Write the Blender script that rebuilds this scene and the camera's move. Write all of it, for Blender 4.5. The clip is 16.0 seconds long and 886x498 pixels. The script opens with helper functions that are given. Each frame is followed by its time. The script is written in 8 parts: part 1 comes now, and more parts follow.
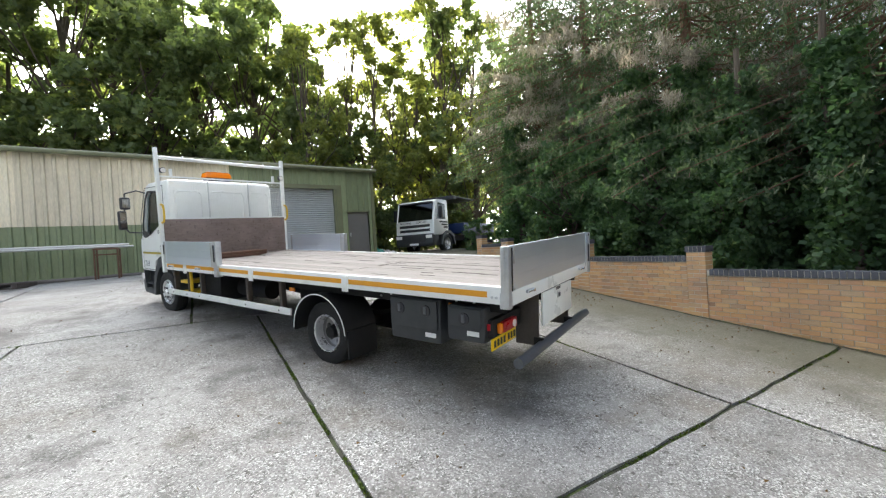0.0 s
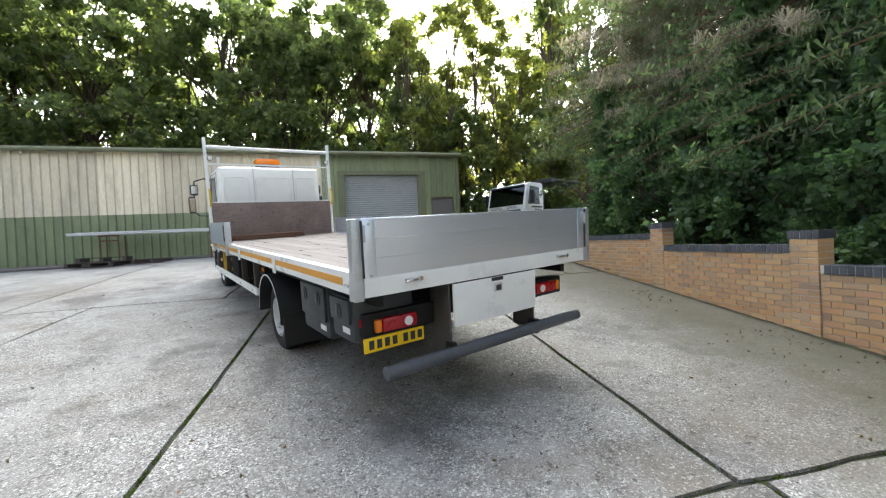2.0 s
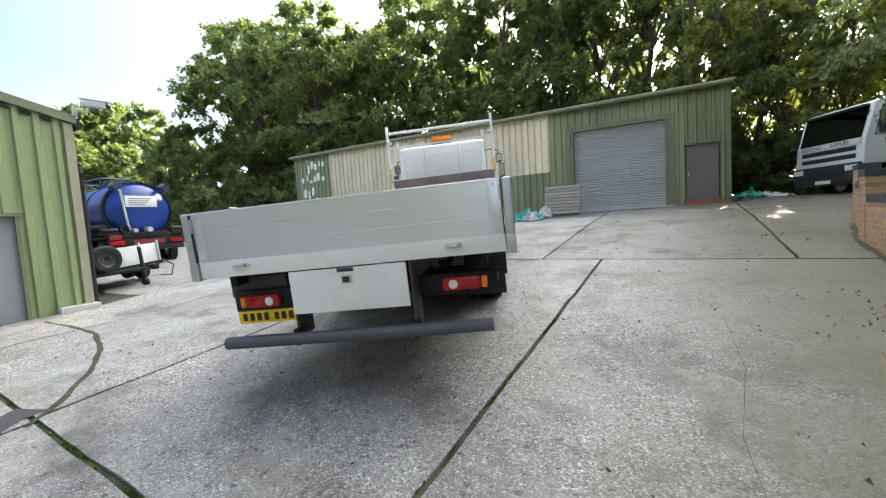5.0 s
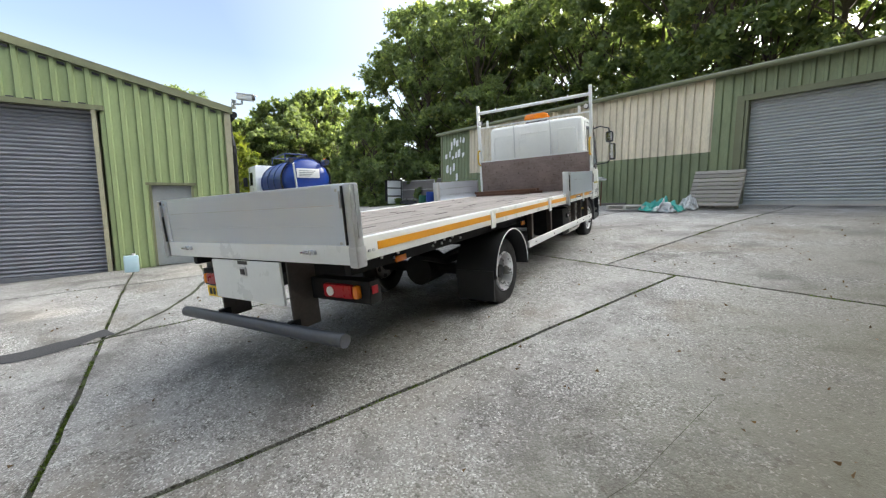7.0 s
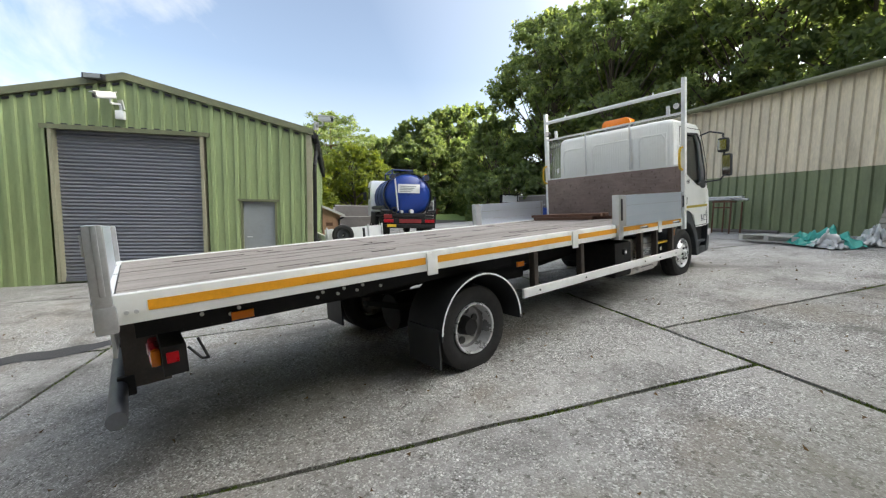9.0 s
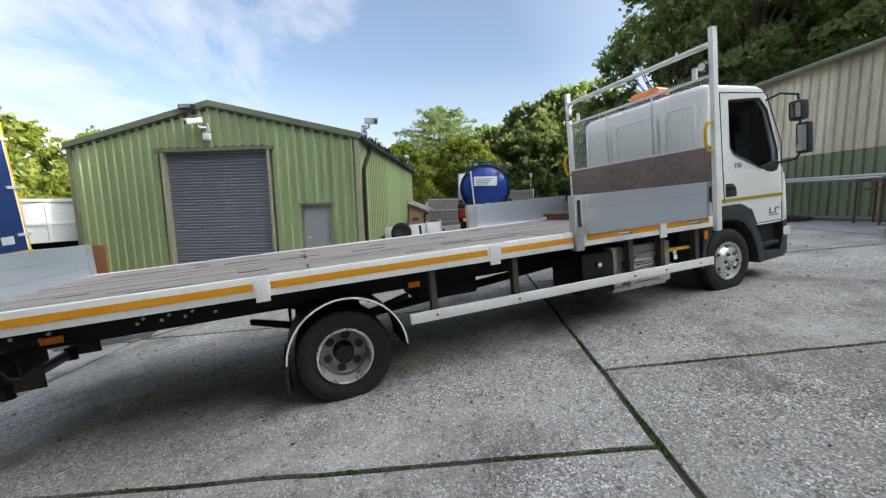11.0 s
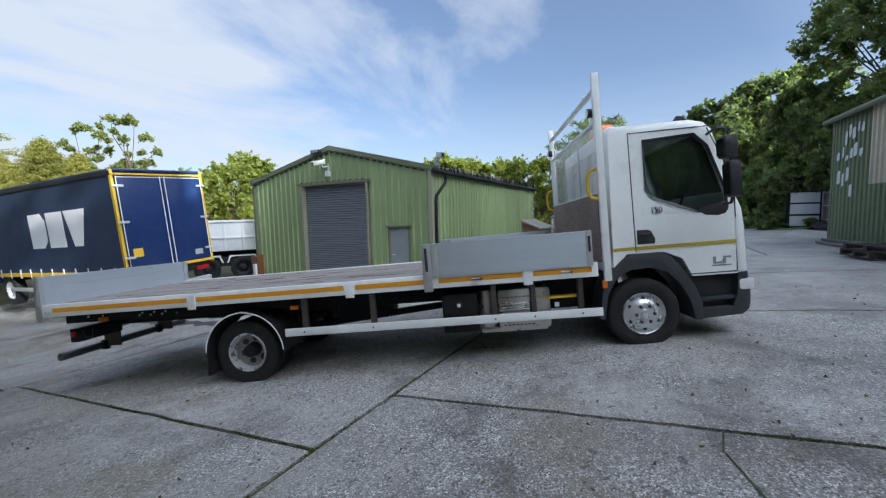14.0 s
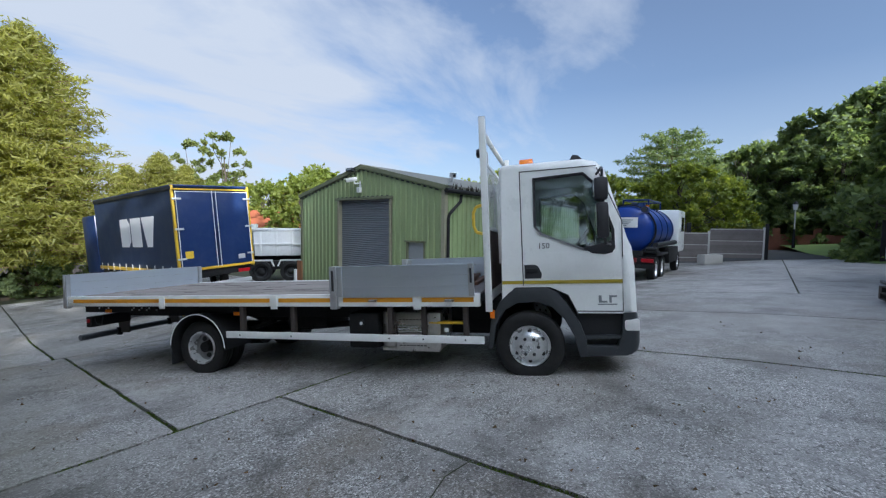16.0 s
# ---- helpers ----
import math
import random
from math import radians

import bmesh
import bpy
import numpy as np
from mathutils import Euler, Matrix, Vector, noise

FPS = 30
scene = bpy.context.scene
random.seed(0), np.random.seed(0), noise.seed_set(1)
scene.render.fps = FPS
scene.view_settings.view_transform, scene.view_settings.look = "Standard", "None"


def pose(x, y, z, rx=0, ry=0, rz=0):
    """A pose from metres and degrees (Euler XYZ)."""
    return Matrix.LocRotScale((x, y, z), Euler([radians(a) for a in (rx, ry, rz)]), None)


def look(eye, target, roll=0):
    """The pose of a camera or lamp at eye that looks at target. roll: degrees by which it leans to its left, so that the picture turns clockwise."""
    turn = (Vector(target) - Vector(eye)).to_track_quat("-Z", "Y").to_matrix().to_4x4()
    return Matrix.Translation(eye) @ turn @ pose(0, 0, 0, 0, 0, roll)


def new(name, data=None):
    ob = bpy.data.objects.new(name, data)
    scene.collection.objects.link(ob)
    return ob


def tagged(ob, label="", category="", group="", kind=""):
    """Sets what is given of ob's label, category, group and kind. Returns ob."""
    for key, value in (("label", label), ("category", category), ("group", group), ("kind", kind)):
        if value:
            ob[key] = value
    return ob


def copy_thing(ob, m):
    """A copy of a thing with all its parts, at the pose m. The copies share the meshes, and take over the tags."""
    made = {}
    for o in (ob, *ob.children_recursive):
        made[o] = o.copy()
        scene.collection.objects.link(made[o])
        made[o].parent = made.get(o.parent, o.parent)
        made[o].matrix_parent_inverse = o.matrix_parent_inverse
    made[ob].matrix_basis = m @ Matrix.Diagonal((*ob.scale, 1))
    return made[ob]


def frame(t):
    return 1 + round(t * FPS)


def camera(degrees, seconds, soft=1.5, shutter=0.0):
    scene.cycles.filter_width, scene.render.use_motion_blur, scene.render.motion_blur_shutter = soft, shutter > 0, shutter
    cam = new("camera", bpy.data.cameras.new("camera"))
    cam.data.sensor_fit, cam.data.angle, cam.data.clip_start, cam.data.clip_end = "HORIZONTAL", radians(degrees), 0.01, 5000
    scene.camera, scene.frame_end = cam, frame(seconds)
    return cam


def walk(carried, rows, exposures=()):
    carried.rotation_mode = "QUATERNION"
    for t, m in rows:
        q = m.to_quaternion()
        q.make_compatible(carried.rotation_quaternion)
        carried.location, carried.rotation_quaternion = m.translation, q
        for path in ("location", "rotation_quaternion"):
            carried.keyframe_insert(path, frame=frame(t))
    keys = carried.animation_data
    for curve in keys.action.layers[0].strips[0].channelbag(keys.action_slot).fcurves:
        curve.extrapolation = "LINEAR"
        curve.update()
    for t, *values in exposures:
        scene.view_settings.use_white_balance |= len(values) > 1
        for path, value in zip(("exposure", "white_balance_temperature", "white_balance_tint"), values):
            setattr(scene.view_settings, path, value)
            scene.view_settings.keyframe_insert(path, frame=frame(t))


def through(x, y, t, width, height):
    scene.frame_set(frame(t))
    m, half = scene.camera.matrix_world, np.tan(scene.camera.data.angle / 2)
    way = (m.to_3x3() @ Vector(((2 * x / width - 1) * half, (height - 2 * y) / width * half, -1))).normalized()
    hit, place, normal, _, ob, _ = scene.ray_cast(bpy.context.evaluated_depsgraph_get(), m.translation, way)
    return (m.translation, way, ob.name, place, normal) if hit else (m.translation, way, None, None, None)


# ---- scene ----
cam = camera(95.8, 16.0, soft=1.25)
PATH = [
    (0, (-0.232, -1.196, 1.737), (0.81, 0.511, 1.727), -3.6),
    (0.5, (0.276, -1.264, 1.683), (1.189, 0.516, 1.674), -3.9),
    (1, (0.807, -1.319, 1.639), (1.573, 0.528, 1.623), -3.8),
    (1.5, (1.342, -1.313, 1.591), (1.945, 0.594, 1.569), -3.3),
    (2, (1.972, -1.218, 1.527), (2.408, 0.734, 1.498), -2.8),
    (2.5, (2.564, -1.186, 1.532), (2.801, 0.799, 1.495), -2.3),
    (3, (3.173, -1.048, 1.5), (3.194, 0.951, 1.451), -1.6),
    (3.5, (3.834, -0.93, 1.52), (3.575, 1.052, 1.449), -1.5),
    (4, (4.383, -0.742, 1.494), (3.841, 1.181, 1.395), -1.9),
    (4.5, (4.862, -0.493, 1.503), (4.064, 1.337, 1.38), -2.7),
    (5, (5.33, -0.254, 1.544), (4.288, 1.447, 1.397), -3.6),
    (7.5, (6.736, 1.985, 1.768), (5.0, 2.948, 1.524), 0.6),
    (8, (6.633, 2.49, 1.83), (4.819, 3.303, 1.612), 1.0),
    (8.5, (6.588, 3.057, 1.871), (4.708, 3.708, 1.673), 1.1),
    (9, (6.525, 3.563, 1.913), (4.597, 4.06, 1.723), 1.0),
    (9.5, (6.455, 4.128, 1.971), (4.494, 4.47, 1.775), 0.6),
    (12, (6.242, 6.891, 2.254), (4.309, 6.441, 2.003), -2.0),
    (12.5, (6.288, 7.464, 2.326), (4.399, 6.853, 2.088), -1.8),
    (13, (6.248, 8.039, 2.373), (4.407, 7.292, 2.145), -1.8),
    (13.5, (6.221, 8.614, 2.403), (4.426, 7.755, 2.197), -1.7),
    (14, (6.16, 9.134, 2.47), (4.409, 8.184, 2.296), -1.4),
    (14.5, (6.013, 9.678, 2.552), (4.302, 8.651, 2.416), -0.7),
    (15, (5.894, 10.211, 2.654), (4.229, 9.108, 2.549), -0.2),
    (15.5, (5.636, 10.656, 2.646), (4.025, 9.475, 2.549), 0.3),
    (16, (5.366, 11.108, 2.684), (3.82, 9.844, 2.565), 0.7),
]
EXPOSURES = [(0, 2.08, 6400, 10), (4, 2.05, 6280, 10), (9, 1.60, 6500, 9), (12, 1.18, 5850, 10), (16, 0.70, 5400, 10)]
walk(cam, [(t, look(eye, target, roll)) for t, eye, target, roll in PATH], EXPOSURES)

# ---------------------------------------------------------------- sky and sun
SUN_WAY = Vector((0.182, 0.907, 0.380)).normalized()
SUN_ELEVATION = math.asin(SUN_WAY.z)
SUN_AZIMUTH = math.atan2(SUN_WAY.x, SUN_WAY.y)


class Nodes:
    """Short hand for building a node tree."""

    def __init__(self, tree):
        self.tree = tree
        tree.nodes.clear()

    def add(self, kind, values=(), **settings):
        n = self.tree.nodes.new(kind)
        for key, value in settings.items():
            setattr(n, key, value)
        for key, value in dict(values).items():
            if isinstance(value, tuple) and len(value) == 2 and hasattr(value[0], "outputs"):
                self.tree.links.new(value[0].outputs[value[1]], n.inputs[key])
            elif hasattr(value, "outputs"):
                self.tree.links.new(value.outputs[0], n.inputs[key])
            else:
                n.inputs[key].default_value = value
        return n

    def noise(self, co, scale, detail=4.0, rough=0.6, stretch=None):
        if stretch:
            co = self.add("ShaderNodeMapping", {"Vector": co, "Scale": stretch})
        return self.add("ShaderNodeTexNoise", {"Vector": co, "Scale": scale, "Detail": detail, "Roughness": rough})

    def ramp(self, fac, stops):
        n = self.add("ShaderNodeValToRGB", {"Fac": fac})
        e = n.color_ramp.elements
        while len(e) < len(stops):
            e.new(0.5)
        for el, (p, c) in zip(e, stops):
            el.position = p
            el.color = (c, c, c, 1) if isinstance(c, (int, float)) else (*c, 1)
        return n

    def mix(self, fac, a, b, blend="MIX"):
        n = self.add("ShaderNodeMix", data_type="RGBA", blend_type=blend)
        for i, v in ((0, fac), (6, a), (7, b)):
            if hasattr(v, "outputs"):
                out = v.outputs["Color"] if "Color" in v.outputs else v.outputs[2] if v.bl_idname == "ShaderNodeMix" else v.outputs[0]
                self.tree.links.new(out, n.inputs[i])
            elif i == 0:
                n.inputs[0].default_value = v
            else:
                n.inputs[i].default_value = (*v, 1) if len(v) == 3 else v
        return n

    def math(self, op, a, b=0.0, c=0.0):
        n = self.add("ShaderNodeMath", operation=op)
        for i, v in enumerate((a, b, c)):
            if hasattr(v, "outputs"):
                self.tree.links.new(v.outputs[0], n.inputs[i])
            else:
                n.inputs[i].default_value = v
        return n


world = bpy.data.worlds.new("sky")
scene.world = world
world.use_nodes = True
W = Nodes(world.node_tree)
w_sky = W.add("ShaderNodeTexSky", sky_type="NISHITA", sun_disc=False, sun_elevation=SUN_ELEVATION, sun_rotation=SUN_AZIMUTH,
              altitude=100, air_density=1.0, dust_density=1.2, ozone_density=2.0)
w_co = W.add("ShaderNodeTexCoord")
w_sep = W.add("ShaderNodeSeparateXYZ", {"Vector": (w_co, "Generated")})
w_z = W.add("ShaderNodeMath", operation="ADD")
W.tree.links.new(w_sep.outputs[2], w_z.inputs[0])
w_z.inputs[1].default_value = 0.16
w_plane = W.add("ShaderNodeVectorMath", operation="DIVIDE")
W.tree.links.new(w_co.outputs["Generated"], w_plane.inputs[0])
w_comb = W.add("ShaderNodeCombineXYZ", {"X": w_z, "Y": w_z, "Z": 1.0})
W.tree.links.new(w_comb.outputs[0], w_plane.inputs[1])
w_map = W.add("ShaderNodeMapping", {"Vector": w_plane, "Rotation": (0, 0, 0.62), "Scale": (0.8, 1.5, 0.0), "Location": (2.35, 0.9, 0)})
w_cl = W.add("ShaderNodeTexNoise", {"Vector": w_map, "Scale": 0.75, "Detail": 9.0, "Roughness": 0.58, "Distortion": 0.35})
# a broad sheet of thin cloud lies to the south-west, carried on south out of view to add light, a few streaks elsewhere
w_west = W.add("ShaderNodeVectorMath", operation="DOT_PRODUCT")
W.tree.links.new(w_co.outputs["Generated"], w_west.inputs[0])
w_west.inputs[1].default_value = Vector((-0.22, -0.87, 0.42)).normalized()
w_lean = W.add("ShaderNodeMath", operation="ADD")
W.tree.links.new(w_west.outputs["Value"], w_lean.inputs[0])
w_lean.inputs[1].default_value = 0.0
w_cover = W.ramp(w_lean, [(0.64, 0.0), (0.85, 0.11), (1.0, 0.22)])
w_cr = W.ramp(W.math("ADD", w_cl, w_cover), [(0.565, 0.0), (0.66, 0.55), (0.76, 1.0)])
# the sky is veiled white with haze towards the sun, clear blue away from it
w_dot = W.add("ShaderNodeVectorMath", operation="DOT_PRODUCT")
W.tree.links.new(w_co.outputs["Generated"], w_dot.inputs[0])
w_dot.inputs[1].default_value = Vector((SUN_WAY.x, SUN_WAY.y, 0.55)).normalized()
w_side = W.add("ShaderNodeMath", operation="ADD")
W.tree.links.new(w_dot.outputs["Value"], w_side.inputs[0])
w_side.inputs[1].default_value = 0.0
w_haze = W.ramp(w_side, [(0.12, 0.0), (0.40, 0.04), (0.58, 0.12), (0.74, 0.48), (0.90, 1.0)])
w_thin = W.ramp(w_lean, [(0.30, 0.45), (0.66, 0.7), (0.86, 1.0)])
w_veil = W.mix(0.18, W.mix(1.0, w_sky, (0.72, 0.72, 0.73), "MULTIPLY"), (3.0, 3.05, 3.1))
w_mix = W.mix(W.math("MULTIPLY", w_cr, w_thin), w_veil, (3.7, 3.7, 3.7))
w_low = W.ramp(w_z, [(0.16, 0.55), (0.26, 0.34), (0.46, 0.03), (0.7, 0.0)])
w_mix = W.mix(w_low, w_mix, (4.3, 4.35, 4.4))
w_mix2 = W.mix(w_haze, w_mix, (25.0, 24.6, 23.8))
w_bg = W.add("ShaderNodeBackground", {"Color": (w_mix2, 2), "Strength": 0.115})
W.add("ShaderNodeOutputWorld", {"Surface": w_bg})

sun = new("sun", bpy.data.lights.new("sun", "SUN"))
sun.data.energy, sun.data.angle, sun.data.color = 5.0, radians(0.6), (1.0, 0.90, 0.74)
sun.matrix_world = look(SUN_WAY * 60, (0, 0, 0))

# ---------------------------------------------------------------- materials
MATS = {}


def material(name, build):
    if name not in MATS:
        m = bpy.data.materials.new(name)
        m.use_nodes = True
        build(Nodes(m.node_tree))
        MATS[name] = m
    return MATS[name]


def surface(name, colour, rough=0.6, metal=0.0, var=0.12, scale=3.0, grain=60.0, bump=0.15, dirt=0.0, dirt_colour=(0.08, 0.07, 0.05),
            coat=0.0, stretch=None, spread=0.0):
    """A worn everyday surface: two scales of colour variation, grain in the relief, a share of dirt, and a spread between pieces."""

    def build(n):
        co = (n.add("ShaderNodeTexCoord"), "Object")
        big, fine = n.noise(co, scale, 5, 0.65, stretch), n.noise(co, grain, 4, 0.6, stretch)
        lo, hi = tuple(c * (1 - var) for c in colour), tuple(min(1, c * (1 + var)) for c in colour)
        col = n.mix(n.ramp(big, [(0.3, 0.0), (0.7, 1.0)]), lo, hi)
        col = n.mix(0.5, col, n.mix(n.ramp(fine, [(0.3, 0.0), (0.7, 1.0)]), lo, hi))
        if spread:
            rnd = n.add("ShaderNodeObjectInfo")
            k = n.math("MULTIPLY_ADD", (rnd_out(n, rnd)), 2 * spread, 1 - spread)
            col = n.mix(1.0, col, n.add("ShaderNodeCombineColor", {"Red": k, "Green": k, "Blue": k}), "MULTIPLY")
        if dirt:
            d = n.noise(co, scale * 2.3, 7, 0.72, stretch)
            col = n.mix(n.math("MULTIPLY", n.ramp(d, [(0.48, 0.0), (0.72, 1.0)]), dirt), col, dirt_colour)
        r = n.ramp(big, [(0.2, max(0.02, rough - 0.12)), (0.8, min(1, rough + 0.1))])
        b = n.add("ShaderNodeBump", {"Strength": bump, "Distance": 0.01, "Height": (fine, 0)})
        s = n.add("ShaderNodeBsdfPrincipled", {"Base Color": (col, 2), "Roughness": (r, 0), "Metallic": metal, "Normal": b, "Coat Weight": coat})
        n.add("ShaderNodeOutputMaterial", {"Surface": s})

    return material(name, build)


def rnd_out(n, info):
    m = n.add("ShaderNodeMath", operation="ADD")
    n.tree.links.new(info.outputs["Random"], m.inputs[0])
    m.inputs[1].default_value = 0.0
    return m


def glass(name, tint, rough=0.02, alpha_mix=0.6):
    def build(n):
        g = n.add("ShaderNodeBsdfGlossy", {"Color": (0.9, 0.95, 1, 1), "Roughness": rough})
        t = n.add("ShaderNodeBsdfTransparent", {"Color": (*tint, 1)})
        f = n.add("ShaderNodeFresnel", {"IOR": 1.5})
        k = n.math("MULTIPLY_ADD", f, 1.0, alpha_mix)
        m = n.add("ShaderNodeMixShader", {"Fac": k, 1: t, 2: g})
        n.add("ShaderNodeOutputMaterial", {"Surface": m})

    return material(name, build)


def leaf_material(name, dark, light, through, yellow=None, spread=0.6):
    def build(n):
        geo = n.add("ShaderNodeNewGeometry")
        obj = n.add("ShaderNodeTexCoord")
        big = n.noise((obj, "Object"), 0.5, 3, 0.6)
        stops = [(0.0, dark), (0.55, tuple((a + b) / 2 for a, b in zip(dark, light))), (0.9, light)]
        if yellow:
            stops.append((1.0, yellow))
        fac = n.add("ShaderNodeMath", operation="MULTIPLY_ADD")
        n.tree.links.new(geo.outputs["Random Per Island"], fac.inputs[0])
        fac.inputs[1].default_value = spread
        n.tree.links.new(n.math("MULTIPLY_ADD", big, 1.2, -0.35).outputs[0], fac.inputs[2])
        col = n.ramp(fac, stops)
        d = n.add("ShaderNodeBsdfPrincipled", {"Base Color": (col, 0), "Roughness": 0.55})
        t = n.add("ShaderNodeBsdfTranslucent", {"Color": (n.mix(1.0, col, through, "MULTIPLY"), 2)})
        m = n.add("ShaderNodeMixShader", {"Fac": 0.58, 1: d, 2: t})
        n.add("ShaderNodeOutputMaterial", {"Surface": m})

    return material(name, build)


def concrete(n):
    geo = n.add("ShaderNodeNewGeometry")
    co = (geo, "Position")
    broad, mid, small = n.noise(co, 0.28, 5, 0.6), n.noise(co, 1.1, 7, 0.68), n.noise(co, 16.0, 5, 0.75)
    grit = n.noise(co, 170, 2, 0.6)
    film = n.ramp(mid, [(0.36, (0.095, 0.090, 0.084)), (0.5, (0.205, 0.199, 0.192)), (0.63, (0.335, 0.331, 0.324))])
    film = n.mix(n.ramp(broad, [(0.40, 0.0), (0.62, 0.85)]), film, (0.145, 0.130, 0.110))
    stone = n.add("ShaderNodeTexVoronoi", {"Vector": co, "Scale": 95.0, "Randomness": 1.0})
    sep = n.add("ShaderNodeSeparateColor", {"Color": (stone, "Color")})
    bare = n.ramp(sep, [(0.0, (0.03, 0.028, 0.025)), (0.3, (0.17, 0.167, 0.16)), (0.72, (0.31, 0.308, 0.30)), (0.88, (0.50, 0.495, 0.48)), (1.0, (0.80, 0.79, 0.77))])
    worn = n.math("ADD", n.math("MULTIPLY", n.ramp(small, [(0.36, 0.0), (0.64, 1.0)]), 0.55), n.ramp(n.noise(co, 0.6, 6, 0.72), [(0.40, 0.0), (0.62, 0.5)]))
    patch = n.ramp(n.noise(co, 0.42, 6, 0.7), [(0.38, 0.40), (0.56, 1.0)])
    col = n.mix(n.math("MULTIPLY", worn, patch), film, bare)
    scour = n.noise(co, 1.6, 7, 0.8, (1.0, 0.4, 1.0))
    col = n.mix(n.math("MULTIPLY", n.ramp(scour, [(0.54, 0.0), (0.76, 1.0)]), 0.38), col, (0.36, 0.355, 0.34))
    silt = n.noise((n.add("ShaderNodeMapping", {"Vector": co, "Location": (3.7, 9.1, 0)}), 0), 0.55, 7, 0.7)
    col = n.mix(n.math("MULTIPLY", n.ramp(silt, [(0.52, 0.0), (0.66, 1.0)]), 0.62), col, (0.125, 0.104, 0.078))
    spots = n.noise(co, 19, 2, 0.5)
    col = n.mix(n.math("MULTIPLY", n.ramp(spots, [(0.62, 0.0), (0.68, 1.0)]), 0.62), col, (0.045, 0.04, 0.033))
    chips = n.noise((n.add("ShaderNodeMapping", {"Vector": co, "Location": (5.0, 2.0, 0)}), 0), 46, 2, 0.5)
    col = n.mix(n.math("MULTIPLY", n.ramp(chips, [(0.62, 0.0), (0.68, 1.0)]), 0.6), col, (0.50, 0.48, 0.45))
    oil = n.noise((n.add("ShaderNodeMapping", {"Vector": co, "Location": (21.0, 4.0, 0)}), 0), 0.9, 4, 0.6)
    col = n.mix(n.math("MULTIPLY", n.ramp(oil, [(0.54, 0.0), (0.66, 1.0)]), 0.62), col, (0.06, 0.055, 0.05))
    # the far apron is paler
    far = n.add("ShaderNodeSeparateXYZ", {"Vector": co})
    fy = n.add("ShaderNodeMath", operation="MULTIPLY_ADD")
    n.tree.links.new(far.outputs[1], fy.inputs[0])
    fy.inputs[1].default_value, fy.inputs[2].default_value = 0.28, -2.2
    fx = n.math("MULTIPLY_ADD", far, -0.22, 0.3)
    paler = n.math("MULTIPLY", n.math("MINIMUM", n.ramp(fy, [(0.0, 0.0), (1.0, 1.0)]), n.ramp(fx, [(0.0, 0.0), (1.0, 1.0)])), n.ramp(mid, [(0.3, 0.25), (0.6, 0.6)]))
    col = n.mix(paler, col, (0.38, 0.375, 0.365))
    # algae on the damp side by the brick wall
    sx = n.add("ShaderNodeSeparateXYZ", {"Vector": co})
    damp = n.math("ADD", n.math("MULTIPLY", n.math("SUBTRACT", sx, 3.9), 0.5), n.math("MULTIPLY_ADD", mid, 1.6, -1.0))
    col = n.mix(n.ramp(damp, [(0.1, 0.0), (1.0, 0.85)]), col, (0.074, 0.071, 0.047))
    info = n.add("ShaderNodeObjectInfo")
    k = n.math("MULTIPLY_ADD", rnd_out(n, info), 0.24, 1.14)
    col = n.mix(1.0, col, n.add("ShaderNodeCombineColor", {"Red": k, "Green": k, "Blue": k}), "MULTIPLY")
    h = n.math("ADD", n.math("MULTIPLY", small, 0.8), n.math("ADD", n.math("MULTIPLY", grit, 0.35), n.math("MULTIPLY", stone, -0.5)))
    b = n.add("ShaderNodeBump", {"Strength": 0.6, "Distance": 0.010, "Height": h})
    s = n.add("ShaderNodeBsdfPrincipled", {"Base Color": (col, 2), "Roughness": (n.ramp(worn, [(0.1, 0.55), (0.9, 0.8)]), 0), "Specular IOR Level": 0.25, "Normal": b})
    n.add("ShaderNodeOutputMaterial", {"Surface": s})


M_CONCRETE = material("weathered concrete", concrete)
M_SOIL = surface("joint soil and moss", (0.036, 0.036, 0.022), 0.95, var=0.5, scale=2.0, grain=40, bump=0.5, dirt=0.9, dirt_colour=(0.085, 0.125, 0.022))
M_EARTH = surface("leaf litter earth", (0.09, 0.065, 0.04), 0.95, var=0.4, scale=1.0, grain=25, bump=0.6, dirt=0.4)
M_GRASS = surface("mown grass", (0.15, 0.215, 0.055), 0.9, var=0.3, scale=0.8, grain=60, bump=0.5)
M_TARMAC = surface("old tarmac", (0.045, 0.045, 0.047), 0.85, var=0.25, scale=1.5, grain=90, bump=0.4)
M_WHITE = surface("white vehicle paint", (0.86, 0.875, 0.86), 0.32, var=0.03, scale=2, grain=30, bump=0.02, dirt=0.10, dirt_colour=(0.5, 0.49, 0.45), coat=0.3)
M_WHITE_DULL = surface("dull white paint", (0.78, 0.79, 0.78), 0.5, var=0.05, scale=3, grain=60, bump=0.04, dirt=0.25, dirt_colour=(0.45, 0.44, 0.4))


def rolled_aluminium(n):
    co = (n.add("ShaderNodeTexCoord"), "Object")
    cloud, brush = n.noise(co, 1.1, 4, 0.55), n.noise(co, 30, 3, 0.6, (0.05, 0.05, 3.0))
    col = n.mix(n.ramp(cloud, [(0.3, 0.0), (0.7, 1.0)]), (0.76, 0.83, 0.93), (0.83, 0.90, 0.98))
    col = n.mix(n.math("MULTIPLY", brush, 0.22), col, (0.68, 0.745, 0.83))
    s = n.add("ShaderNodeBsdfPrincipled", {"Base Color": (col, 2), "Metallic": 0.76, "Roughness": (n.ramp(brush, [(0.3, 0.29), (0.7, 0.37)]), 0)})
    n.add("ShaderNodeOutputMaterial", {"Surface": s})


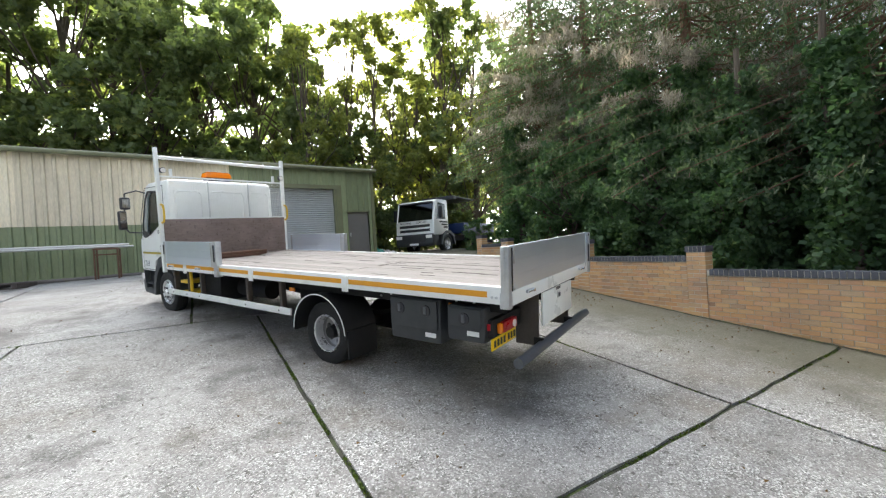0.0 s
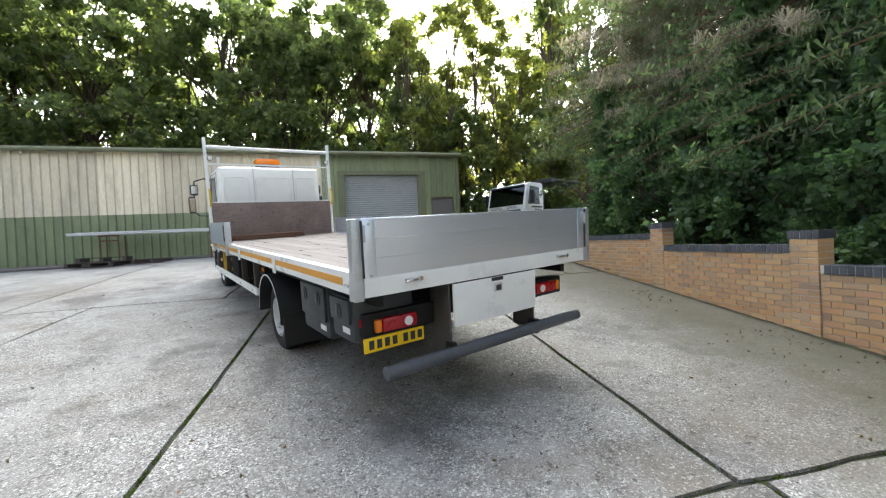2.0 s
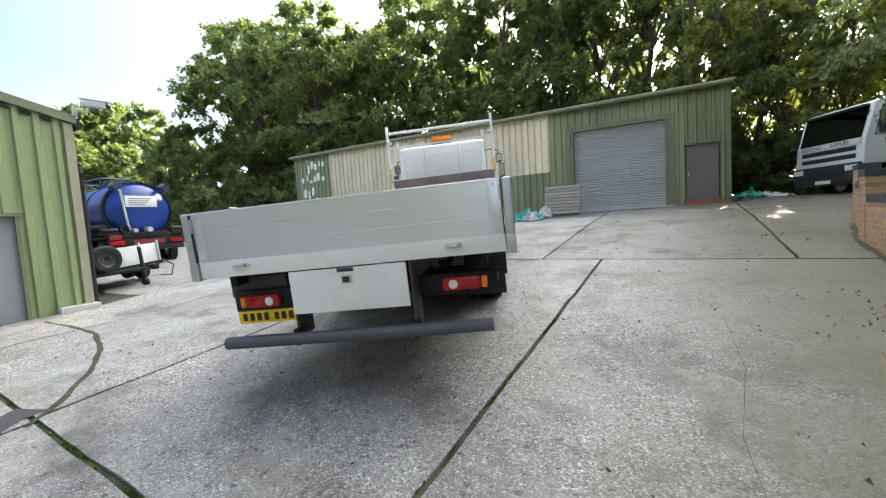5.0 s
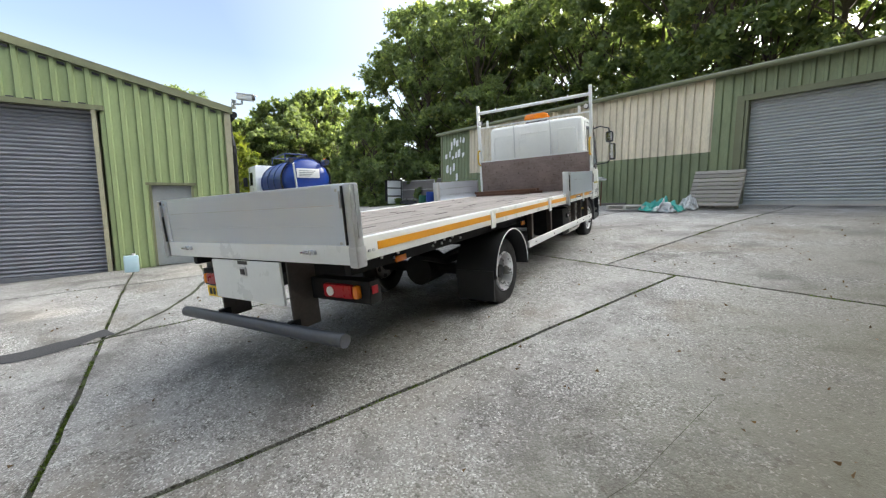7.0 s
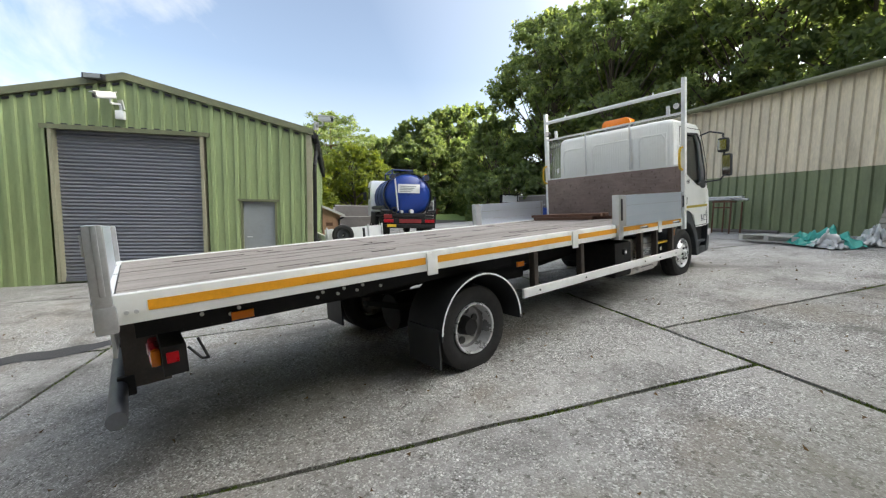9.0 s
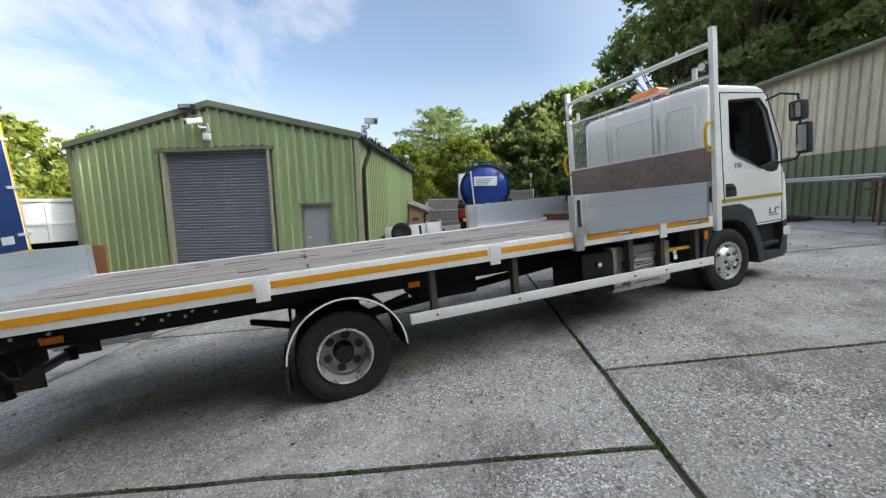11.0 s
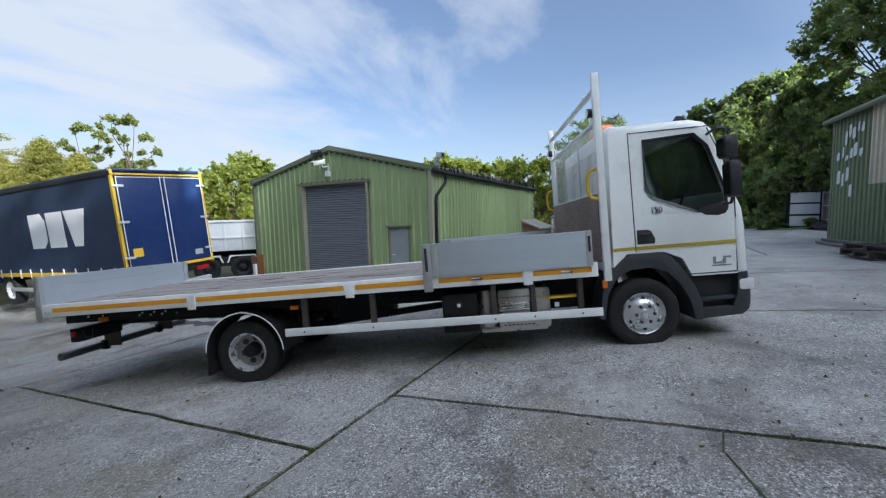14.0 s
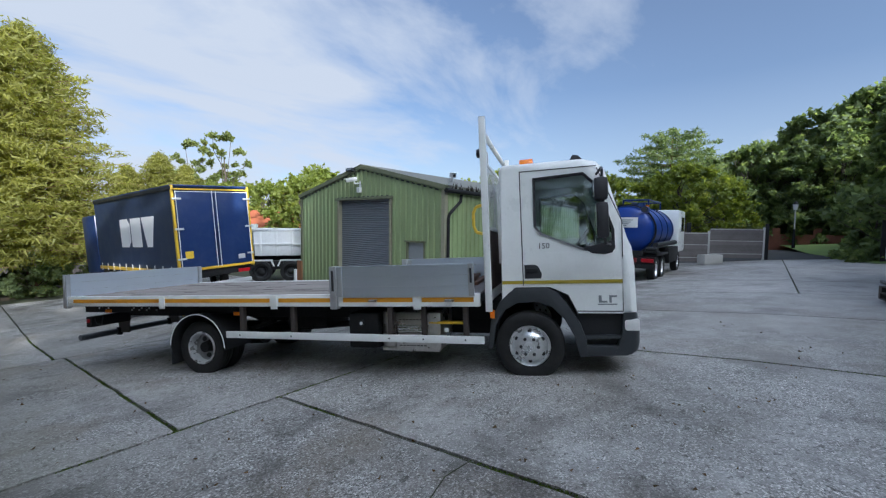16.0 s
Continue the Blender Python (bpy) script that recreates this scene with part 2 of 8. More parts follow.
M_ALU = material("rolled aluminium", rolled_aluminium)
M_ALU_POST = surface("dull aluminium post", (0.55, 0.565, 0.585), 0.4, 0.65, var=0.1, scale=4, grain=60, bump=0.05, dirt=0.25, dirt_colour=(0.25, 0.25, 0.25))
M_GALV = surface("galvanised steel", (0.62, 0.63, 0.64), 0.45, 0.5, var=0.12, scale=6, grain=50, bump=0.04, dirt=0.2, dirt_colour=(0.4, 0.4, 0.4))
M_BLACK = surface("black chassis paint", (0.004, 0.004, 0.005), 0.75, var=0.4, scale=4, grain=50, bump=0.1, dirt=0.3, dirt_colour=(0.028, 0.025, 0.022))
M_PLASTIC = surface("dark grey plastic", (0.013, 0.014, 0.016), 0.6, var=0.15, scale=3, grain=150, bump=0.1, dirt=0.15, dirt_colour=(0.04, 0.04, 0.04))
M_BUMPER = surface("grey bumper plastic", (0.036, 0.041, 0.046), 0.5, var=0.1, scale=3, grain=150, bump=0.08, dirt=0.15, dirt_colour=(0.12, 0.12, 0.12))
M_TYRE = surface("tyre rubber", (0.009, 0.009, 0.0095), 0.75, var=0.3, scale=6, grain=80, bump=0.2, dirt=0.35, dirt_colour=(0.035, 0.032, 0.028))
M_STEEL_RIM = surface("silver painted steel", (0.70, 0.71, 0.72), 0.3, 0.65, var=0.1, scale=8, grain=60, bump=0.05, dirt=0.25, dirt_colour=(0.22, 0.2, 0.18))
M_ORANGE = surface("orange reflective tape", (0.75, 0.34, 0.02), 0.45, var=0.1, scale=8, grain=60, bump=0.02, dirt=0.12, dirt_colour=(0.4, 0.2, 0.03))
M_YELLOW = surface("yellow paint", (0.72, 0.47, 0.03), 0.45, var=0.1, scale=8, grain=60, bump=0.03, dirt=0.25, dirt_colour=(0.25, 0.18, 0.05))
M_GOLD = surface("gold pinstripe", (0.42, 0.33, 0.03), 0.4, var=0.05, scale=8, grain=60, bump=0.0)
M_RED_LENS = surface("red lamp lens", (0.38, 0.0, 0.008), 0.32, var=0.1, scale=20, grain=120, bump=0.1, coat=0.1)
M_AMBER = surface("amber lamp lens", (0.85, 0.22, 0.01), 0.15, var=0.1, scale=20, grain=120, bump=0.08, coat=0.6)
M_CLEAR_LENS = surface("clear lamp lens", (0.85, 0.83, 0.82), 0.12, 0.0, var=0.1, scale=20, grain=120, bump=0.05, coat=0.8)
M_DECK = surface("worn plywood deck", (0.25, 0.222, 0.205), 0.8, var=0.3, scale=1.2, grain=26, bump=0.3, dirt=0.55, dirt_colour=(0.15, 0.11, 0.095), stretch=(12, 1, 1), spread=0.12)


def scuffed_ply(n):
    co = (n.add("ShaderNodeTexCoord"), "Object")
    cloud, grain, speck = n.noise(co, 2.6, 5, 0.65), n.noise(co, 18, 5, 0.7, (0.35, 1, 1.6)), n.noise(co, 22, 3, 0.6, (1.0, 1, 0.55))
    col = n.mix(n.ramp(cloud, [(0.3, 0.0), (0.7, 1.0)]), (0.15, 0.105, 0.09), (0.25, 0.19, 0.17))
    col = n.mix(n.math("MULTIPLY", n.ramp(grain, [(0.45, 0.0), (0.7, 1.0)]), 0.5), col, (0.30, 0.24, 0.215))
    col = n.mix(n.math("MULTIPLY", n.ramp(speck, [(0.60, 0.0), (0.67, 1.0)]), 0.75), col, (0.065, 0.043, 0.035))
    b = n.add("ShaderNodeBump", {"Strength": 0.15, "Distance": 0.006, "Height": (grain, 0)})
    s = n.add("ShaderNodeBsdfPrincipled", {"Base Color": (col, 2), "Roughness": 0.6, "Normal": b})
    n.add("ShaderNodeOutputMaterial", {"Surface": s})


M_PLYBROWN = material("brown faced plywood", scuffed_ply)
M_RUST = surface("rusty steel", (0.13, 0.065, 0.04), 0.8, var=0.35, scale=5, grain=50, bump=0.3, dirt=0.4, dirt_colour=(0.06, 0.035, 0.025))
M_GREEN = surface("green profiled sheet", (0.265, 0.33, 0.158), 0.5, var=0.10, scale=0.8, grain=30, bump=0.05, dirt=0.22, dirt_colour=(0.10, 0.13, 0.06), stretch=(1, 1, 0.35), spread=0.10)
M_GREEN_OLD = surface("faded green sheet", (0.215, 0.255, 0.145), 0.6, var=0.16, scale=0.9, grain=30, bump=0.06, dirt=0.4, dirt_colour=(0.08, 0.09, 0.05), stretch=(1, 1, 0.3), spread=0.14)
M_BARE = surface("weathered bare sheet", (0.68, 0.61, 0.475), 0.65, var=0.2, scale=1.1, grain=30, bump=0.08, dirt=0.4, dirt_colour=(0.24, 0.205, 0.14), stretch=(1, 1, 0.25), spread=0.18)
M_GREEN_TRIM = surface("olive green trim", (0.165, 0.175, 0.10), 0.5, var=0.12, scale=1.5, grain=40, bump=0.04, dirt=0.3, dirt_colour=(0.06, 0.07, 0.04))
M_SHUTTER = surface("grey roller shutter", (0.195, 0.205, 0.235), 0.45, 0.3, var=0.1, scale=1.5, grain=50, bump=0.03, dirt=0.25, dirt_colour=(0.17, 0.175, 0.18))
M_SHUTTER_PALE = surface("pale galvanised shutter", (0.46, 0.48, 0.49), 0.45, 0.4, var=0.1, scale=1.5, grain=50, bump=0.03, dirt=0.25, dirt_colour=(0.3, 0.31, 0.31))
M_GREY_DOOR = surface("grey painted door", (0.26, 0.28, 0.29), 0.5, var=0.06, scale=2, grain=50, bump=0.03, dirt=0.15)
M_DARK_DOOR = surface("dark grey door", (0.145, 0.14, 0.135), 0.55, var=0.1, scale=2, grain=50, bump=0.03, dirt=0.2)
M_ROOF = surface("grey roof sheet", (0.17, 0.17, 0.15), 0.75, var=0.2, scale=0.8, grain=30, bump=0.1, dirt=0.4, dirt_colour=(0.08, 0.085, 0.05))


def buff_brick(n):
    geo, info = n.add("ShaderNodeNewGeometry"), n.add("ShaderNodeObjectInfo")
    k = n.add("ShaderNodeMath", operation="ADD")
    n.tree.links.new(geo.outputs["Random Per Island"], k.inputs[0])
    n.tree.links.new(info.outputs["Random"], k.inputs[1])
    k = n.math("FRACT", k)
    tone = n.ramp(k, [(0.0, (0.52, 0.315, 0.135)), (0.22, (0.45, 0.245, 0.105)), (0.42, (0.47, 0.265, 0.155)), (0.60, (0.56, 0.36, 0.17)), (0.80, (0.34, 0.195, 0.105)), (0.93, (0.45, 0.33, 0.20)), (1.0, (0.23, 0.135, 0.09))])
    co = (geo, "Position")
    fine, blot, weather = n.noise(co, 70, 4, 0.65), n.noise(co, 9, 5, 0.7), n.noise(co, 1.4, 6, 0.7)
    col = n.mix(n.math("MULTIPLY", n.ramp(fine, [(0.35, 0.0), (0.7, 1.0)]), 0.35), tone, (0.28, 0.17, 0.095))
    col = n.mix(n.math("MULTIPLY", n.ramp(blot, [(0.55, 0.0), (0.72, 1.0)]), 0.45), col, (0.44, 0.24, 0.17))
    col = n.mix(n.math("MULTIPLY", n.ramp(weather, [(0.5, 0.0), (0.7, 1.0)]), 0.5), col, (0.25, 0.18, 0.125))
    col = n.mix(0.10, col, (0.54, 0.40, 0.25))
    b = n.add("ShaderNodeBump", {"Strength": 0.4, "Distance": 0.008, "Height": n.math("ADD", fine, n.math("MULTIPLY", blot, 0.6))})
    s = n.add("ShaderNodeBsdfPrincipled", {"Base Color": (col, 2), "Roughness": 0.88, "Normal": b})
    n.add("ShaderNodeOutputMaterial", {"Surface": s})


M_BRICK = material("buff brick", buff_brick)
M_PLATE = surface("yellow plate", (0.97, 0.64, 0.01), 0.35, var=0.04, scale=8, grain=60, bump=0.01, dirt=0.1, dirt_colour=(0.4, 0.26, 0.03))
M_BRACKET = surface("dark stained steel", (0.055, 0.045, 0.04), 0.75, var=0.3, scale=5, grain=50, bump=0.2, dirt=0.45, dirt_colour=(0.10, 0.06, 0.04))
M_BLUEBRICK = surface("blue engineering brick", (0.055, 0.06, 0.075), 0.6, var=0.25, scale=6, grain=60, bump=0.2, dirt=0.3, dirt_colour=(0.09, 0.09, 0.09), spread=0.25)
M_BAR = surface("grey painted bar", (0.085, 0.092, 0.105), 0.42, var=0.2, scale=6, grain=60, bump=0.06, dirt=0.3, dirt_colour=(0.05, 0.05, 0.052))
M_HANGER = surface("weathered grey steel", (0.075, 0.066, 0.06), 0.7, var=0.3, scale=6, grain=50, bump=0.2, dirt=0.4, dirt_colour=(0.07, 0.05, 0.04))
M_CHROME = surface("bright plated steel", (0.75, 0.75, 0.76), 0.2, 0.95, var=0.1, scale=10, grain=60, bump=0.03)
M_GUIDE = surface("pale painted steel guide", (0.32, 0.31, 0.215), 0.6, var=0.15, scale=2, grain=40, bump=0.04, dirt=0.3, dirt_colour=(0.2, 0.15, 0.09))
M_MORTAR = surface("mortar", (0.50, 0.46, 0.385), 0.95, var=0.15, scale=4, grain=80, bump=0.4)
M_CURTAIN = surface("navy curtain fabric", (0.020, 0.036, 0.085), 0.5, var=0.15, scale=1.2, grain=40, bump=0.08, dirt=0.2, dirt_colour=(0.05, 0.055, 0.07))
M_BLUE = surface("blue vehicle paint", (0.010, 0.030, 0.115), 0.35, var=0.12, scale=1.2, grain=40, bump=0.03, dirt=0.25, dirt_colour=(0.08, 0.1, 0.16))
M_TANKBLUE = surface("bright blue tank paint", (0.010, 0.042, 0.25), 0.35, var=0.25, scale=1.5, grain=40, bump=0.03, dirt=0.2, dirt_colour=(0.01, 0.03, 0.15))
M_MARK = surface("pale marking", (0.78, 0.78, 0.78), 0.5, var=0.03, scale=4, grain=50, bump=0.0)
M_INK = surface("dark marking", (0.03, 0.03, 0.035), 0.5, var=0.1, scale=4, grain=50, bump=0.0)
M_BARK = surface("bark", (0.10, 0.08, 0.06), 0.95, var=0.35, scale=2.5, grain=14, bump=0.7, stretch=(1, 1, 0.2))
M_PINEBARK = surface("reddish bark", (0.17, 0.10, 0.06), 0.95, var=0.35, scale=2.5, grain=14, bump=0.7, stretch=(1, 1, 0.2))
M_WOOD = surface("weathered pallet wood", (0.30, 0.28, 0.25), 0.85, var=0.2, scale=3, grain=30, bump=0.3, stretch=(1, 6, 6), spread=0.15)
M_FENCE = surface("grey fence board", (0.17, 0.155, 0.15), 0.85, var=0.2, scale=2, grain=30, bump=0.2, dirt=0.3, spread=0.12)
M_POST = surface("concrete post", (0.5, 0.49, 0.46), 0.85, var=0.1, scale=3, grain=50, bump=0.2)
M_TARP = surface("teal plastic sheet", (0.03, 0.33, 0.28), 0.4, var=0.2, scale=4, grain=30, bump=0.1)
M_WHITESHEET = surface("white plastic sheet", (0.65, 0.66, 0.66), 0.45, var=0.1, scale=4, grain=30, bump=0.1)
M_REDBRICK = surface("red brick", (0.28, 0.11, 0.07), 0.85, var=0.2, scale=4, grain=60, bump=0.3, spread=0.2)
M_ROOFTILE = surface("orange roof tile", (0.42, 0.13, 0.06), 0.8, var=0.2, scale=2, grain=30, bump=0.3)
M_GLASS = glass("cab glass", (0.80, 0.85, 0.82), 0.02, 0.02)
M_DARKGLASS = glass("dark windscreen", (0.04, 0.05, 0.05), 0.03, 0.03)
M_MIRROR = surface("mirror glass", (0.30, 0.31, 0.32), 0.03, 1.0, var=0.01, bump=0.0)
L_OAK = leaf_material("oak leaves", (0.078, 0.120, 0.057), (0.215, 0.266, 0.117), (1.650, 1.620, 0.850), (0.338, 0.351, 0.117))
L_BRIGHT = leaf_material("sunlit leaves", (0.115, 0.155, 0.034), (0.280, 0.320, 0.075), (1.6, 1.55, 0.5), (0.40, 0.39, 0.10))
L_FIR = leaf_material("conifer needles", (0.050, 0.085, 0.050), (0.150, 0.205, 0.115), (1.300, 1.300, 0.800), (0.263, 0.250, 0.188))
L_CYPRESS = leaf_material("cypress sprays", (0.150, 0.160, 0.036), (0.340, 0.335, 0.085), (1.4, 1.4, 0.5), (0.38, 0.38, 0.11))
L_IVY = leaf_material("ivy leaves", (0.041, 0.086, 0.046), (0.133, 0.226, 0.106), (1.200, 1.300, 0.700), (0.250, 0.329, 0.140))
L_DEAD = leaf_material("dry twigs", (0.20, 0.185, 0.15), (0.42, 0.39, 0.33), (1.0, 0.95, 0.8))
M_SEAT = surface("grey seat cloth", (0.24, 0.25, 0.27), 0.9, var=0.2, scale=6, grain=120, bump=0.2)
M_BOARD_BROWN = surface("brown board", (0.22, 0.12, 0.07), 0.8, var=0.2, scale=3, grain=40, bump=0.1)
L_LITTER = leaf_material("fallen leaves", (0.06, 0.04, 0.02), (0.20, 0.13, 0.06), (1.0, 0.9, 0.6))
L_MOSS = leaf_material("joint weeds", (0.045, 0.075, 0.015), (0.11, 0.16, 0.035), (1.2, 1.2, 0.5))
M_STAINLESS = surface("stained stainless steel", (0.62, 0.60, 0.57), 0.3, 0.9, var=0.15, scale=5, grain=60, bump=0.04, dirt=0.4, dirt_colour=(0.3, 0.27, 0.23))
M_DISH = surface("dull grey wheel dish", (0.33, 0.33, 0.335), 0.4, 0.6, var=0.2, scale=9, grain=60, bump=0.05, dirt=0.4, dirt_colour=(0.12, 0.1, 0.085))
M_DARKRED = surface("faded red board", (0.22, 0.018, 0.02), 0.5, var=0.25, scale=5, grain=40, bump=0.03, dirt=0.3, dirt_colour=(0.08, 0.03, 0.03))
L_WOOD = leaf_material("thin wood leaves", (0.105, 0.140, 0.052), (0.250, 0.285, 0.100), (1.7, 1.6, 0.7), (0.34, 0.33, 0.10))

# ---------------------------------------------------------------- shapes


def box(bm, x0, x1, y0, y1, z0, z1, bevel=0.0, m=None):
    v = [bm.verts.new((x, y, z)) for x in (x0, x1) for y in (y0, y1) for z in (z0, z1)]
    f = [bm.faces.new([v[i] for i in q]) for q in ((0, 1, 3, 2), (4, 6, 7, 5), (0, 4, 5, 1), (2, 3, 7, 6), (0, 2, 6, 4), (1, 5, 7, 3))]
    if bevel:
        edges = list({e for q in f for e in q.edges})
        r = bmesh.ops.bevel(bm, geom=edges, offset=bevel, segments=2, affect="EDGES", profile=0.6, clamp_overlap=True)
        v = list({w for q in r["faces"] for w in q.verts} | {w for w in v if w.is_valid})
    if m is not None:
        bmesh.ops.transform(bm, matrix=m, verts=v)
    return bm


def prism(bm, outline, a, b, axis="x", bevel=0.0):
    """An outline of (u, v) pairs pushed from a to b along an axis. x: (y, z), y: (x, z), z: (x, y)."""
    place = {"x": lambda u, v, w: (w, u, v), "y": lambda u, v, w: (u, w, v), "z": lambda u, v, w: (u, v, w)}[axis]
    lo = [bm.verts.new(place(u, v, a)) for u, v in outline]
    hi = [bm.verts.new(place(u, v, b)) for u, v in outline]
    n = len(outline)
    fs = [bm.faces.new(lo), bm.faces.new(hi[::-1])] + [bm.faces.new((lo[i], hi[i], hi[(i + 1) % n], lo[(i + 1) % n])) for i in range(n)]
    bmesh.ops.recalc_face_normals(bm, faces=fs)
    if bevel:
        edges = [e for e in {e for q in fs for e in q.edges} if e.calc_face_angle(0) > 0.4]
        bmesh.ops.bevel(bm, geom=edges, offset=bevel, segments=2, affect="EDGES", profile=0.6, clamp_overlap=True)
    return bm


def rod(bm, p, q, r, seg=10, r2=None, caps=True):
    p, q = Vector(p), Vector(q)
    r2 = r if r2 is None else r2
    w = (q - p).normalized()
    a = w.orthogonal().normalized()
    b = w.cross(a)
    rings = []
    for c, rr in ((p, r), (q, r2)):
        rings.append([bm.verts.new(c + rr * (math.cos(t) * a + math.sin(t) * b)) for t in (2 * math.pi * i / seg for i in range(seg))])
    for i in range(seg):
        bm.faces.new((rings[0][i], rings[0][(i + 1) % seg], rings[1][(i + 1) % seg], rings[1][i]))
    if caps:
        bm.faces.new(rings[0][::-1])
        bm.faces.new(rings[1])
    return bm


def pipe(bm, points, r, seg=8):
    for p, q in zip(points, points[1:]):
        rod(bm, p, q, r, seg)
    return bm


def lathe(bm, profile, seg=32, centre=(0, 0, 0)):
    """A profile of (x, radius) turned about the x axis."""
    rings = [[bm.verts.new((centre[0] + x, centre[1] + r * math.cos(t), centre[2] + r * math.sin(t))) for t in (2 * math.pi * i / seg for i in range(seg))] for x, r in profile]
    for a, b in zip(rings, rings[1:]):
        for i in range(seg):
            bm.faces.new((a[i], b[i], b[(i + 1) % seg], a[(i + 1) % seg]))
    return bm


def finish(bm, name, smooth=35.0):
    me = bpy.data.meshes.new(name)
    bmesh.ops.recalc_face_normals(bm, faces=bm.faces)
    bm.to_mesh(me)
    bm.free()
    if smooth:
        me.shade_smooth()
        me.set_sharp_from_angle(angle=radians(smooth))
    return me


def part(name, bm, mat, parent, label="", kind="", smooth=35.0):
    """One mesh object under a thing or a part."""
    ob = new(name, finish(bm, name, smooth))
    ob.data.materials.append(mat)
    ob.parent = parent
    return tagged(ob, label=label, kind=kind)


def thing(name, m, label, category, group="", kind=""):
    ob = new(name)
    ob.empty_display_size = 0.2
    ob.matrix_world = m
    return tagged(ob, label, category, group, kind)


def solid(name, bm, mat, label="", category="", kind="", group="", smooth=35.0, m=None):
    """A thing that is one plain mesh."""
    ob = new(name, finish(bm, name, smooth))
    ob.data.materials.append(mat)
    if m is not None:
        ob.matrix_world = m
    return tagged(ob, label, category, group, kind)


def new_bm():
    return bmesh.new()


def bx(*a, **k):
    return box(bmesh.new(), *a, **k)


def quick_mesh(name, verts, faces, smooth=False):
    me = bpy.data.meshes.new(name)
    me.from_pydata(verts, [], faces)
    me.update()
    if smooth:
        me.shade_smooth()
    return me


# ---------------------------------------------------------------- the ground
def ease(a, b, x):
    t = min(1.0, max(0.0, (x - a) / (b - a)))
    return t * t * (3 - 2 * t)


def ground(x, y):
    """Height of the sloping yard."""
    hi = 0.1097
    steep = 0.438 + hi * (y - 4.36)
    if y > 11:
        steep = 0.438 + hi * 6.64 + (0.08 * (y - 11) if y < 16 else 0.4 + 0.015 * (min(y, 60) - 16))
    if y < -3:
        steep = 0.438 - hi * 7.36 + 0.05 * (max(y, -40) + 3)
    if y < 3:
        mild = 0.289 + 0.04 * (max(y, -40) - 3)
        k = ease(3.0, -3.0, x)
        steep = steep * (1 - k) + mild * k
    if x < -2:
        steep += 0.013 * (max(x, -60) + 2)
    return steep


def sheet(name, xs, ys, mat, dz=0.0, wobble=0.0, label="", kind="structure", parent=None, height=None):
    """A piece of ground that follows the slope."""
    height = height or ground
    verts = [(x, y, height(x, y) + dz + wobble * noise.noise((x * 0.7, y * 0.7, 3))) for y in ys for x in xs]
    n = len(xs)
    faces = [(j * n + i, j * n + i + 1, (j + 1) * n + i + 1, (j + 1) * n + i) for j in range(len(ys) - 1) for i in range(n - 1)]
    ob = new(name, quick_mesh(name, verts, faces, True))
    ob.data.materials.append(mat)
    ob.parent = parent
    return tagged(ob, label=label, kind=kind)


def steps(a, b, d):
    n = max(1, round((b - a) / d))
    return [a + (b - a) * i / n for i in range(n + 1)]


FAR = [-900, -400, -200, -120, -80]
earth = sheet("ground", FAR + steps(-60, 40, 1.0) + [60, 120, 300, 900], FAR + steps(-60, 60, 1.0) + [90, 160, 400, 900], M_EARTH, -0.06, 0.02,
              "brown earth and leaf litter beyond the yard")
def slanted(u, v):
    return (-19.6 - 0.994 * u - 0.11 * v, 14.7 - 0.11 * u + 0.994 * v)


us, vs = steps(0, 44, 1.0), steps(0, 26, 1.0)
lawn = new("lawn", quick_mesh("lawn", [(*slanted(u, v), ground(*slanted(u, v)) + 0.045 + 0.4 * ease(12, 26, u) + 0.01 * noise.noise((u, v, 2))) for v in vs for u in us],
                              [(j * len(us) + i, j * len(us) + i + 1, (j + 1) * len(us) + i + 1, (j + 1) * len(us) + i) for j in range(len(vs) - 1) for i in range(len(us) - 1)], True))
lawn.data.materials.append(M_GRASS)
tagged(lawn, label="mown green lawn past the gate", kind="structure")
bed = sheet("joint_bed", steps(-25, 9.2, 0.5), steps(-16, 19, 0.5), M_SOIL, -0.022, 0.0, "dark soil and moss in the concrete joints")
drive = sheet("road", steps(-60, -24.8, 1.5), steps(4.0, 14.0, 1.0), M_TARMAC, 0.02, 0.0, "grey access road past the gate")

pavement = thing("pavement", pose(0, 0, 0), "weathered grey concrete yard laid in large slabs", "pavement", kind="structure")


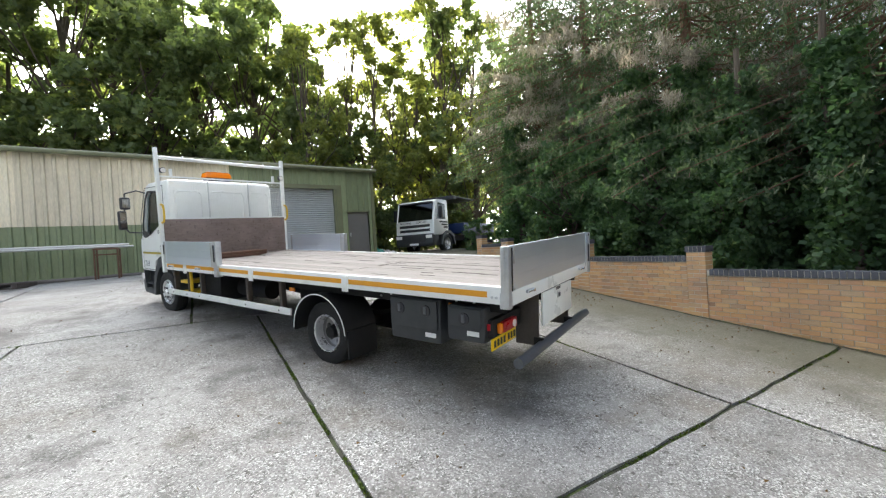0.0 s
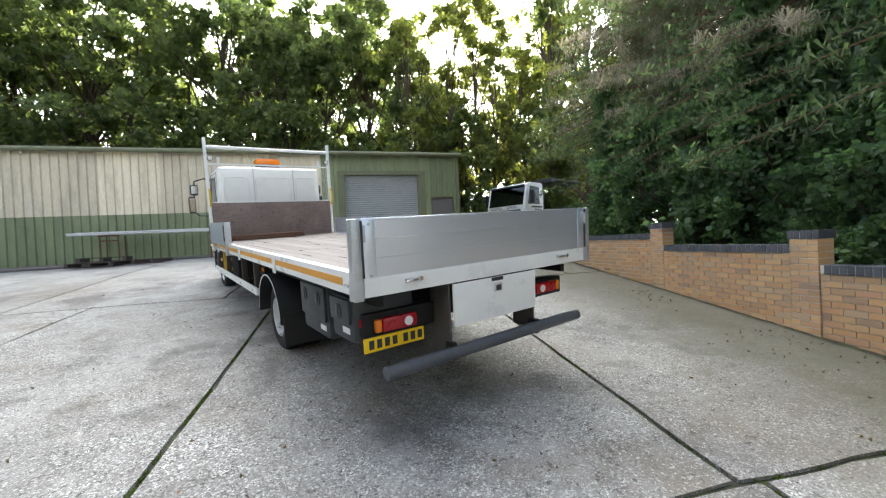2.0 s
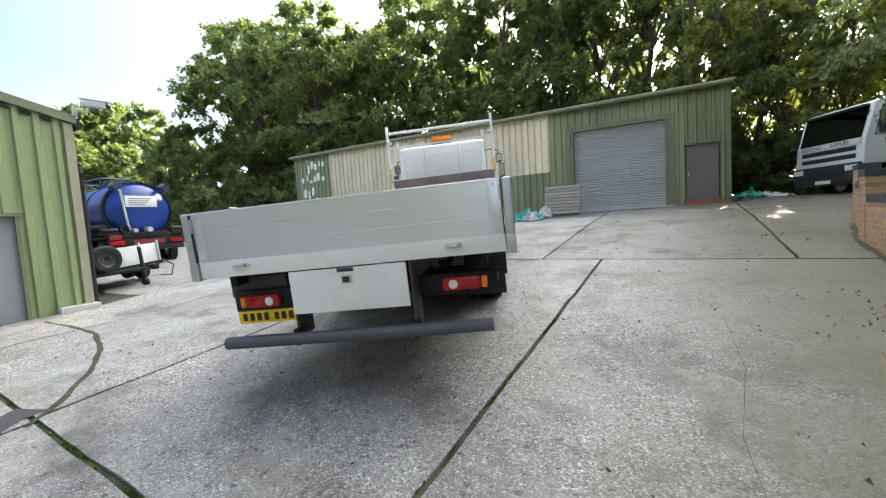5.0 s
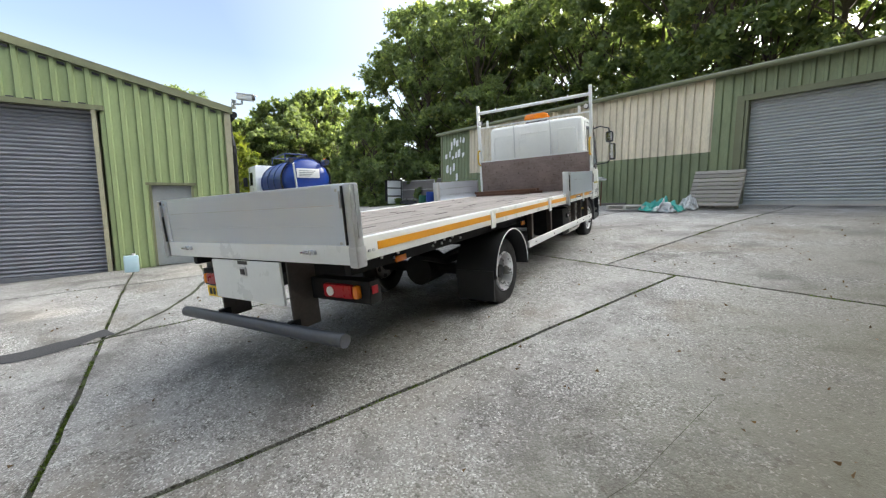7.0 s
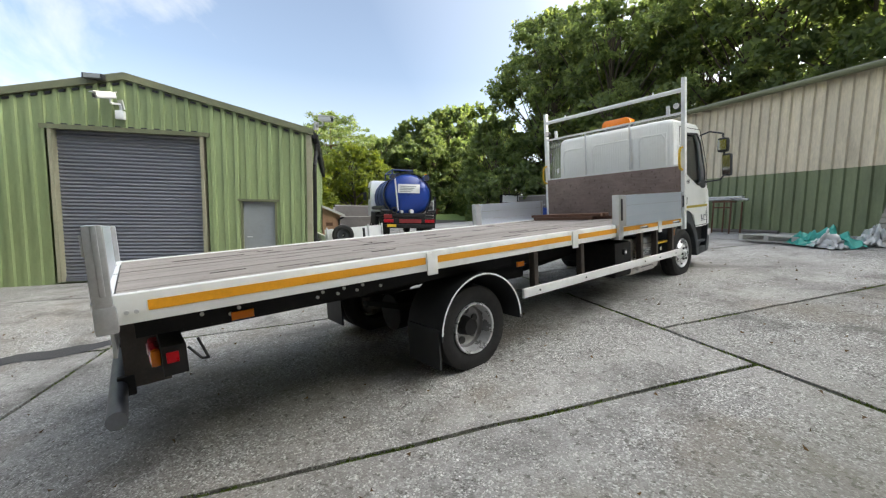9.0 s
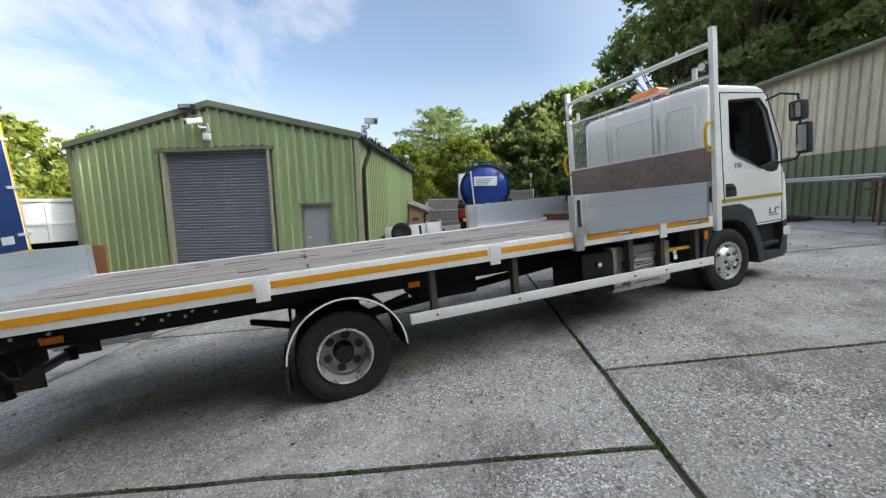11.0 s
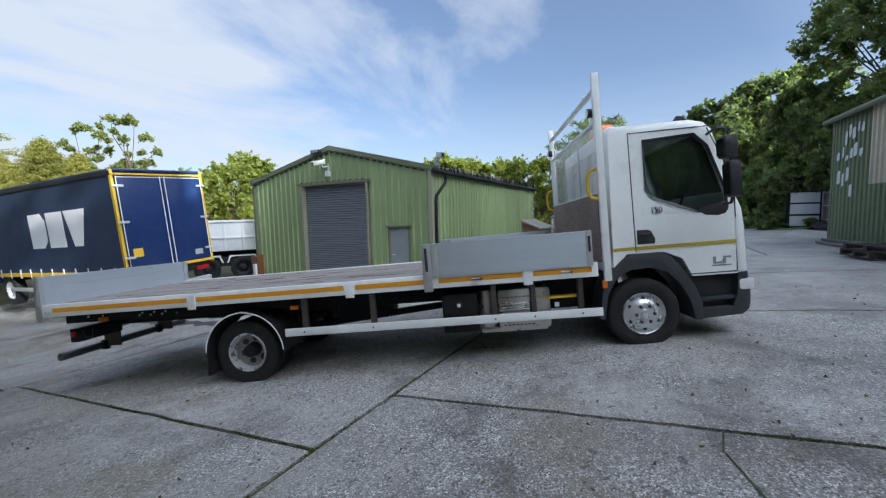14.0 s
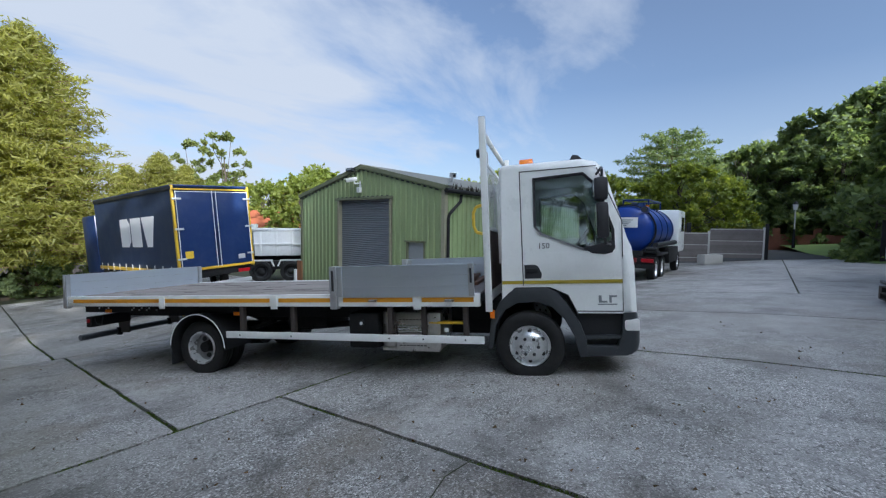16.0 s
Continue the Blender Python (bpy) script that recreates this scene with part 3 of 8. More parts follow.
def slab(x0, x1, y0, y1, gap=0.023):
    """One cast slab with slightly ragged edges and a thin depth."""
    xs, ys = steps(x0 + gap, x1 - gap, 0.22), steps(y0 + gap, y1 - gap, 0.22)
    nx, ny = len(xs), len(ys)
    verts, faces = [], []
    for j, y in enumerate(ys):
        for i, x in enumerate(xs):
            px, py = x, y
            if i in (0, nx - 1):
                px += 0.014 * noise.noise((y * 2.1, x, 1.0)) + 0.012 * noise.noise((y * 7.0, x, 4.0))
            if j in (0, ny - 1):
                py += 0.014 * noise.noise((x * 2.1, y, 2.0)) + 0.012 * noise.noise((x * 7.0, y, 5.0))
            verts.append((px, py, ground(px, py) + 0.004 * noise.noise((px * 0.5, py * 0.5, 7))))
    for j in range(ny - 1):
        for i in range(nx - 1):
            a = j * nx + i
            faces.append((a, a + 1, a + nx + 1, a + nx))
    rim = [i for i in range(nx)] + [j * nx + nx - 1 for j in range(1, ny)] + [(ny - 1) * nx + i for i in range(nx - 2, -1, -1)] + [j * nx for j in range(ny - 2, 0, -1)]
    base = len(verts)
    verts += [(verts[i][0], verts[i][1], verts[i][2] - 0.05) for i in rim]
    for k in range(len(rim)):
        a, b = rim[k], rim[(k + 1) % len(rim)]
        faces.append((b, a, base + k, base + (k + 1) % len(rim)))
    ob = new("slab", quick_mesh("slab", verts, faces, False))
    ob.data.materials.append(M_CONCRETE)
    ob.parent = pavement
    return ob


for x0, x1 in ((-4.85, -2.5), (-2.5, 0.62), (0.62, 4.1), (4.1, 8.6)):
    slab(x0, x1, 0.68, 6.86)
for x0, x1 in ((-7.4, -3.9), (-3.9, -0.4), (-0.4, 3.08), (3.08, 6.62), (6.62, 9.1)):
    slab(x0, x1, 6.86, 13.0)
    slab(x0, x1, 13.0, 15.45)
for x0, x1 in ((-4.85, -2.6), (-2.6, 0.68), (0.68, 4.25), (4.25, 8.8)):
    slab(x0, x1, -5.5, 0.68)
    slab(x0, x1, -14.0, -5.5)
for x0, x1 in ((-24.9, -21.3), (-21.3, -17.8), (-17.8, -14.3), (-14.3, -10.9), (-10.9, -7.4)):
    slab(x0, x1, 11.7, 15.45)
    slab(x0, x1, 3.6, 11.7)
slab(-7.4, -4.85, 3.6, 6.86)
slab(6.9, 9.1, 15.45, 19)
slab(9.1, 13, 10.5, 19)


def strip(name, points, wide, mat, label, lift=0.003):
    """A narrow band that lies on the slope along a bent line."""
    verts, faces = [], []
    line = []
    for (x0, y0), (x1, y1) in zip(points, points[1:]):
        n = max(2, int(math.hypot(x1 - x0, y1 - y0) / 0.12))
        line += [(x0 + (x1 - x0) * i / n, y0 + (y1 - y0) * i / n) for i in range(n)]
    line.append(points[-1])
    for i, (x, y) in enumerate(line):
        a, b = line[max(0, i - 1)], line[min(len(line) - 1, i + 1)]
        d = Vector((b[0] - a[0], b[1] - a[1])).normalized()
        j = 0.35 * wide * noise.noise((x * 3, y * 3, 5))
        w = wide * (0.5 + 0.35 * noise.noise((x * 4, y * 4, 8)))
        for k in (-1, 1):
            px, py = x - d.y * (k * w + j), y + d.x * (k * w + j)
            verts.append((px, py, ground(px, py) + lift))
    faces = [(2 * i, 2 * i + 1, 2 * i + 3, 2 * i + 2) for i in range(len(line) - 1)]
    ob = new(name, quick_mesh(name, verts, faces))
    ob.data.materials.append(mat)
    return tagged(ob, label=label, kind="structure")


strip("tarmac_patch", [(0.75, 0.62), (0.4, 0.95), (-0.1, 1.3), (-0.9, 1.65), (-1.8, 1.9), (-3.0, 1.95), (-4.1, 1.92)], 0.06, M_SOIL, "dark ragged crack across the apron", 0.006)
strip("tarmac_patch", [(0.40, 0.74), (0.52, 0.45), (0.60, 0.1), (0.64, -0.5), (0.66, -1.6), (0.70, -4.0)], 0.30, M_TARMAC, "black tarmac repair strip in the concrete", 0.006)
strip("crack", [(3.08, 9.53), (3.35, 9.50), (3.6, 9.58), (4.1, 9.72), (4.8, 9.7)], 0.012, M_SOIL, "thin crack in the concrete slab", 0.006)
strip("crack", [(5.62, 0.72), (5.66, 1.6), (5.58, 2.4), (5.68, 3.3), (5.62, 4.3)], 0.0035, M_SOIL, "thin crack in the concrete slab", 0.006)
strip("crack", [(-0.3, 10.1), (-0.35, 9.3), (-0.2, 8.6), (-0.42, 7.6)], 0.010, M_SOIL, "thin crack in the concrete slab", 0.006)
strip("moss_seam", [(7.14, -2.0), (7.16, 0.0), (7.18, 2.2), (7.35, 5.0), (7.48, 7.9), (7.85, 9.6)], 0.10, M_SOIL, "mossy seam along the foot of the brick wall", 0.008)

# ---------------------------------------------------------------- buildings of profiled sheet
def rib_line(u0, u1, pitch=0.267, deep=0.048):
    """Points (u, w) of a trapezoid rib profile between two places along a wall."""
    out, k = [], math.floor(u0 / pitch)
    while k * pitch < u1:
        b = k * pitch
        out += [(b, 0.0), (b + 0.150, 0.0), (b + 0.171, deep), (b + 0.246, deep)]
        k += 1
    out.append((k * pitch, 0.0))
    pts = [(u, w) for u, w in out if u0 < u < u1]

    def at(u):
        for (a, wa), (b, wb) in zip(out, out[1:]):
            if a <= u <= b:
                return wa + (wb - wa) * (u - a) / max(1e-6, b - a)
        return 0.0

    return [(u0, at(u0))] + pts + [(u1, at(u1))]


def clad(parent, place, u0, u1, low, high, mat, width=1.0, lap=0.0):
    """Sheets of profiled cladding. place(u, w, z) gives the world point; low and high give heights at u."""
    n = max(1, round((u1 - u0) / width))
    for i in range(n):
        a, b = u0 + (u1 - u0) * i / n, u0 + (u1 - u0) * (i + 1) / n + 0.01
        line = rib_line(a, b)
        verts = [place(u, w + lap + 0.003 * (i % 2), z(u)) for u, w in line for z in (low, high)]
        faces = [(2 * k, 2 * k + 2, 2 * k + 3, 2 * k + 1) for k in range(len(line) - 1)]
        ob = new("sheet", quick_mesh("sheet", verts, faces))
        ob.data.materials.append(mat)
        ob.parent = parent


def bolts(parent, place, us, z, mat):
    bm = new_bm()
    for u in us:
        c = place(u, 0.045, z)
        bmesh.ops.create_icosphere(bm, subdivisions=1, radius=0.018, matrix=Matrix.Translation(c))
    part("fixing", bm, mat, parent)


def roller(parent, place, u0, u1, z0, z1, mat, pitch=0.085, guide=M_GREEN_TRIM):
    """A closed roller shutter: curved slats, side guides, bottom bar."""
    door = part("shutter", slats_mesh(place, u0, u1, z0 + 0.08, z1, pitch), mat, parent, "closed ribbed roller shutter", smooth=0)
    bm = new_bm()
    hexa(bm, place, u0, u1, -0.16, -0.10, z0, z0 + 0.09)
    part("bottom_bar", bm, mat, door)
    for a, b in ((u0 - 0.06, u0 + 0.02), (u1 - 0.02, u1 + 0.06)):
        bm = new_bm()
        hexa(bm, place, a, b, -0.22, 0.05, z0, z1)
        part("guide", bm, guide, door)
    return door


def slats_mesh(place, u0, u1, z0, z1, pitch):
    bm = new_bm()
    n = int((z1 - z0) / pitch)
    rows = []
    for i in range(n + 1):
        z = z0 + (z1 - z0) * i / n
        for dz, w in ((0.0, -0.155), (0.012, -0.135), (pitch * 0.5, -0.118), (pitch - 0.014, -0.135)):
            if z + dz <= z1:
                rows.append([bm.verts.new(place(u, w, z + dz)) for u in (u0, u1)])
    for a, b in zip(rows, rows[1:]):
        bm.faces.new((a[0], a[1], b[1], b[0]))
    return bm


def hexa(bm, place, u0, u1, w0, w1, z0, z1):
    v = [bm.verts.new(place(u, w, z)) for u in (u0, u1) for w in (w0, w1) for z in (z0, z1)]
    for q in ((0, 1, 3, 2), (4, 6, 7, 5), (0, 4, 5, 1), (2, 3, 7, 6), (0, 2, 6, 4), (1, 5, 7, 3)):
        bm.faces.new([v[i] for i in q])
    return bm


def slab_part(parent, name, place, u0, u1, w0, w1, z0, z1, mat, label=""):
    return part(name, hexa(new_bm(), place, u0, u1, w0, w1, z0, z1), mat, parent, label, smooth=0)


# The long low shed at the top of the yard
SHED_Y, SHED_L, SHED_R, SHED_TOP = 15.6, -13.6, 6.52, 5.28
shed = thing("long_shed", pose(0, 0, 0), "long low green metal-clad industrial shed with weathered bare upper sheets", "shed")


def shed_at(u, w, z):
    return (u, SHED_Y - w, z)


def shed_side(u, w, z):
    return (SHED_R + w, SHED_Y + u, z)


def const(v):
    return lambda u: v


part("wall", bx(SHED_L + 0.2, SHED_R - 0.2, SHED_Y + 0.3, SHED_Y + 9, 0.8, SHED_TOP - 0.15), M_GREEN_OLD, shed, smooth=0)
SH_L, SH_R, SH_T = 1.47, 4.66, 4.47
DR_L, DR_R, DR_T = 5.22, 6.27, 3.52
low = lambda u: ground(u, SHED_Y) - 0.05
clad(shed, shed_at, SHED_L, -11.05, low, const(SHED_TOP), M_GREEN_OLD)
clad(shed, shed_at, -11.05, 0.55, low, const(3.18), M_GREEN_OLD, 1.0)
clad(shed, shed_at, -11.05, 0.55, const(3.12), const(SHED_TOP), M_BARE, 1.0, 0.012)
clad(shed, shed_at, 0.55, SH_L - 0.25, low, const(SHED_TOP), M_GREEN_OLD)
clad(shed, shed_at, SH_L - 0.25, SH_R + 0.3, const(SH_T + 0.1), const(SHED_TOP), M_GREEN_OLD)
clad(shed, shed_at, SH_R + 0.3, DR_L, low, const(SHED_TOP), M_GREEN_OLD)
clad(shed, shed_at, DR_L, DR_R, const(DR_T), const(SHED_TOP), M_GREEN_OLD)
clad(shed, shed_at, DR_R, SHED_R, low, const(SHED_TOP), M_GREEN_OLD)
clad(shed, shed_side, 0, 9, lambda u: 1.4, const(SHED_TOP), M_GREEN_OLD)
roller(shed, shed_at, SH_L, SH_R, 1.55, SH_T, M_SHUTTER_PALE)
slab_part(shed, "lintel", shed_at, SH_L - 0.27, SH_R + 0.32, -0.2, 0.075, SH_T - 0.02, SH_T + 0.14, M_GREEN_TRIM)
for a, b in ((SH_L - 0.27, SH_L - 0.07), (SH_R + 0.07, SH_R + 0.32)):
    slab_part(shed, "jamb", shed_at, a, b, -0.2, 0.075, 1.4, SH_T - 0.02, M_GREEN_TRIM)
d = slab_part(shed, "door", shed_at, DR_L + 0.04, DR_R - 0.04, -0.10, -0.05, 1.64, DR_T - 0.03, M_DARK_DOOR, "plain dark grey steel door, shut")
part("handle", bx(DR_L + 0.1, DR_L + 0.13, SHED_Y + 0.0, SHED_Y + 0.06, 2.45, 2.6), M_GALV, d)
slab_part(shed, "lintel", shed_at, DR_L - 0.03, DR_R + 0.03, -0.15, 0.06, DR_T - 0.03, DR_T + 0.03, M_GREEN_TRIM)
slab_part(shed, "corner_trim", shed_at, SHED_R - 0.10, SHED_R + 0.05, -0.12, 0.05, 1.4, SHED_TOP, M_GREEN_TRIM)
slab_part(shed, "corner_trim", shed_at, SHED_L - 0.05, SHED_L + 0.10, -0.12, 0.05, 1.2, SHED_TOP, M_GREEN_TRIM)
slab_part(shed, "sill", shed_at, SH_L - 0.3, SH_R + 0.3, -0.3, 0.22, 1.20, 1.56, M_POST)
slab_part(shed, "threshold", shed_at, DR_L - 0.05, DR_R + 0.05, -0.2, 0.10, 1.2, 1.66, M_REDBRICK)
bm = new_bm()
prism(bm, [(SHED_Y - 0.30, SHED_TOP - 0.02), (SHED_Y - 0.30, SHED_TOP + 0.06), (SHED_Y + 9.2, SHED_TOP + 0.75), (SHED_Y + 9.2, SHED_TOP + 0.65)], SHED_L - 0.15, SHED_R + 0.15, "x")
part("roof", bm, M_ROOF, shed, smooth=0)
bm = new_bm()
rod(bm, (SHED_L - 0.1, SHED_Y - 0.27, SHED_TOP - 0.02), (SHED_R + 0.1, SHED_Y - 0.27, SHED_TOP - 0.02), 0.075, 12)
part("gutter", bm, M_GREEN_TRIM, shed)
rng = random.Random(5)
for u, z in ((-12.35, 4.82), (-12.1, 4.70), (-11.8, 4.85), (-11.55, 4.8), (-12.6, 4.62), (-13.1, 4.1), (-12.75, 4.2), (-12.5, 4.0), (-12.2, 4.12), (-11.95, 4.2), (-13.0, 3.45), (-12.7, 3.35), (-12.4, 3.5), (-12.15, 3.0), (-11.6, 4.1)):
    bm = new_bm()
    w, h = rng.uniform(0.05, 0.11), rng.uniform(0.08, 0.2)
    ring = [(u - w + rng.uniform(-0.02, 0.02), z - h), (u - 0.2 * w, z - h - rng.uniform(0, 0.06)), (u + w, z - h + rng.uniform(0, 0.07)), (u + w + rng.uniform(-0.02, 0.02), z + 0.1 * h), (u + w, z + h), (u, z + h + rng.uniform(0, 0.05)), (u - w, z + h - rng.uniform(0, 0.08))]
    prism(bm, ring, SHED_Y - 0.062, SHED_Y - 0.056, "y")
    part("paint_patch", bm, M_WHITE_DULL, shed, "patch of flaking white paint", smooth=0)

# the shed stands a little askew to the slab grid
for ob in shed.children_recursive:
    for v in ob.data.vertices:
        s = (SHED_R - v.co.x) / (SHED_R - SHED_L)
        v.co += Vector((1.1 * s, -1.25 * s, -s * (0.10 - 0.04 * (v.co.z - 3.1))))

# The gabled green unit beside the yard
GX, GY0, GY1, GAP, GE, GTOP = -4.85, -5.66, 2.80, -1.33, 3.92, 4.92
unit = thing("gabled_unit", pose(0, 0, 0), "green metal-clad workshop with low gable, roller shutter and grey door", "workshop")


def unit_at(u, w, z):
    return (GX + w, u, z)


def unit_side(u, w, z):
    return (GX - u, GY1 + w - 0.02 * u, z)


def gable(u):
    return GE + (GTOP - GE) * (1 - abs(u - GAP) / (GY1 - GAP if u > GAP else GAP - GY0))


gable_low = lambda u: ground(GX, u) - 0.03
GS0, GS1, GST = -2.86, 0.22, 3.66
GD0, GD1, GDT = 1.08, 1.95, 2.10
bm = prism(new_bm(), [(GY0 + 0.2, -0.5), (GY1 - 0.45, -0.5), (GY1 - 0.45, GE - 0.25), (GAP, GTOP - 0.25), (GY0 + 0.2, GE - 0.25)], GX - 12.2, GX - 0.3, "x")
part("wall", bm, M_GREEN, unit, smooth=0)
clad(unit, unit_at, GY0, GS0 - 0.12, gable_low, gable, M_GREEN)
clad(unit, unit_at, GS0 - 0.12, GAP, const(GST + 0.06), gable, M_GREEN)
clad(unit, unit_at, GAP, GS1 + 0.12, const(GST + 0.06), gable, M_GREEN)
clad(unit, unit_at, GS1 + 0.12, GD0, gable_low, gable, M_GREEN)
clad(unit, unit_at, GD0, GD1, const(GDT), gable, M_GREEN)
clad(unit, unit_at, GD1, GY1, gable_low, gable, M_GREEN)
clad(unit, unit_side, 0, 12.4, lambda u: ground(GX - u, GY1) - 0.05, const(GE - 0.12), M_GREEN, 1.0)
roller(unit, unit_at, GS0, GS1, ground(GX, -1.3) - 0.02, GST, M_SHUTTER, guide=M_GUIDE)
slab_part(unit, "lintel", unit_at, GS0 - 0.2, GS1 + 0.2, -0.2, 0.075, GST - 0.02, GST + 0.08, M_GREEN_TRIM)
d = slab_part(unit, "door", unit_at, GD0 + 0.05, GD1 - 0.05, -0.1, -0.05, ground(GX, 1.6), GDT - 0.04, M_GREY_DOOR, "grey painted steel door, shut")
bm = pipe(new_bm(), [(GX - 0.04, GD0 + 0.15, 1.15), (GX + 0.03, GD0 + 0.15, 1.15), (GX + 0.03, GD0 + 0.27, 1.15)], 0.012)
part("handle", bm, M_GALV, d)
slab_part(unit, "lintel", unit_at, GD0 - 0.06, GD1 + 0.06, -0.1, 0.06, GDT - 0.03, GDT + 0.03, M_GREEN_TRIM)
for a, b in ((GD0, GD0 + 0.05), (GD1 - 0.05, GD1)):
    slab_part(unit, "jamb", unit_at, a, b, -0.1, 0.03, ground(GX, 1.6), GDT - 0.03, M_GREEN_TRIM)
# black blocks in the sheet troughs paint the shade of gaps, under the verge and over the shutter
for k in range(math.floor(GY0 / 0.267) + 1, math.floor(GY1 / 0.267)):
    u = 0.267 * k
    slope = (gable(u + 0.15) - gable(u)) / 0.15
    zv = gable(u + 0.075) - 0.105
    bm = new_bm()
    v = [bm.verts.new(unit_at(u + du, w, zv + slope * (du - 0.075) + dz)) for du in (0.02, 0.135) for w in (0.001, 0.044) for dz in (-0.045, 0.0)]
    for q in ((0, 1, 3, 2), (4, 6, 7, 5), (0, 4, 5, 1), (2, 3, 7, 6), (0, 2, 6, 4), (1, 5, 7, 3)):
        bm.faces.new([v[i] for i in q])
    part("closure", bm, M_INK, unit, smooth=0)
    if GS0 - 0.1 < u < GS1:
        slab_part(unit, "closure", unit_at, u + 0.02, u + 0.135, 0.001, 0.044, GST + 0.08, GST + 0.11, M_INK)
bolts(unit, unit_at, [GS0 - 0.1 + 0.267 * i for i in range(13)], GST + 0.03, M_INK)
bolts(unit, unit_at, [GD0 + 0.2 * i for i in range(5)], GDT, M_INK)
for y0, y1, z0, z1 in ((GY0 - 0.1, GAP, GE - 0.02, GTOP), (GY1 + 0.1, GAP, GE - 0.02, GTOP)):
    bm = new_bm()
    v = []
    for x in (GX + 0.11, GX - 0.05):
        for y, z in ((y0, z0 - 0.07), (y0, z0 + 0.09), (y1, z1 + 0.09), (y1, z1 - 0.07)):
            v.append(bm.verts.new((x, y, z)))
    for q in ((0, 1, 2, 3), (7, 6, 5, 4), (0, 4, 5, 1), (1, 5, 6, 2), (2, 6, 7, 3), (3, 7, 4, 0)):
        bm.faces.new([v[i] for i in q])
    part("bargeboard", bm, M_GREEN_TRIM, unit, smooth=0)
    bm = new_bm()
    v = [bm.verts.new((x, y - (0.25 if x < GX and y > GAP else 0.0), z + dz)) for x in (GX, GX - 12.5) for y, z in ((y0, z0 + 0.03), (y1, z1 + 0.03)) for dz in (0, 0.06)]
    for q in ((0, 1, 3, 2), (4, 6, 7, 5), (0, 4, 5, 1), (2, 3, 7, 6), (0, 2, 6, 4), (1, 5, 7, 3)):
        bm.faces.new([v[i] for i in q])
    part("roof", bm, M_ROOF, unit, smooth=0)
slab_part(unit, "corner_trim", unit_at, GY1 - 0.09, GY1 + 0.05, -0.1, 0.06, 0.2, GE - 0.08, M_GUIDE)
slab_part(unit, "plinth", unit_at, GY1 - 0.5, GY1 + 0.1, -0.1, 0.22, 0.0, ground(GX, GY1) + 0.09, M_POST)
slab_part(unit, "corner_trim", unit_at, GY0 - 0.05, GY0 + 0.08, -0.1, 0.05, -0.1, GE - 0.08, M_GREEN_TRIM)
bm = pipe(new_bm(), [(GX - 0.75, GY1 + 0.12, GE - 0.2), (GX - 0.72, GY1 + 0.12, GE - 0.42), (GX - 0.12, GY1 + 0.11, 3.05), (GX - 0.08, GY1 + 0.11, 2.9), (GX - 0.08, GY1 + 0.11, 0.3)], 0.052, 10)
part("downpipe", bm, M_BLACK, unit, "black plastic rainwater downpipe")
bm = rod(new_bm(), (GX + 0.1, GY1 + 0.13, GE - 0.10), (GX - 12.5, GY1 - 0.12, GE - 0.16), 0.075, 10)
part("gutter", bm, M_BLACK, unit)
# ragged plants growing along the gutter
M_DEADWEED = surface("dead gutter weeds", (0.035, 0.034, 0.022), 0.9, var=0.3)
rng = random.Random(8)
bm = new_bm()
for i in range(240):
    x, h = GX - rng.uniform(0.3, 12), rng.uniform(0.08, 0.3)
    y = GY1 + 0.1 + 0.02 * (x - GX) + rng.uniform(-0.05, 0.1)
    a = rng.uniform(0, 6.28)
    c = Vector((x, y, GE - 0.08))
    bm.faces.new([bm.verts.new(c + Vector(p)) for p in ((-0.05 * math.cos(a), -0.05 * math.sin(a), 0), (0.05 * math.cos(a), 0.05 * math.sin(a), 0), (rng.uniform(-.1, .1), rng.uniform(-.1, .1), h))])
part("moss", bm, M_DEADWEED, unit, "dark weeds growing in the gutter", kind="stuff", smooth=0)


def cctv(m, label):
    c = thing("security_camera", m, label, "camera")
    part("bracket", pipe(new_bm(), [(0, 0, 0), (0.22, 0, 0.02), (0.22, 0, 0.12)], 0.025), M_GALV, c)
    part("housing", bx(0.10, 0.52, -0.07, 0.07, 0.12, 0.25, bevel=0.02), M_GALV, c)
    part("sunshield", bx(0.08, 0.58, -0.085, 0.085, 0.255, 0.27), M_WHITE_DULL, c)
    part("lens", rod(new_bm(), (0.52, 0, 0.18), (0.545, 0, 0.18), 0.045, 12), M_INK, c)
    part("mount_plate", bx(-0.01, 0.02, -0.08, 0.08, -0.12, 0.1), M_GALV, c)
    return c


cctv(pose(GX + 0.05, -1.42, 4.28, 0, 12, -35), "grey weatherproof security camera on the gable")
fl = thing("flood_light", pose(GX + 0.06, -1.42, 4.02), "small white floodlight under the camera", "light")
part("body", bx(0.0, 0.12, -0.09, 0.09, -0.1, 0.1, bevel=0.02), M_WHITE_DULL, fl)
part("stem", bx(-0.02, 0.05, -0.02, 0.02, 0.08, 0.22), M_GALV, fl)
fl = thing("flood_light", pose(GX + 0.06, GAP - 0.55, GTOP - 0.06), "black floodlight fixed at the gable verge", "light")
part("body", bx(0.02, 0.2, -0.2, 0.2, -0.09, 0.03, bevel=0.015), M_INK, fl)
part("lens", bx(0.19, 0.205, -0.16, 0.16, -0.07, 0.02), M_GREY_DOOR, fl)
cctv(pose(GX - 0.10, GY1 + 0.16, GE + 0.2, 0, 8, 50), "grey security camera on the building corner")

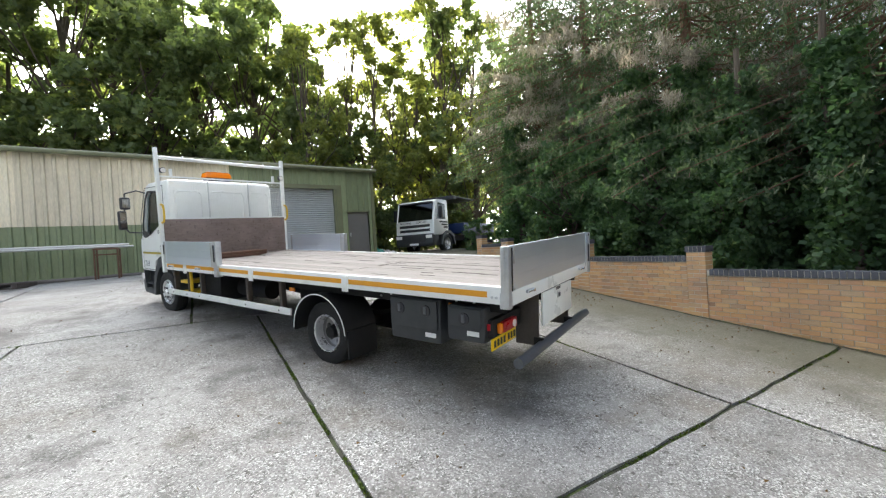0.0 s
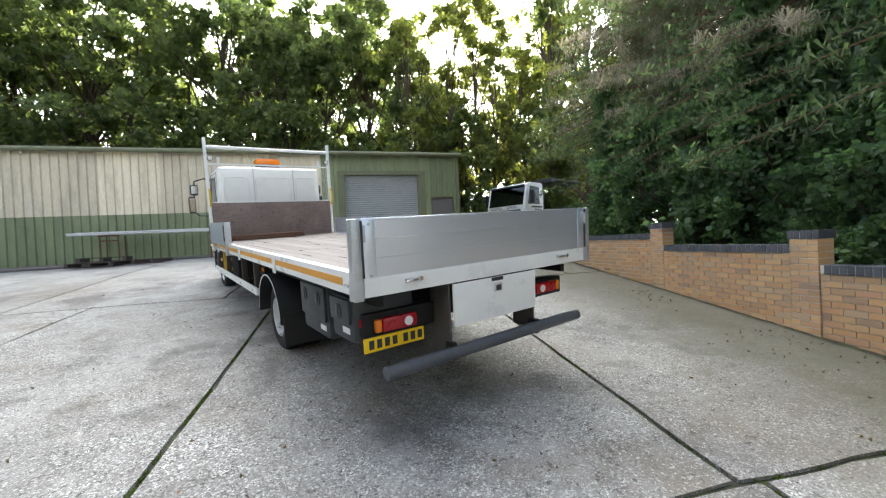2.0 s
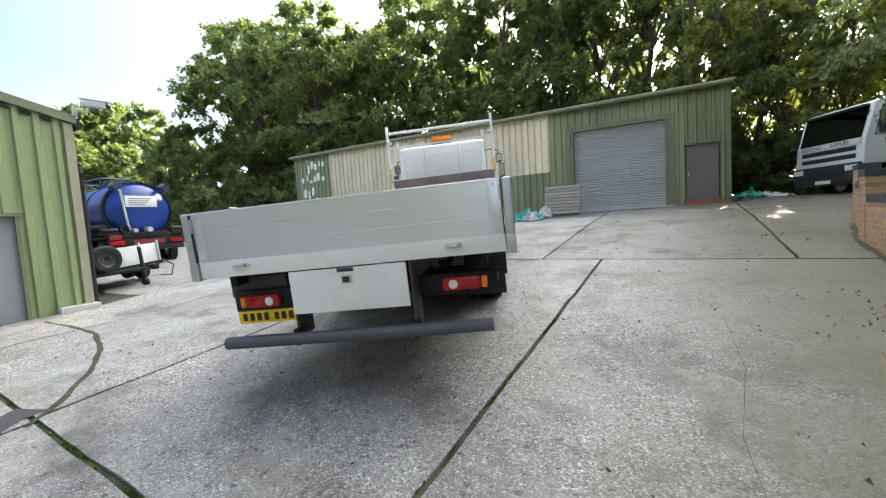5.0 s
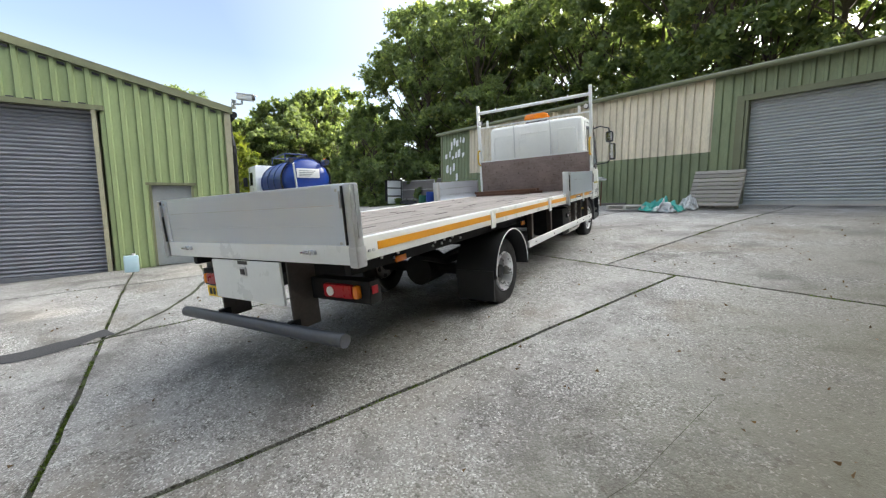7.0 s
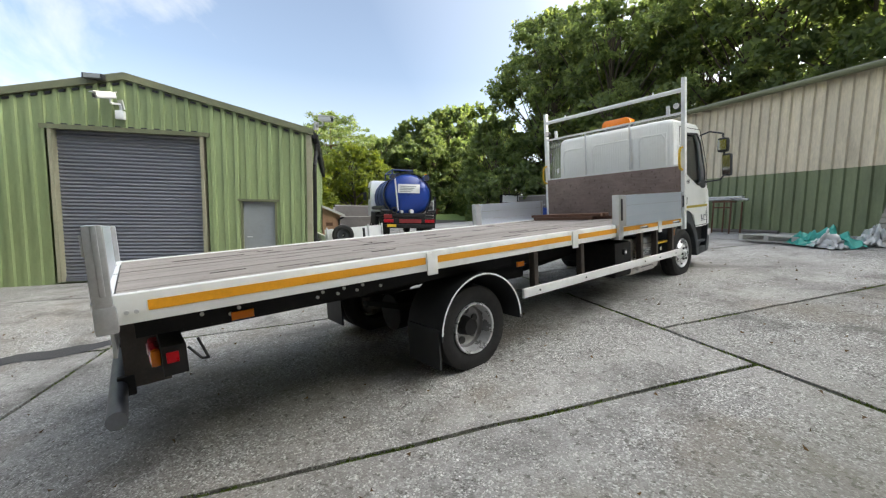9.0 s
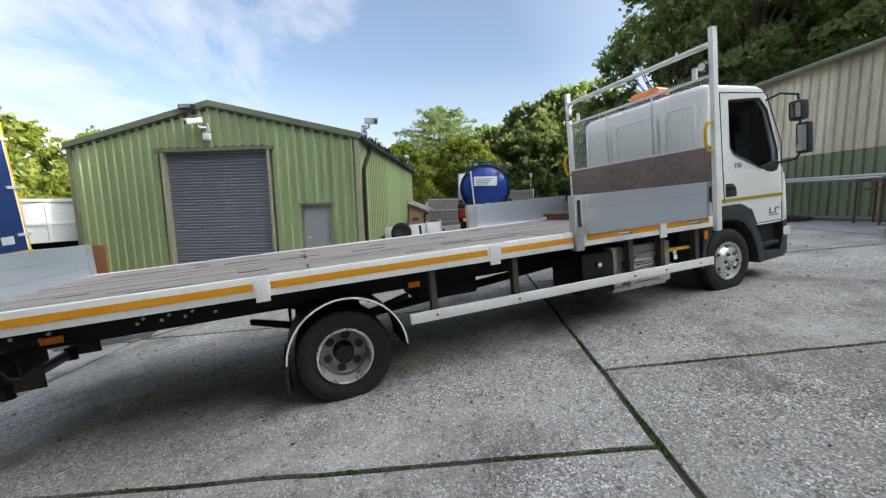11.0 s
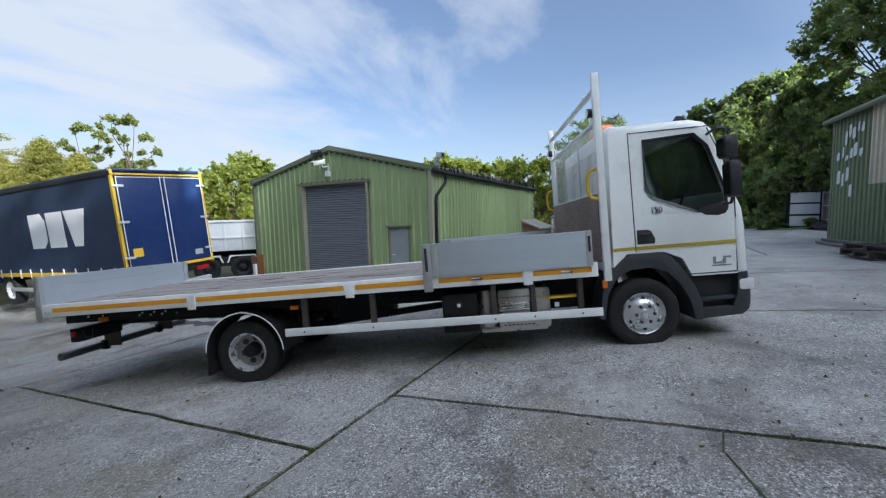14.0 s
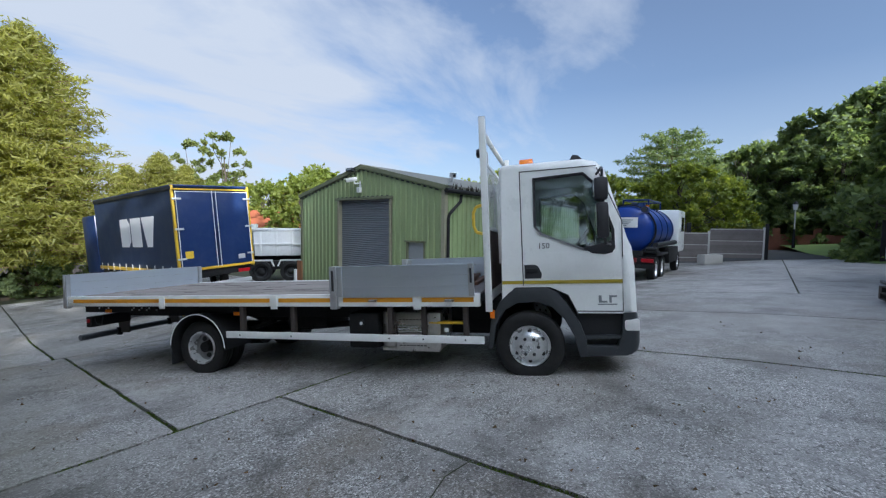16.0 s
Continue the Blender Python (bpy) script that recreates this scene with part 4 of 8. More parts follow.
# ---------------------------------------------------------------- the buff brick garden wall
brick_wall = thing("brick_wall", pose(0, 0, 0), "buff brick boundary wall stepped down the slope, blue brick coping", "wall")
PIERS = [(7.32, 2.50, 1.47), (7.50, 5.08, 1.70), (7.64, 8.00, 1.88), (8.02, 9.75, 2.05)]
# each run: its two ends and the height of its coping; the nearest come first
RUNS = [((7.32, 2.50), (7.50, 5.08), 1.30), ((7.50, 5.08), (7.64, 8.00), 1.52), ((7.30, -0.4), (7.32, 2.50), 1.065), ((7.64, 8.0), (8.02, 9.75), 1.74),
        ((8.02, 9.75), (9.3, 10.9), 1.90), ((7.40, -4.0), (7.30, -0.4), 0.80), ((7.62, -9.0), (7.40, -4.0), 0.50)]
BRICK = finish(bx(-0.1075, 0.1075, -0.051, 0.051, 0.0, 0.065, bevel=0.004), "brick", 0)
BRICK.materials.append(M_BRICK)
COPE = finish(bx(-0.0325, 0.0325, -0.12, 0.12, 0.0, 0.10, bevel=0.005), "coping_brick", 0)
COPE.materials.append(M_BLUEBRICK)
brick_count = {"brick": 0, "coping_brick": 0}
loose = {"brick": new_bm(), "coping_brick": new_bm()}


def lay(me, name, m):
    if brick_count[name] < 300:
        ob = new(name, me)
        ob.parent = brick_wall
        ob.matrix_basis = m
        brick_count[name] += 1
    else:
        tmp = loose[name]
        n0 = len(tmp.verts)
        tmp.from_mesh(me)
        tmp.verts.ensure_lookup_table()
        bmesh.ops.transform(tmp, matrix=m, verts=tmp.verts[n0:])

PIERS.append((7.30, -0.4, 1.22))


def run_wall(p, q, top):
    p, q = Vector((*p, 0)), Vector((*q, 0))
    way = (q - p).normalized()
    shift = Vector((-way.y, way.x, 0)) * 0.004
    p, q = p + way * 0.167 + shift, q - way * 0.167 + shift
    long, way = (q - p).length, (q - p).normalized()
    yaw = math.degrees(math.atan2(way.y, way.x))
    base = min(ground(p.x, p.y), ground(q.x, q.y)) - 0.08
    core = part("mortar", box(new_bm(), -0.04, long + 0.04, -0.094, 0.094, base, top - 0.10, m=pose(p.x, p.y, 0, 0, 0, yaw)), M_MORTAR, brick_wall, smooth=0)
    part("mortar", box(new_bm(), 0.0, long, -0.112, 0.112, top - 0.10, top - 0.006, m=pose(p.x, p.y, 0, 0, 0, yaw)), M_MORTAR, brick_wall, smooth=0)
    face = top - 0.105 - 0.075
    row = 0
    side = Vector((-way.y, way.x, 0)) * 0.0525
    while face > base:
        s = 0.1125 if row % 2 else 0.0
        s -= 0.225
        while s < long:
            a, b = max(s, 0), min(s + 0.215, long)
            if b - a > 0.05:
                c = p + way * (a + b) / 2 + side
                if ground(c.x, c.y) < face + 0.06:
                    j = (noise.noise((c.x * 9, c.y * 9, face * 9)) * 0.003)
                    m = pose(c.x - 0.0 + side.x * j, c.y, face, 0, 0, yaw) @ Matrix.Diagonal(((b - a) / 0.215, 1, 1, 1))
                    lay(BRICK, "brick", m)
            s += 0.225
        row += 1
        face -= 0.075
    # the far leaf of the wall, hidden from the yard, is one joined course block
    part("back_leaf", box(new_bm(), 0, long, -0.104, -0.096, base, top - 0.11, m=pose(p.x, p.y, 0, 0, 0, yaw)), M_BRICK, brick_wall, smooth=0)
    s = 0.034
    while s < long - 0.03:
        c = p + way * s
        lay(COPE, "coping_brick", pose(c.x, c.y, top - 0.10 + 0.002 * noise.noise((s * 5, 1, 2)), 0, 0, yaw))
        s += 0.0745


def pier(x, y, top):
    """A slim pier, one and a half bricks wide and as deep as the wall."""
    m = pose(x, y, 0, 0, 0, 86)
    base = ground(x, y) - 0.08
    part("mortar", box(new_bm(), -0.158, 0.158, -0.106, 0.106, base, top - 0.1, m=m), M_MORTAR, brick_wall, smooth=0)
    face, row = top - 0.175, 0
    while face > base:
        for off, k in ((-0.056, 0.215), (0.112, 0.102)):
            off = off if row % 2 else -off
            lay(BRICK, "brick", m @ pose(off, 0, face) @ Matrix.Diagonal((k / 0.215, 2.19, 1, 1)))
        row += 1
        face -= 0.075
    for k in range(5):
        lay(COPE, "coping_brick", m @ pose(-0.149 + 0.0745 * k, 0, top - 0.1))
    part("mortar", box(new_bm(), -0.16, 0.16, -0.112, 0.112, top - 0.1, top - 0.006, m=m), M_MORTAR, brick_wall, smooth=0)


def build_brick_wall():
    for x, y, top in PIERS[:2]:
        pier(x, y, top)
    for r in RUNS:
        run_wall(*r)
    for x, y, top in PIERS[2:]:
        pier(x, y, top)
    part("brickwork", loose["brick"], M_BRICK, brick_wall, kind="stuff", smooth=0)
    part("coping", loose["coping_brick"], M_BLUEBRICK, brick_wall, kind="stuff", smooth=0)

# ---------------------------------------------------------------- the flatbed lorry
FWD = Vector((-0.40817, 0.90737, 0.10044))
RIGHT = Vector((0.91291, 0.40596, 0.04247))
UP = RIGHT.cross(FWD)
STAND = Matrix(((RIGHT.x, FWD.x, UP.x, 2.1006), (RIGHT.y, FWD.y, UP.y, 4.3622), (RIGHT.z, FWD.z, UP.z, 0.4082), (0, 0, 0, 1)))
NOSE = pose(0, 1.3, 0.9545, -2.0, 0, -0.25) @ pose(0, -1.3, -1.0)      # body sits nose-down on its springs
lorry = thing("flatbed_lorry", STAND @ NOSE, "white flatbed lorry with aluminium dropsides and orange reflective stripes", "lorry")
FLOOR, RAIL_LOW, SIDE_TOP = 1.17, 1.025, 1.525
REAR, FRONT, HALF = -2.52, 4.17, 1.265


def mirrored(fn):
    for s in (-1, 1):
        fn(s)


# deck of narrow boards
deck = part("deck", bx(-HALF + 0.05, HALF - 0.05, REAR + 0.03, FRONT, RAIL_LOW + 0.04, FLOOR - 0.022), M_BLACK, lorry)
rng = random.Random(2)
boards = 15
span = 2 * (HALF - 0.065)
for i in range(boards):
    x0 = -HALF + 0.065 + span * i / boards
    for y0, y1 in ((REAR + 0.04, -0.2 + rng.uniform(-0.05, 0.05)), (-0.19, 2.06), (2.065, FRONT - 0.01)):
        z = FLOOR - 0.002 + rng.uniform(-0.003, 0.002)
        part("board", bx(x0 + 0.003, x0 + span / boards - 0.003, y0 + 0.003, y1 - 0.003, FLOOR - 0.021, z, bevel=0.002), M_DECK, deck, smooth=0)


for k in range(34):
    i = rng.randrange(1, boards)
    x, y, w = -HALF + 0.065 + span * i / boards + rng.uniform(-0.03, 0.03), rng.uniform(REAR + 0.3, FRONT - 0.4), rng.uniform(0.05, 0.22)
    part("gouge", bx(x - 0.005, x + 0.005, y - w, y + w, FLOOR - 0.004, FLOOR + 0.0012), M_BRACKET, deck, smooth=0)


def side_rail(s):
    x0, x1 = sorted((s * (HALF - 0.075), s * HALF))
    rail = part("side_rail", bx(x0, x1, REAR, FRONT, RAIL_LOW, FLOOR + 0.008, bevel=0.006), M_WHITE, lorry, "white painted bed rail")
    xo = s * HALF
    for y0, y1 in ((REAR + 0.17, -0.60), (-0.48, 1.32), (1.46, 2.27), (2.42, 3.35), (3.47, 4.1)):
        part("reflective_strip", bx(*sorted((xo, xo + s * 0.004)), y0, y1, RAIL_LOW + 0.055, RAIL_LOW + 0.108), M_ORANGE, rail)
    for y in (-0.54, 1.39, 3.41):
        part("bracket", bx(*sorted((xo, xo + s * 0.012)), y - 0.05, y + 0.05, RAIL_LOW - 0.035, FLOOR - 0.005, bevel=0.003), M_WHITE, rail)
    for y in (-2.44, -2.40):
        part("bolt", rod(new_bm(), (xo, y, RAIL_LOW + 0.06), (xo + s * 0.012, y, RAIL_LOW + 0.06), 0.011, 8), M_GALV, rail)
    return rail


mirrored(side_rail)


def plank_panel(s, y0, y1, z0, z1, parent_name, label):
    """A dropside of three aluminium planks."""
    x0, x1 = sorted((s * (HALF + 0.003), s * (HALF + 0.028)))
    h = (z1 - z0) / 3
    p = part(parent_name, bx(x0, x1, y0, y1, z0, z0 + h - 0.002, bevel=0.0012), M_ALU, lorry, label, smooth=0)
    for k in (1, 2):
        part("plank", bx(x0, x1, y0, y1, z0 + k * h, z0 + (k + 1) * h - (0.002 if k == 1 else 0), bevel=0.0012), M_ALU, p, smooth=0)
    part("top_rail", bx(x0 - 0.003, x1 + 0.003, y0, y1, z1 - 0.012, z1 + 0.006, bevel=0.003), M_ALU, p)
    return p


def dropside(s):
    p = plank_panel(s, 2.36, FRONT - 0.06, FLOOR - 0.02, SIDE_TOP, "dropside", "short aluminium plank dropside, closed")
    xo = s * (HALF + 0.028)
    part("end_cap", bx(*sorted((xo - s * 0.026, xo + s * 0.008)), 2.355, 2.43, FLOOR - 0.02, SIDE_TOP, bevel=0.004), M_ALU_POST, p)
    part("end_cap", bx(*sorted((xo - s * 0.026, xo + s * 0.008)), FRONT - 0.12, FRONT - 0.055, FLOOR - 0.02, SIDE_TOP, bevel=0.004), M_ALU_POST, p)
    for y in (2.85, 3.82):
        l = part("latch", bx(*sorted((xo, xo + s * 0.022)), y - 0.055, y + 0.055, FLOOR - 0.085, FLOOR - 0.055, bevel=0.004), M_GALV, p, "galvanised over-centre latch")
        part("knob", rod(new_bm(), (xo + s * 0.018, y + 0.045, FLOOR - 0.066), (xo + s * 0.046, y + 0.045, FLOOR - 0.066), 0.017, 12), M_CHROME, l)
        part("hook", bx(*sorted((xo + s * 0.02, xo + s * 0.034)), y - 0.065, y + 0.03, FLOOR - 0.078, FLOOR - 0.064, bevel=0.004), M_CHROME, l)
    x0, x1 = sorted((s * (HALF - 0.05), s * (HALF + 0.042)))
    post = part("pillar", bx(x0, x1, 2.255, 2.35, RAIL_LOW - 0.03, SIDE_TOP + 0.01, bevel=0.006), M_ALU_POST, lorry, "aluminium dropside pillar")
    part("lever", bx(*sorted((s * (HALF + 0.042), s * (HALF + 0.055))), 2.29, 2.32, SIDE_TOP - 0.3, SIDE_TOP - 0.04, bevel=0.004), M_INK, post)
    part("lever", bx(*sorted((xo + s * 0.008, xo + s * 0.022)), FRONT - 0.10, FRONT - 0.075, SIDE_TOP - 0.22, SIDE_TOP - 0.05, bevel=0.004), M_INK, p)


mirrored(dropside)

# tailboard with corner posts and the white rear beam
beam = part("rear_beam", bx(-1.2, 1.2, REAR - 0.03, REAR + 0.04, RAIL_LOW - 0.02, FLOOR - 0.03, bevel=0.006), M_WHITE, lorry, "white rear cross beam")
h = (SIDE_TOP - FLOOR + 0.035) / 3
tail = part("tailboard", bx(-1.2, 1.2, REAR - 0.03, REAR - 0.004, FLOOR - 0.035, FLOOR - 0.035 + h - 0.002, bevel=0.0012), M_ALU, lorry, "closed aluminium plank tailboard", smooth=0)
for k in (1, 2):
    z = FLOOR - 0.035 + k * h
    part("plank", bx(-1.2, 1.2, REAR - 0.03, REAR - 0.004, z, z + h - (0.002 if k == 1 else 0), bevel=0.0012), M_ALU, tail, smooth=0)
part("top_rail", bx(-1.2, 1.2, REAR - 0.033, REAR - 0.001, SIDE_TOP - 0.012, SIDE_TOP + 0.005, bevel=0.003), M_ALU, tail)
for s in (-1, 1):
    part("end_plate", bx(*sorted((s * 1.105, s * 1.196)), REAR - 0.036, REAR - 0.029, FLOOR - 0.035, SIDE_TOP - 0.006, bevel=0.002), M_ALU, tail)
    post = part("corner_post", bx(*sorted((s * 1.212, s * (HALF + 0.012))), REAR - 0.045, REAR + 0.035, RAIL_LOW - 0.01, SIDE_TOP + 0.004, bevel=0.014), M_ALU_POST, lorry, "grey aluminium corner post")
    part("post_flute", bx(*sorted((s * (HALF - 0.02), s * (HALF + 0.018))), REAR - 0.012, REAR + 0.012, FLOOR + 0.01, SIDE_TOP, bevel=0.006), M_ALU_POST, post)
    part("post_foot", bx(*sorted((s * 1.208, s * (HALF + 0.015))), REAR - 0.048, REAR + 0.045, RAIL_LOW - 0.035, FLOOR - 0.04, bevel=0.014), M_ALU_POST, post)
    lv = part("lever", bx(*sorted((s * 1.199, s * 1.209)), REAR - 0.05, REAR - 0.03, FLOOR - 0.03, SIDE_TOP - 0.01, bevel=0.002), M_INK, post, "dark lever slot beside the corner post")
    part("grip", bx(*sorted((s * 1.185, s * 1.20)), REAR - 0.06, REAR - 0.036, SIDE_TOP - 0.15, SIDE_TOP - 0.04, bevel=0.005), M_ALU_POST, lv)
    for z in (1.10, 1.44):
        part("bolt", rod(new_bm(), (s * 1.15, REAR - 0.034, z + 0.05), (s * 1.15, REAR - 0.042, z + 0.05), 0.011, 8), M_GALV, tail)
    x = s * 0.83
    l = part("latch", bx(x - 0.06, x + 0.06, REAR - 0.055, REAR - 0.03, FLOOR - 0.10, FLOOR - 0.07, bevel=0.004), M_GALV, beam, "galvanised tail latch")
    part("knob", rod(new_bm(), (x + 0.045, REAR - 0.052, FLOOR - 0.08), (x + 0.045, REAR - 0.078, FLOOR - 0.08), 0.017, 12), M_CHROME, l)
    part("hook", bx(x - 0.07, x + 0.03, REAR - 0.07, REAR - 0.054, FLOOR - 0.093, FLOOR - 0.078, bevel=0.004), M_CHROME, l)

# white hatch panel under the tail
hatch = part("hatch", bx(-0.47, 0.46, REAR - 0.035, REAR - 0.012, 0.66, 0.995, bevel=0.006), M_WHITE, lorry, "white hinged hatch panel under the tail")
part("slot", bx(-0.075, 0.055, REAR - 0.039, REAR - 0.034, 0.965, 0.994), M_INK, hatch)
part("paddle_lock", bx(-0.05, 0.035, REAR - 0.046, REAR - 0.034, 0.875, 0.945, bevel=0.004), M_GALV, hatch)
part("paddle", bx(-0.035, 0.02, REAR - 0.052, REAR - 0.045, 0.885, 0.93, bevel=0.004), M_INK, hatch)
for s in (-1, 1):
    part("drop_arm", bx(*sorted((s * 0.47, s * 0.49)), REAR + 0.01, REAR + 0.26, 0.45, 1.0, bevel=0.004), M_HANGER, lorry, "grey steel hanger plate for the under-run bar")
part("underrun_bar", rod(new_bm(), (-1.08, REAR - 0.03, 0.462), (1.065, REAR - 0.03, 0.475), 0.05, 20), M_BAR, lorry, "round grey rear under-run bar")
for s in (-1, 1):
    part("bar_clamp", bx(*sorted((s * 0.455, s * 0.505)), REAR - 0.035, REAR + 0.06, 0.405, 0.54, bevel=0.012), M_BLACK, lorry)

# rear lamp bars, lamps and the registration plate
LB = REAR + 0.19
for s in (-1, 1):
    bar = part("lamp_bar", bx(*sorted((s * 0.50, s * 1.12)), LB + 0.01, LB + 0.13, 0.665, 0.835, bevel=0.008), M_BLACK, lorry)
    z0, z1 = (0.697, 0.790) if s < 0 else (0.712, 0.805)
    a, b = 0.69, 1.045
    red = part("tail_lamp", bx(*sorted((s * a, s * (b - 0.055))), LB - 0.045, LB + 0.01, z0 - 0.008, z1 + 0.008, bevel=0.03), M_RED_LENS, bar, "red rear lamp lens")
    part("indicator", bx(*sorted((s * (b - 0.053), s * b)), LB - 0.042, LB + 0.01, z0 - 0.004, z1 + 0.004, bevel=0.022), M_AMBER, bar)
    part("reversing_lamp", rod(new_bm(), (s * (a + 0.085), LB - 0.052, (z0 + z1) / 2), (s * (a + 0.085), LB - 0.036, (z0 + z1) / 2), 0.036, 18), M_CLEAR_LENS, red)
    part("side_marker", bx(*sorted((s * 1.12, s * 1.13)), LB + 0.03, LB + 0.09, 0.74, 0.80, bevel=0.003), M_RED_LENS, bar)
    part("cable", pipe(new_bm(), [(s * 1.08, LB + 0.14, 0.80), (s * 1.10, LB + 0.20, 0.72), (s * 1.05, LB + 0.24, 0.70), (s * 1.0, LB + 0.2, 0.82)], 0.008, 6), M_INK, bar)
plate = part("registration_plate", bx(-1.12, -0.60, LB + 0.02, LB + 0.032, 0.545, 0.655, bevel=0.003), M_PLATE, lorry, "yellow registration plate")
for i, x in enumerate((-1.08, -1.015, -0.95, -0.885, -0.79, -0.725, -0.66)):
    part("bar", bx(x, x + 0.040, LB + 0.0165, LB + 0.0205, 0.567, 0.633), M_INK, plate)

# chassis rails, cross members, axles, running gear
for s in (-1, 1):
    part("chassis_rail", bx(*sorted((s * 0.36, s * 0.43)), REAR + 0.10, 4.4, 0.74, 0.985, bevel=0.005), M_BLACK, lorry)
    part("bearer", bx(*sorted((s * 0.35, s * 0.44)), REAR + 0.10, 4.1, 0.985, RAIL_LOW + 0.04, bevel=0.005), M_BLACK, lorry)
for i in range(9):
    y = REAR + 0.25 + 0.78 * i
    part("cross_member", bx(-HALF + 0.08, HALF - 0.08, y - 0.035, y + 0.035, RAIL_LOW - 0.005, RAIL_LOW + 0.04), M_BLACK, lorry)
for s in (-1, 1):
    part("edge_beam", bx(*sorted((s * 1.0, s * 1.06)), REAR + 0.1, 0.6, 0.90, RAIL_LOW, bevel=0.004), M_BLACK, lorry)
    for i, y in enumerate((-2.1, -1.95, -1.9, -1.4, -1.36, -1.25, -1.2, -1.1, -1.05, -0.9)):
        z = 0.97 - 0.03 * (i % 2)
        part("bolt", rod(new_bm(), (s * 1.06, y, z), (s * 1.072, y, z), 0.012, 8), M_GALV, lorry)
part("rear_axle", rod(new_bm(), (-0.8, 0, 0.40), (0.8, 0, 0.40), 0.075, 14), M_BLACK, lorry)
part("differential", rod(new_bm(), (0.0, -0.22, 0.40), (0.0, 0.2, 0.41), 0.2, 16), M_BLACK, lorry)
part("propshaft", rod(new_bm(), (0.0, 0.2, 0.43), (0.0, 3.6, 0.72), 0.05, 12), M_BLACK, lorry)
part("front_axle", rod(new_bm(), (-0.8, 4.68, 0.50), (0.8, 4.68, 0.50), 0.06, 12), M_BLACK, lorry)
part("gearbox", bx(-0.3, 0.3, 3.3, 4.7, 0.5, 0.95, bevel=0.05), M_BLACK, lorry)
for s in (-1, 1):
    part("leaf_spring", prism(new_bm(), [(-0.75, 0.66), (-0.3, 0.52), (0.3, 0.52), (0.75, 0.66), (0.75, 0.70), (0.3, 0.58), (-0.3, 0.58), (-0.75, 0.70)], *sorted((s * 0.42, s * 0.5)), "x"), M_BLACK, lorry)


def wheel(x, y, z, s, rear):
    """Tyre, rim, hub; s is the side that the outer face looks to."""
    R, r = 0.398, 0.235
    prof = [(-0.085, r), (-0.107, 0.28), (-0.112, 0.34), (-0.094, 0.383), (-0.07, R), (-0.03, R), (-0.026, R - 0.012), (-0.018, R - 0.012), (-0.014, R),
            (0.014, R), (0.018, R - 0.012), (0.026, R - 0.012), (0.03, R), (0.07, R), (0.094, 0.383), (0.112, 0.34), (0.107, 0.28), (0.085, r)]
    t = part("wheel", lathe(new_bm(), [(s * a, b) for a, b in prof], 40, (x, y, z)), M_TYRE, lorry, "black road tyre on a silver steel wheel")
    if rear:
        rim = [(0.09, 0.238), (0.108, 0.232), (0.104, 0.218), (0.05, 0.206), (-0.01, 0.20)]
    else:
        rim = [(0.09, 0.238), (0.105, 0.232), (0.10, 0.222), (0.06, 0.21), (0.055, 0.19), (0.10, 0.16), (0.125, 0.12), (0.13, 0.08), (0.13, 0.02)]
    ri = part("rim", lathe(new_bm(), [(s * a, b) for a, b in rim], 40, (x, y, z)), M_STEEL_RIM, t)
    if rear:
        part("dish", lathe(new_bm(), [(s * a, b) for a, b in ((-0.008, 0.202), (-0.045, 0.19), (-0.062, 0.165), (-0.068, 0.11), (-0.068, 0.02))], 40, (x, y, z)), M_DISH, ri)
        part("hub", rod(new_bm(), (x - s * 0.068, y, z), (x + s * 0.05, y, z), 0.092, 18, 0.075), M_BLACK, t)
        for k in range(6):
            a = k * math.pi / 3 + 0.3
            c = (y + 0.145 * math.cos(a), z + 0.145 * math.sin(a))
            part("hole", rod(new_bm(), (x - s * 0.066, *c), (x - s * 0.054, *c), 0.038, 14), M_INK, ri)
    else:
        part("hub", rod(new_bm(), (x + s * 0.12, y, z), (x + s * 0.15, y, z), 0.062, 18, 0.05), M_STEEL_RIM, t)
        for k in range(6):
            a = k * math.pi / 3
            c = (y + 0.098 * math.cos(a), z + 0.098 * math.sin(a))
            part("nut", rod(new_bm(), (x + s * 0.12, *c), (x + s * 0.146, *c), 0.019, 8), M_INK, ri)
            a += math.pi / 6
            c = (y + 0.172 * math.cos(a), z + 0.172 * math.sin(a))
            part("hole", rod(new_bm(), (x + s * 0.082, *c), (x + s * 0.094, *c), 0.022, 10), M_INK, ri)


for s in (-1, 1):
    wheel(s * 1.03, 0.0, 0.398, s, True)
    wheel(s * 0.80, 0.0, 0.398, s, True)
    wheel(s * 0.96, 4.70, 0.535, s, False)

# rear mudguards, flaps, side guards
def arc_band(s, cy, cz, r0, r1, a0, a1, x0, x1, n=18):
    pts = [(cy + r0 * math.cos(a0 + (a1 - a0) * i / n), cz + r0 * math.sin(a0 + (a1 - a0) * i / n)) for i in range(n + 1)]
    pts += [(cy + r1 * math.cos(a1 - (a1 - a0) * i / n), cz + r1 * math.sin(a1 - (a1 - a0) * i / n)) for i in range(n + 1)]
    return prism(new_bm(), pts, *sorted((s * x0, s * x1)), "x")


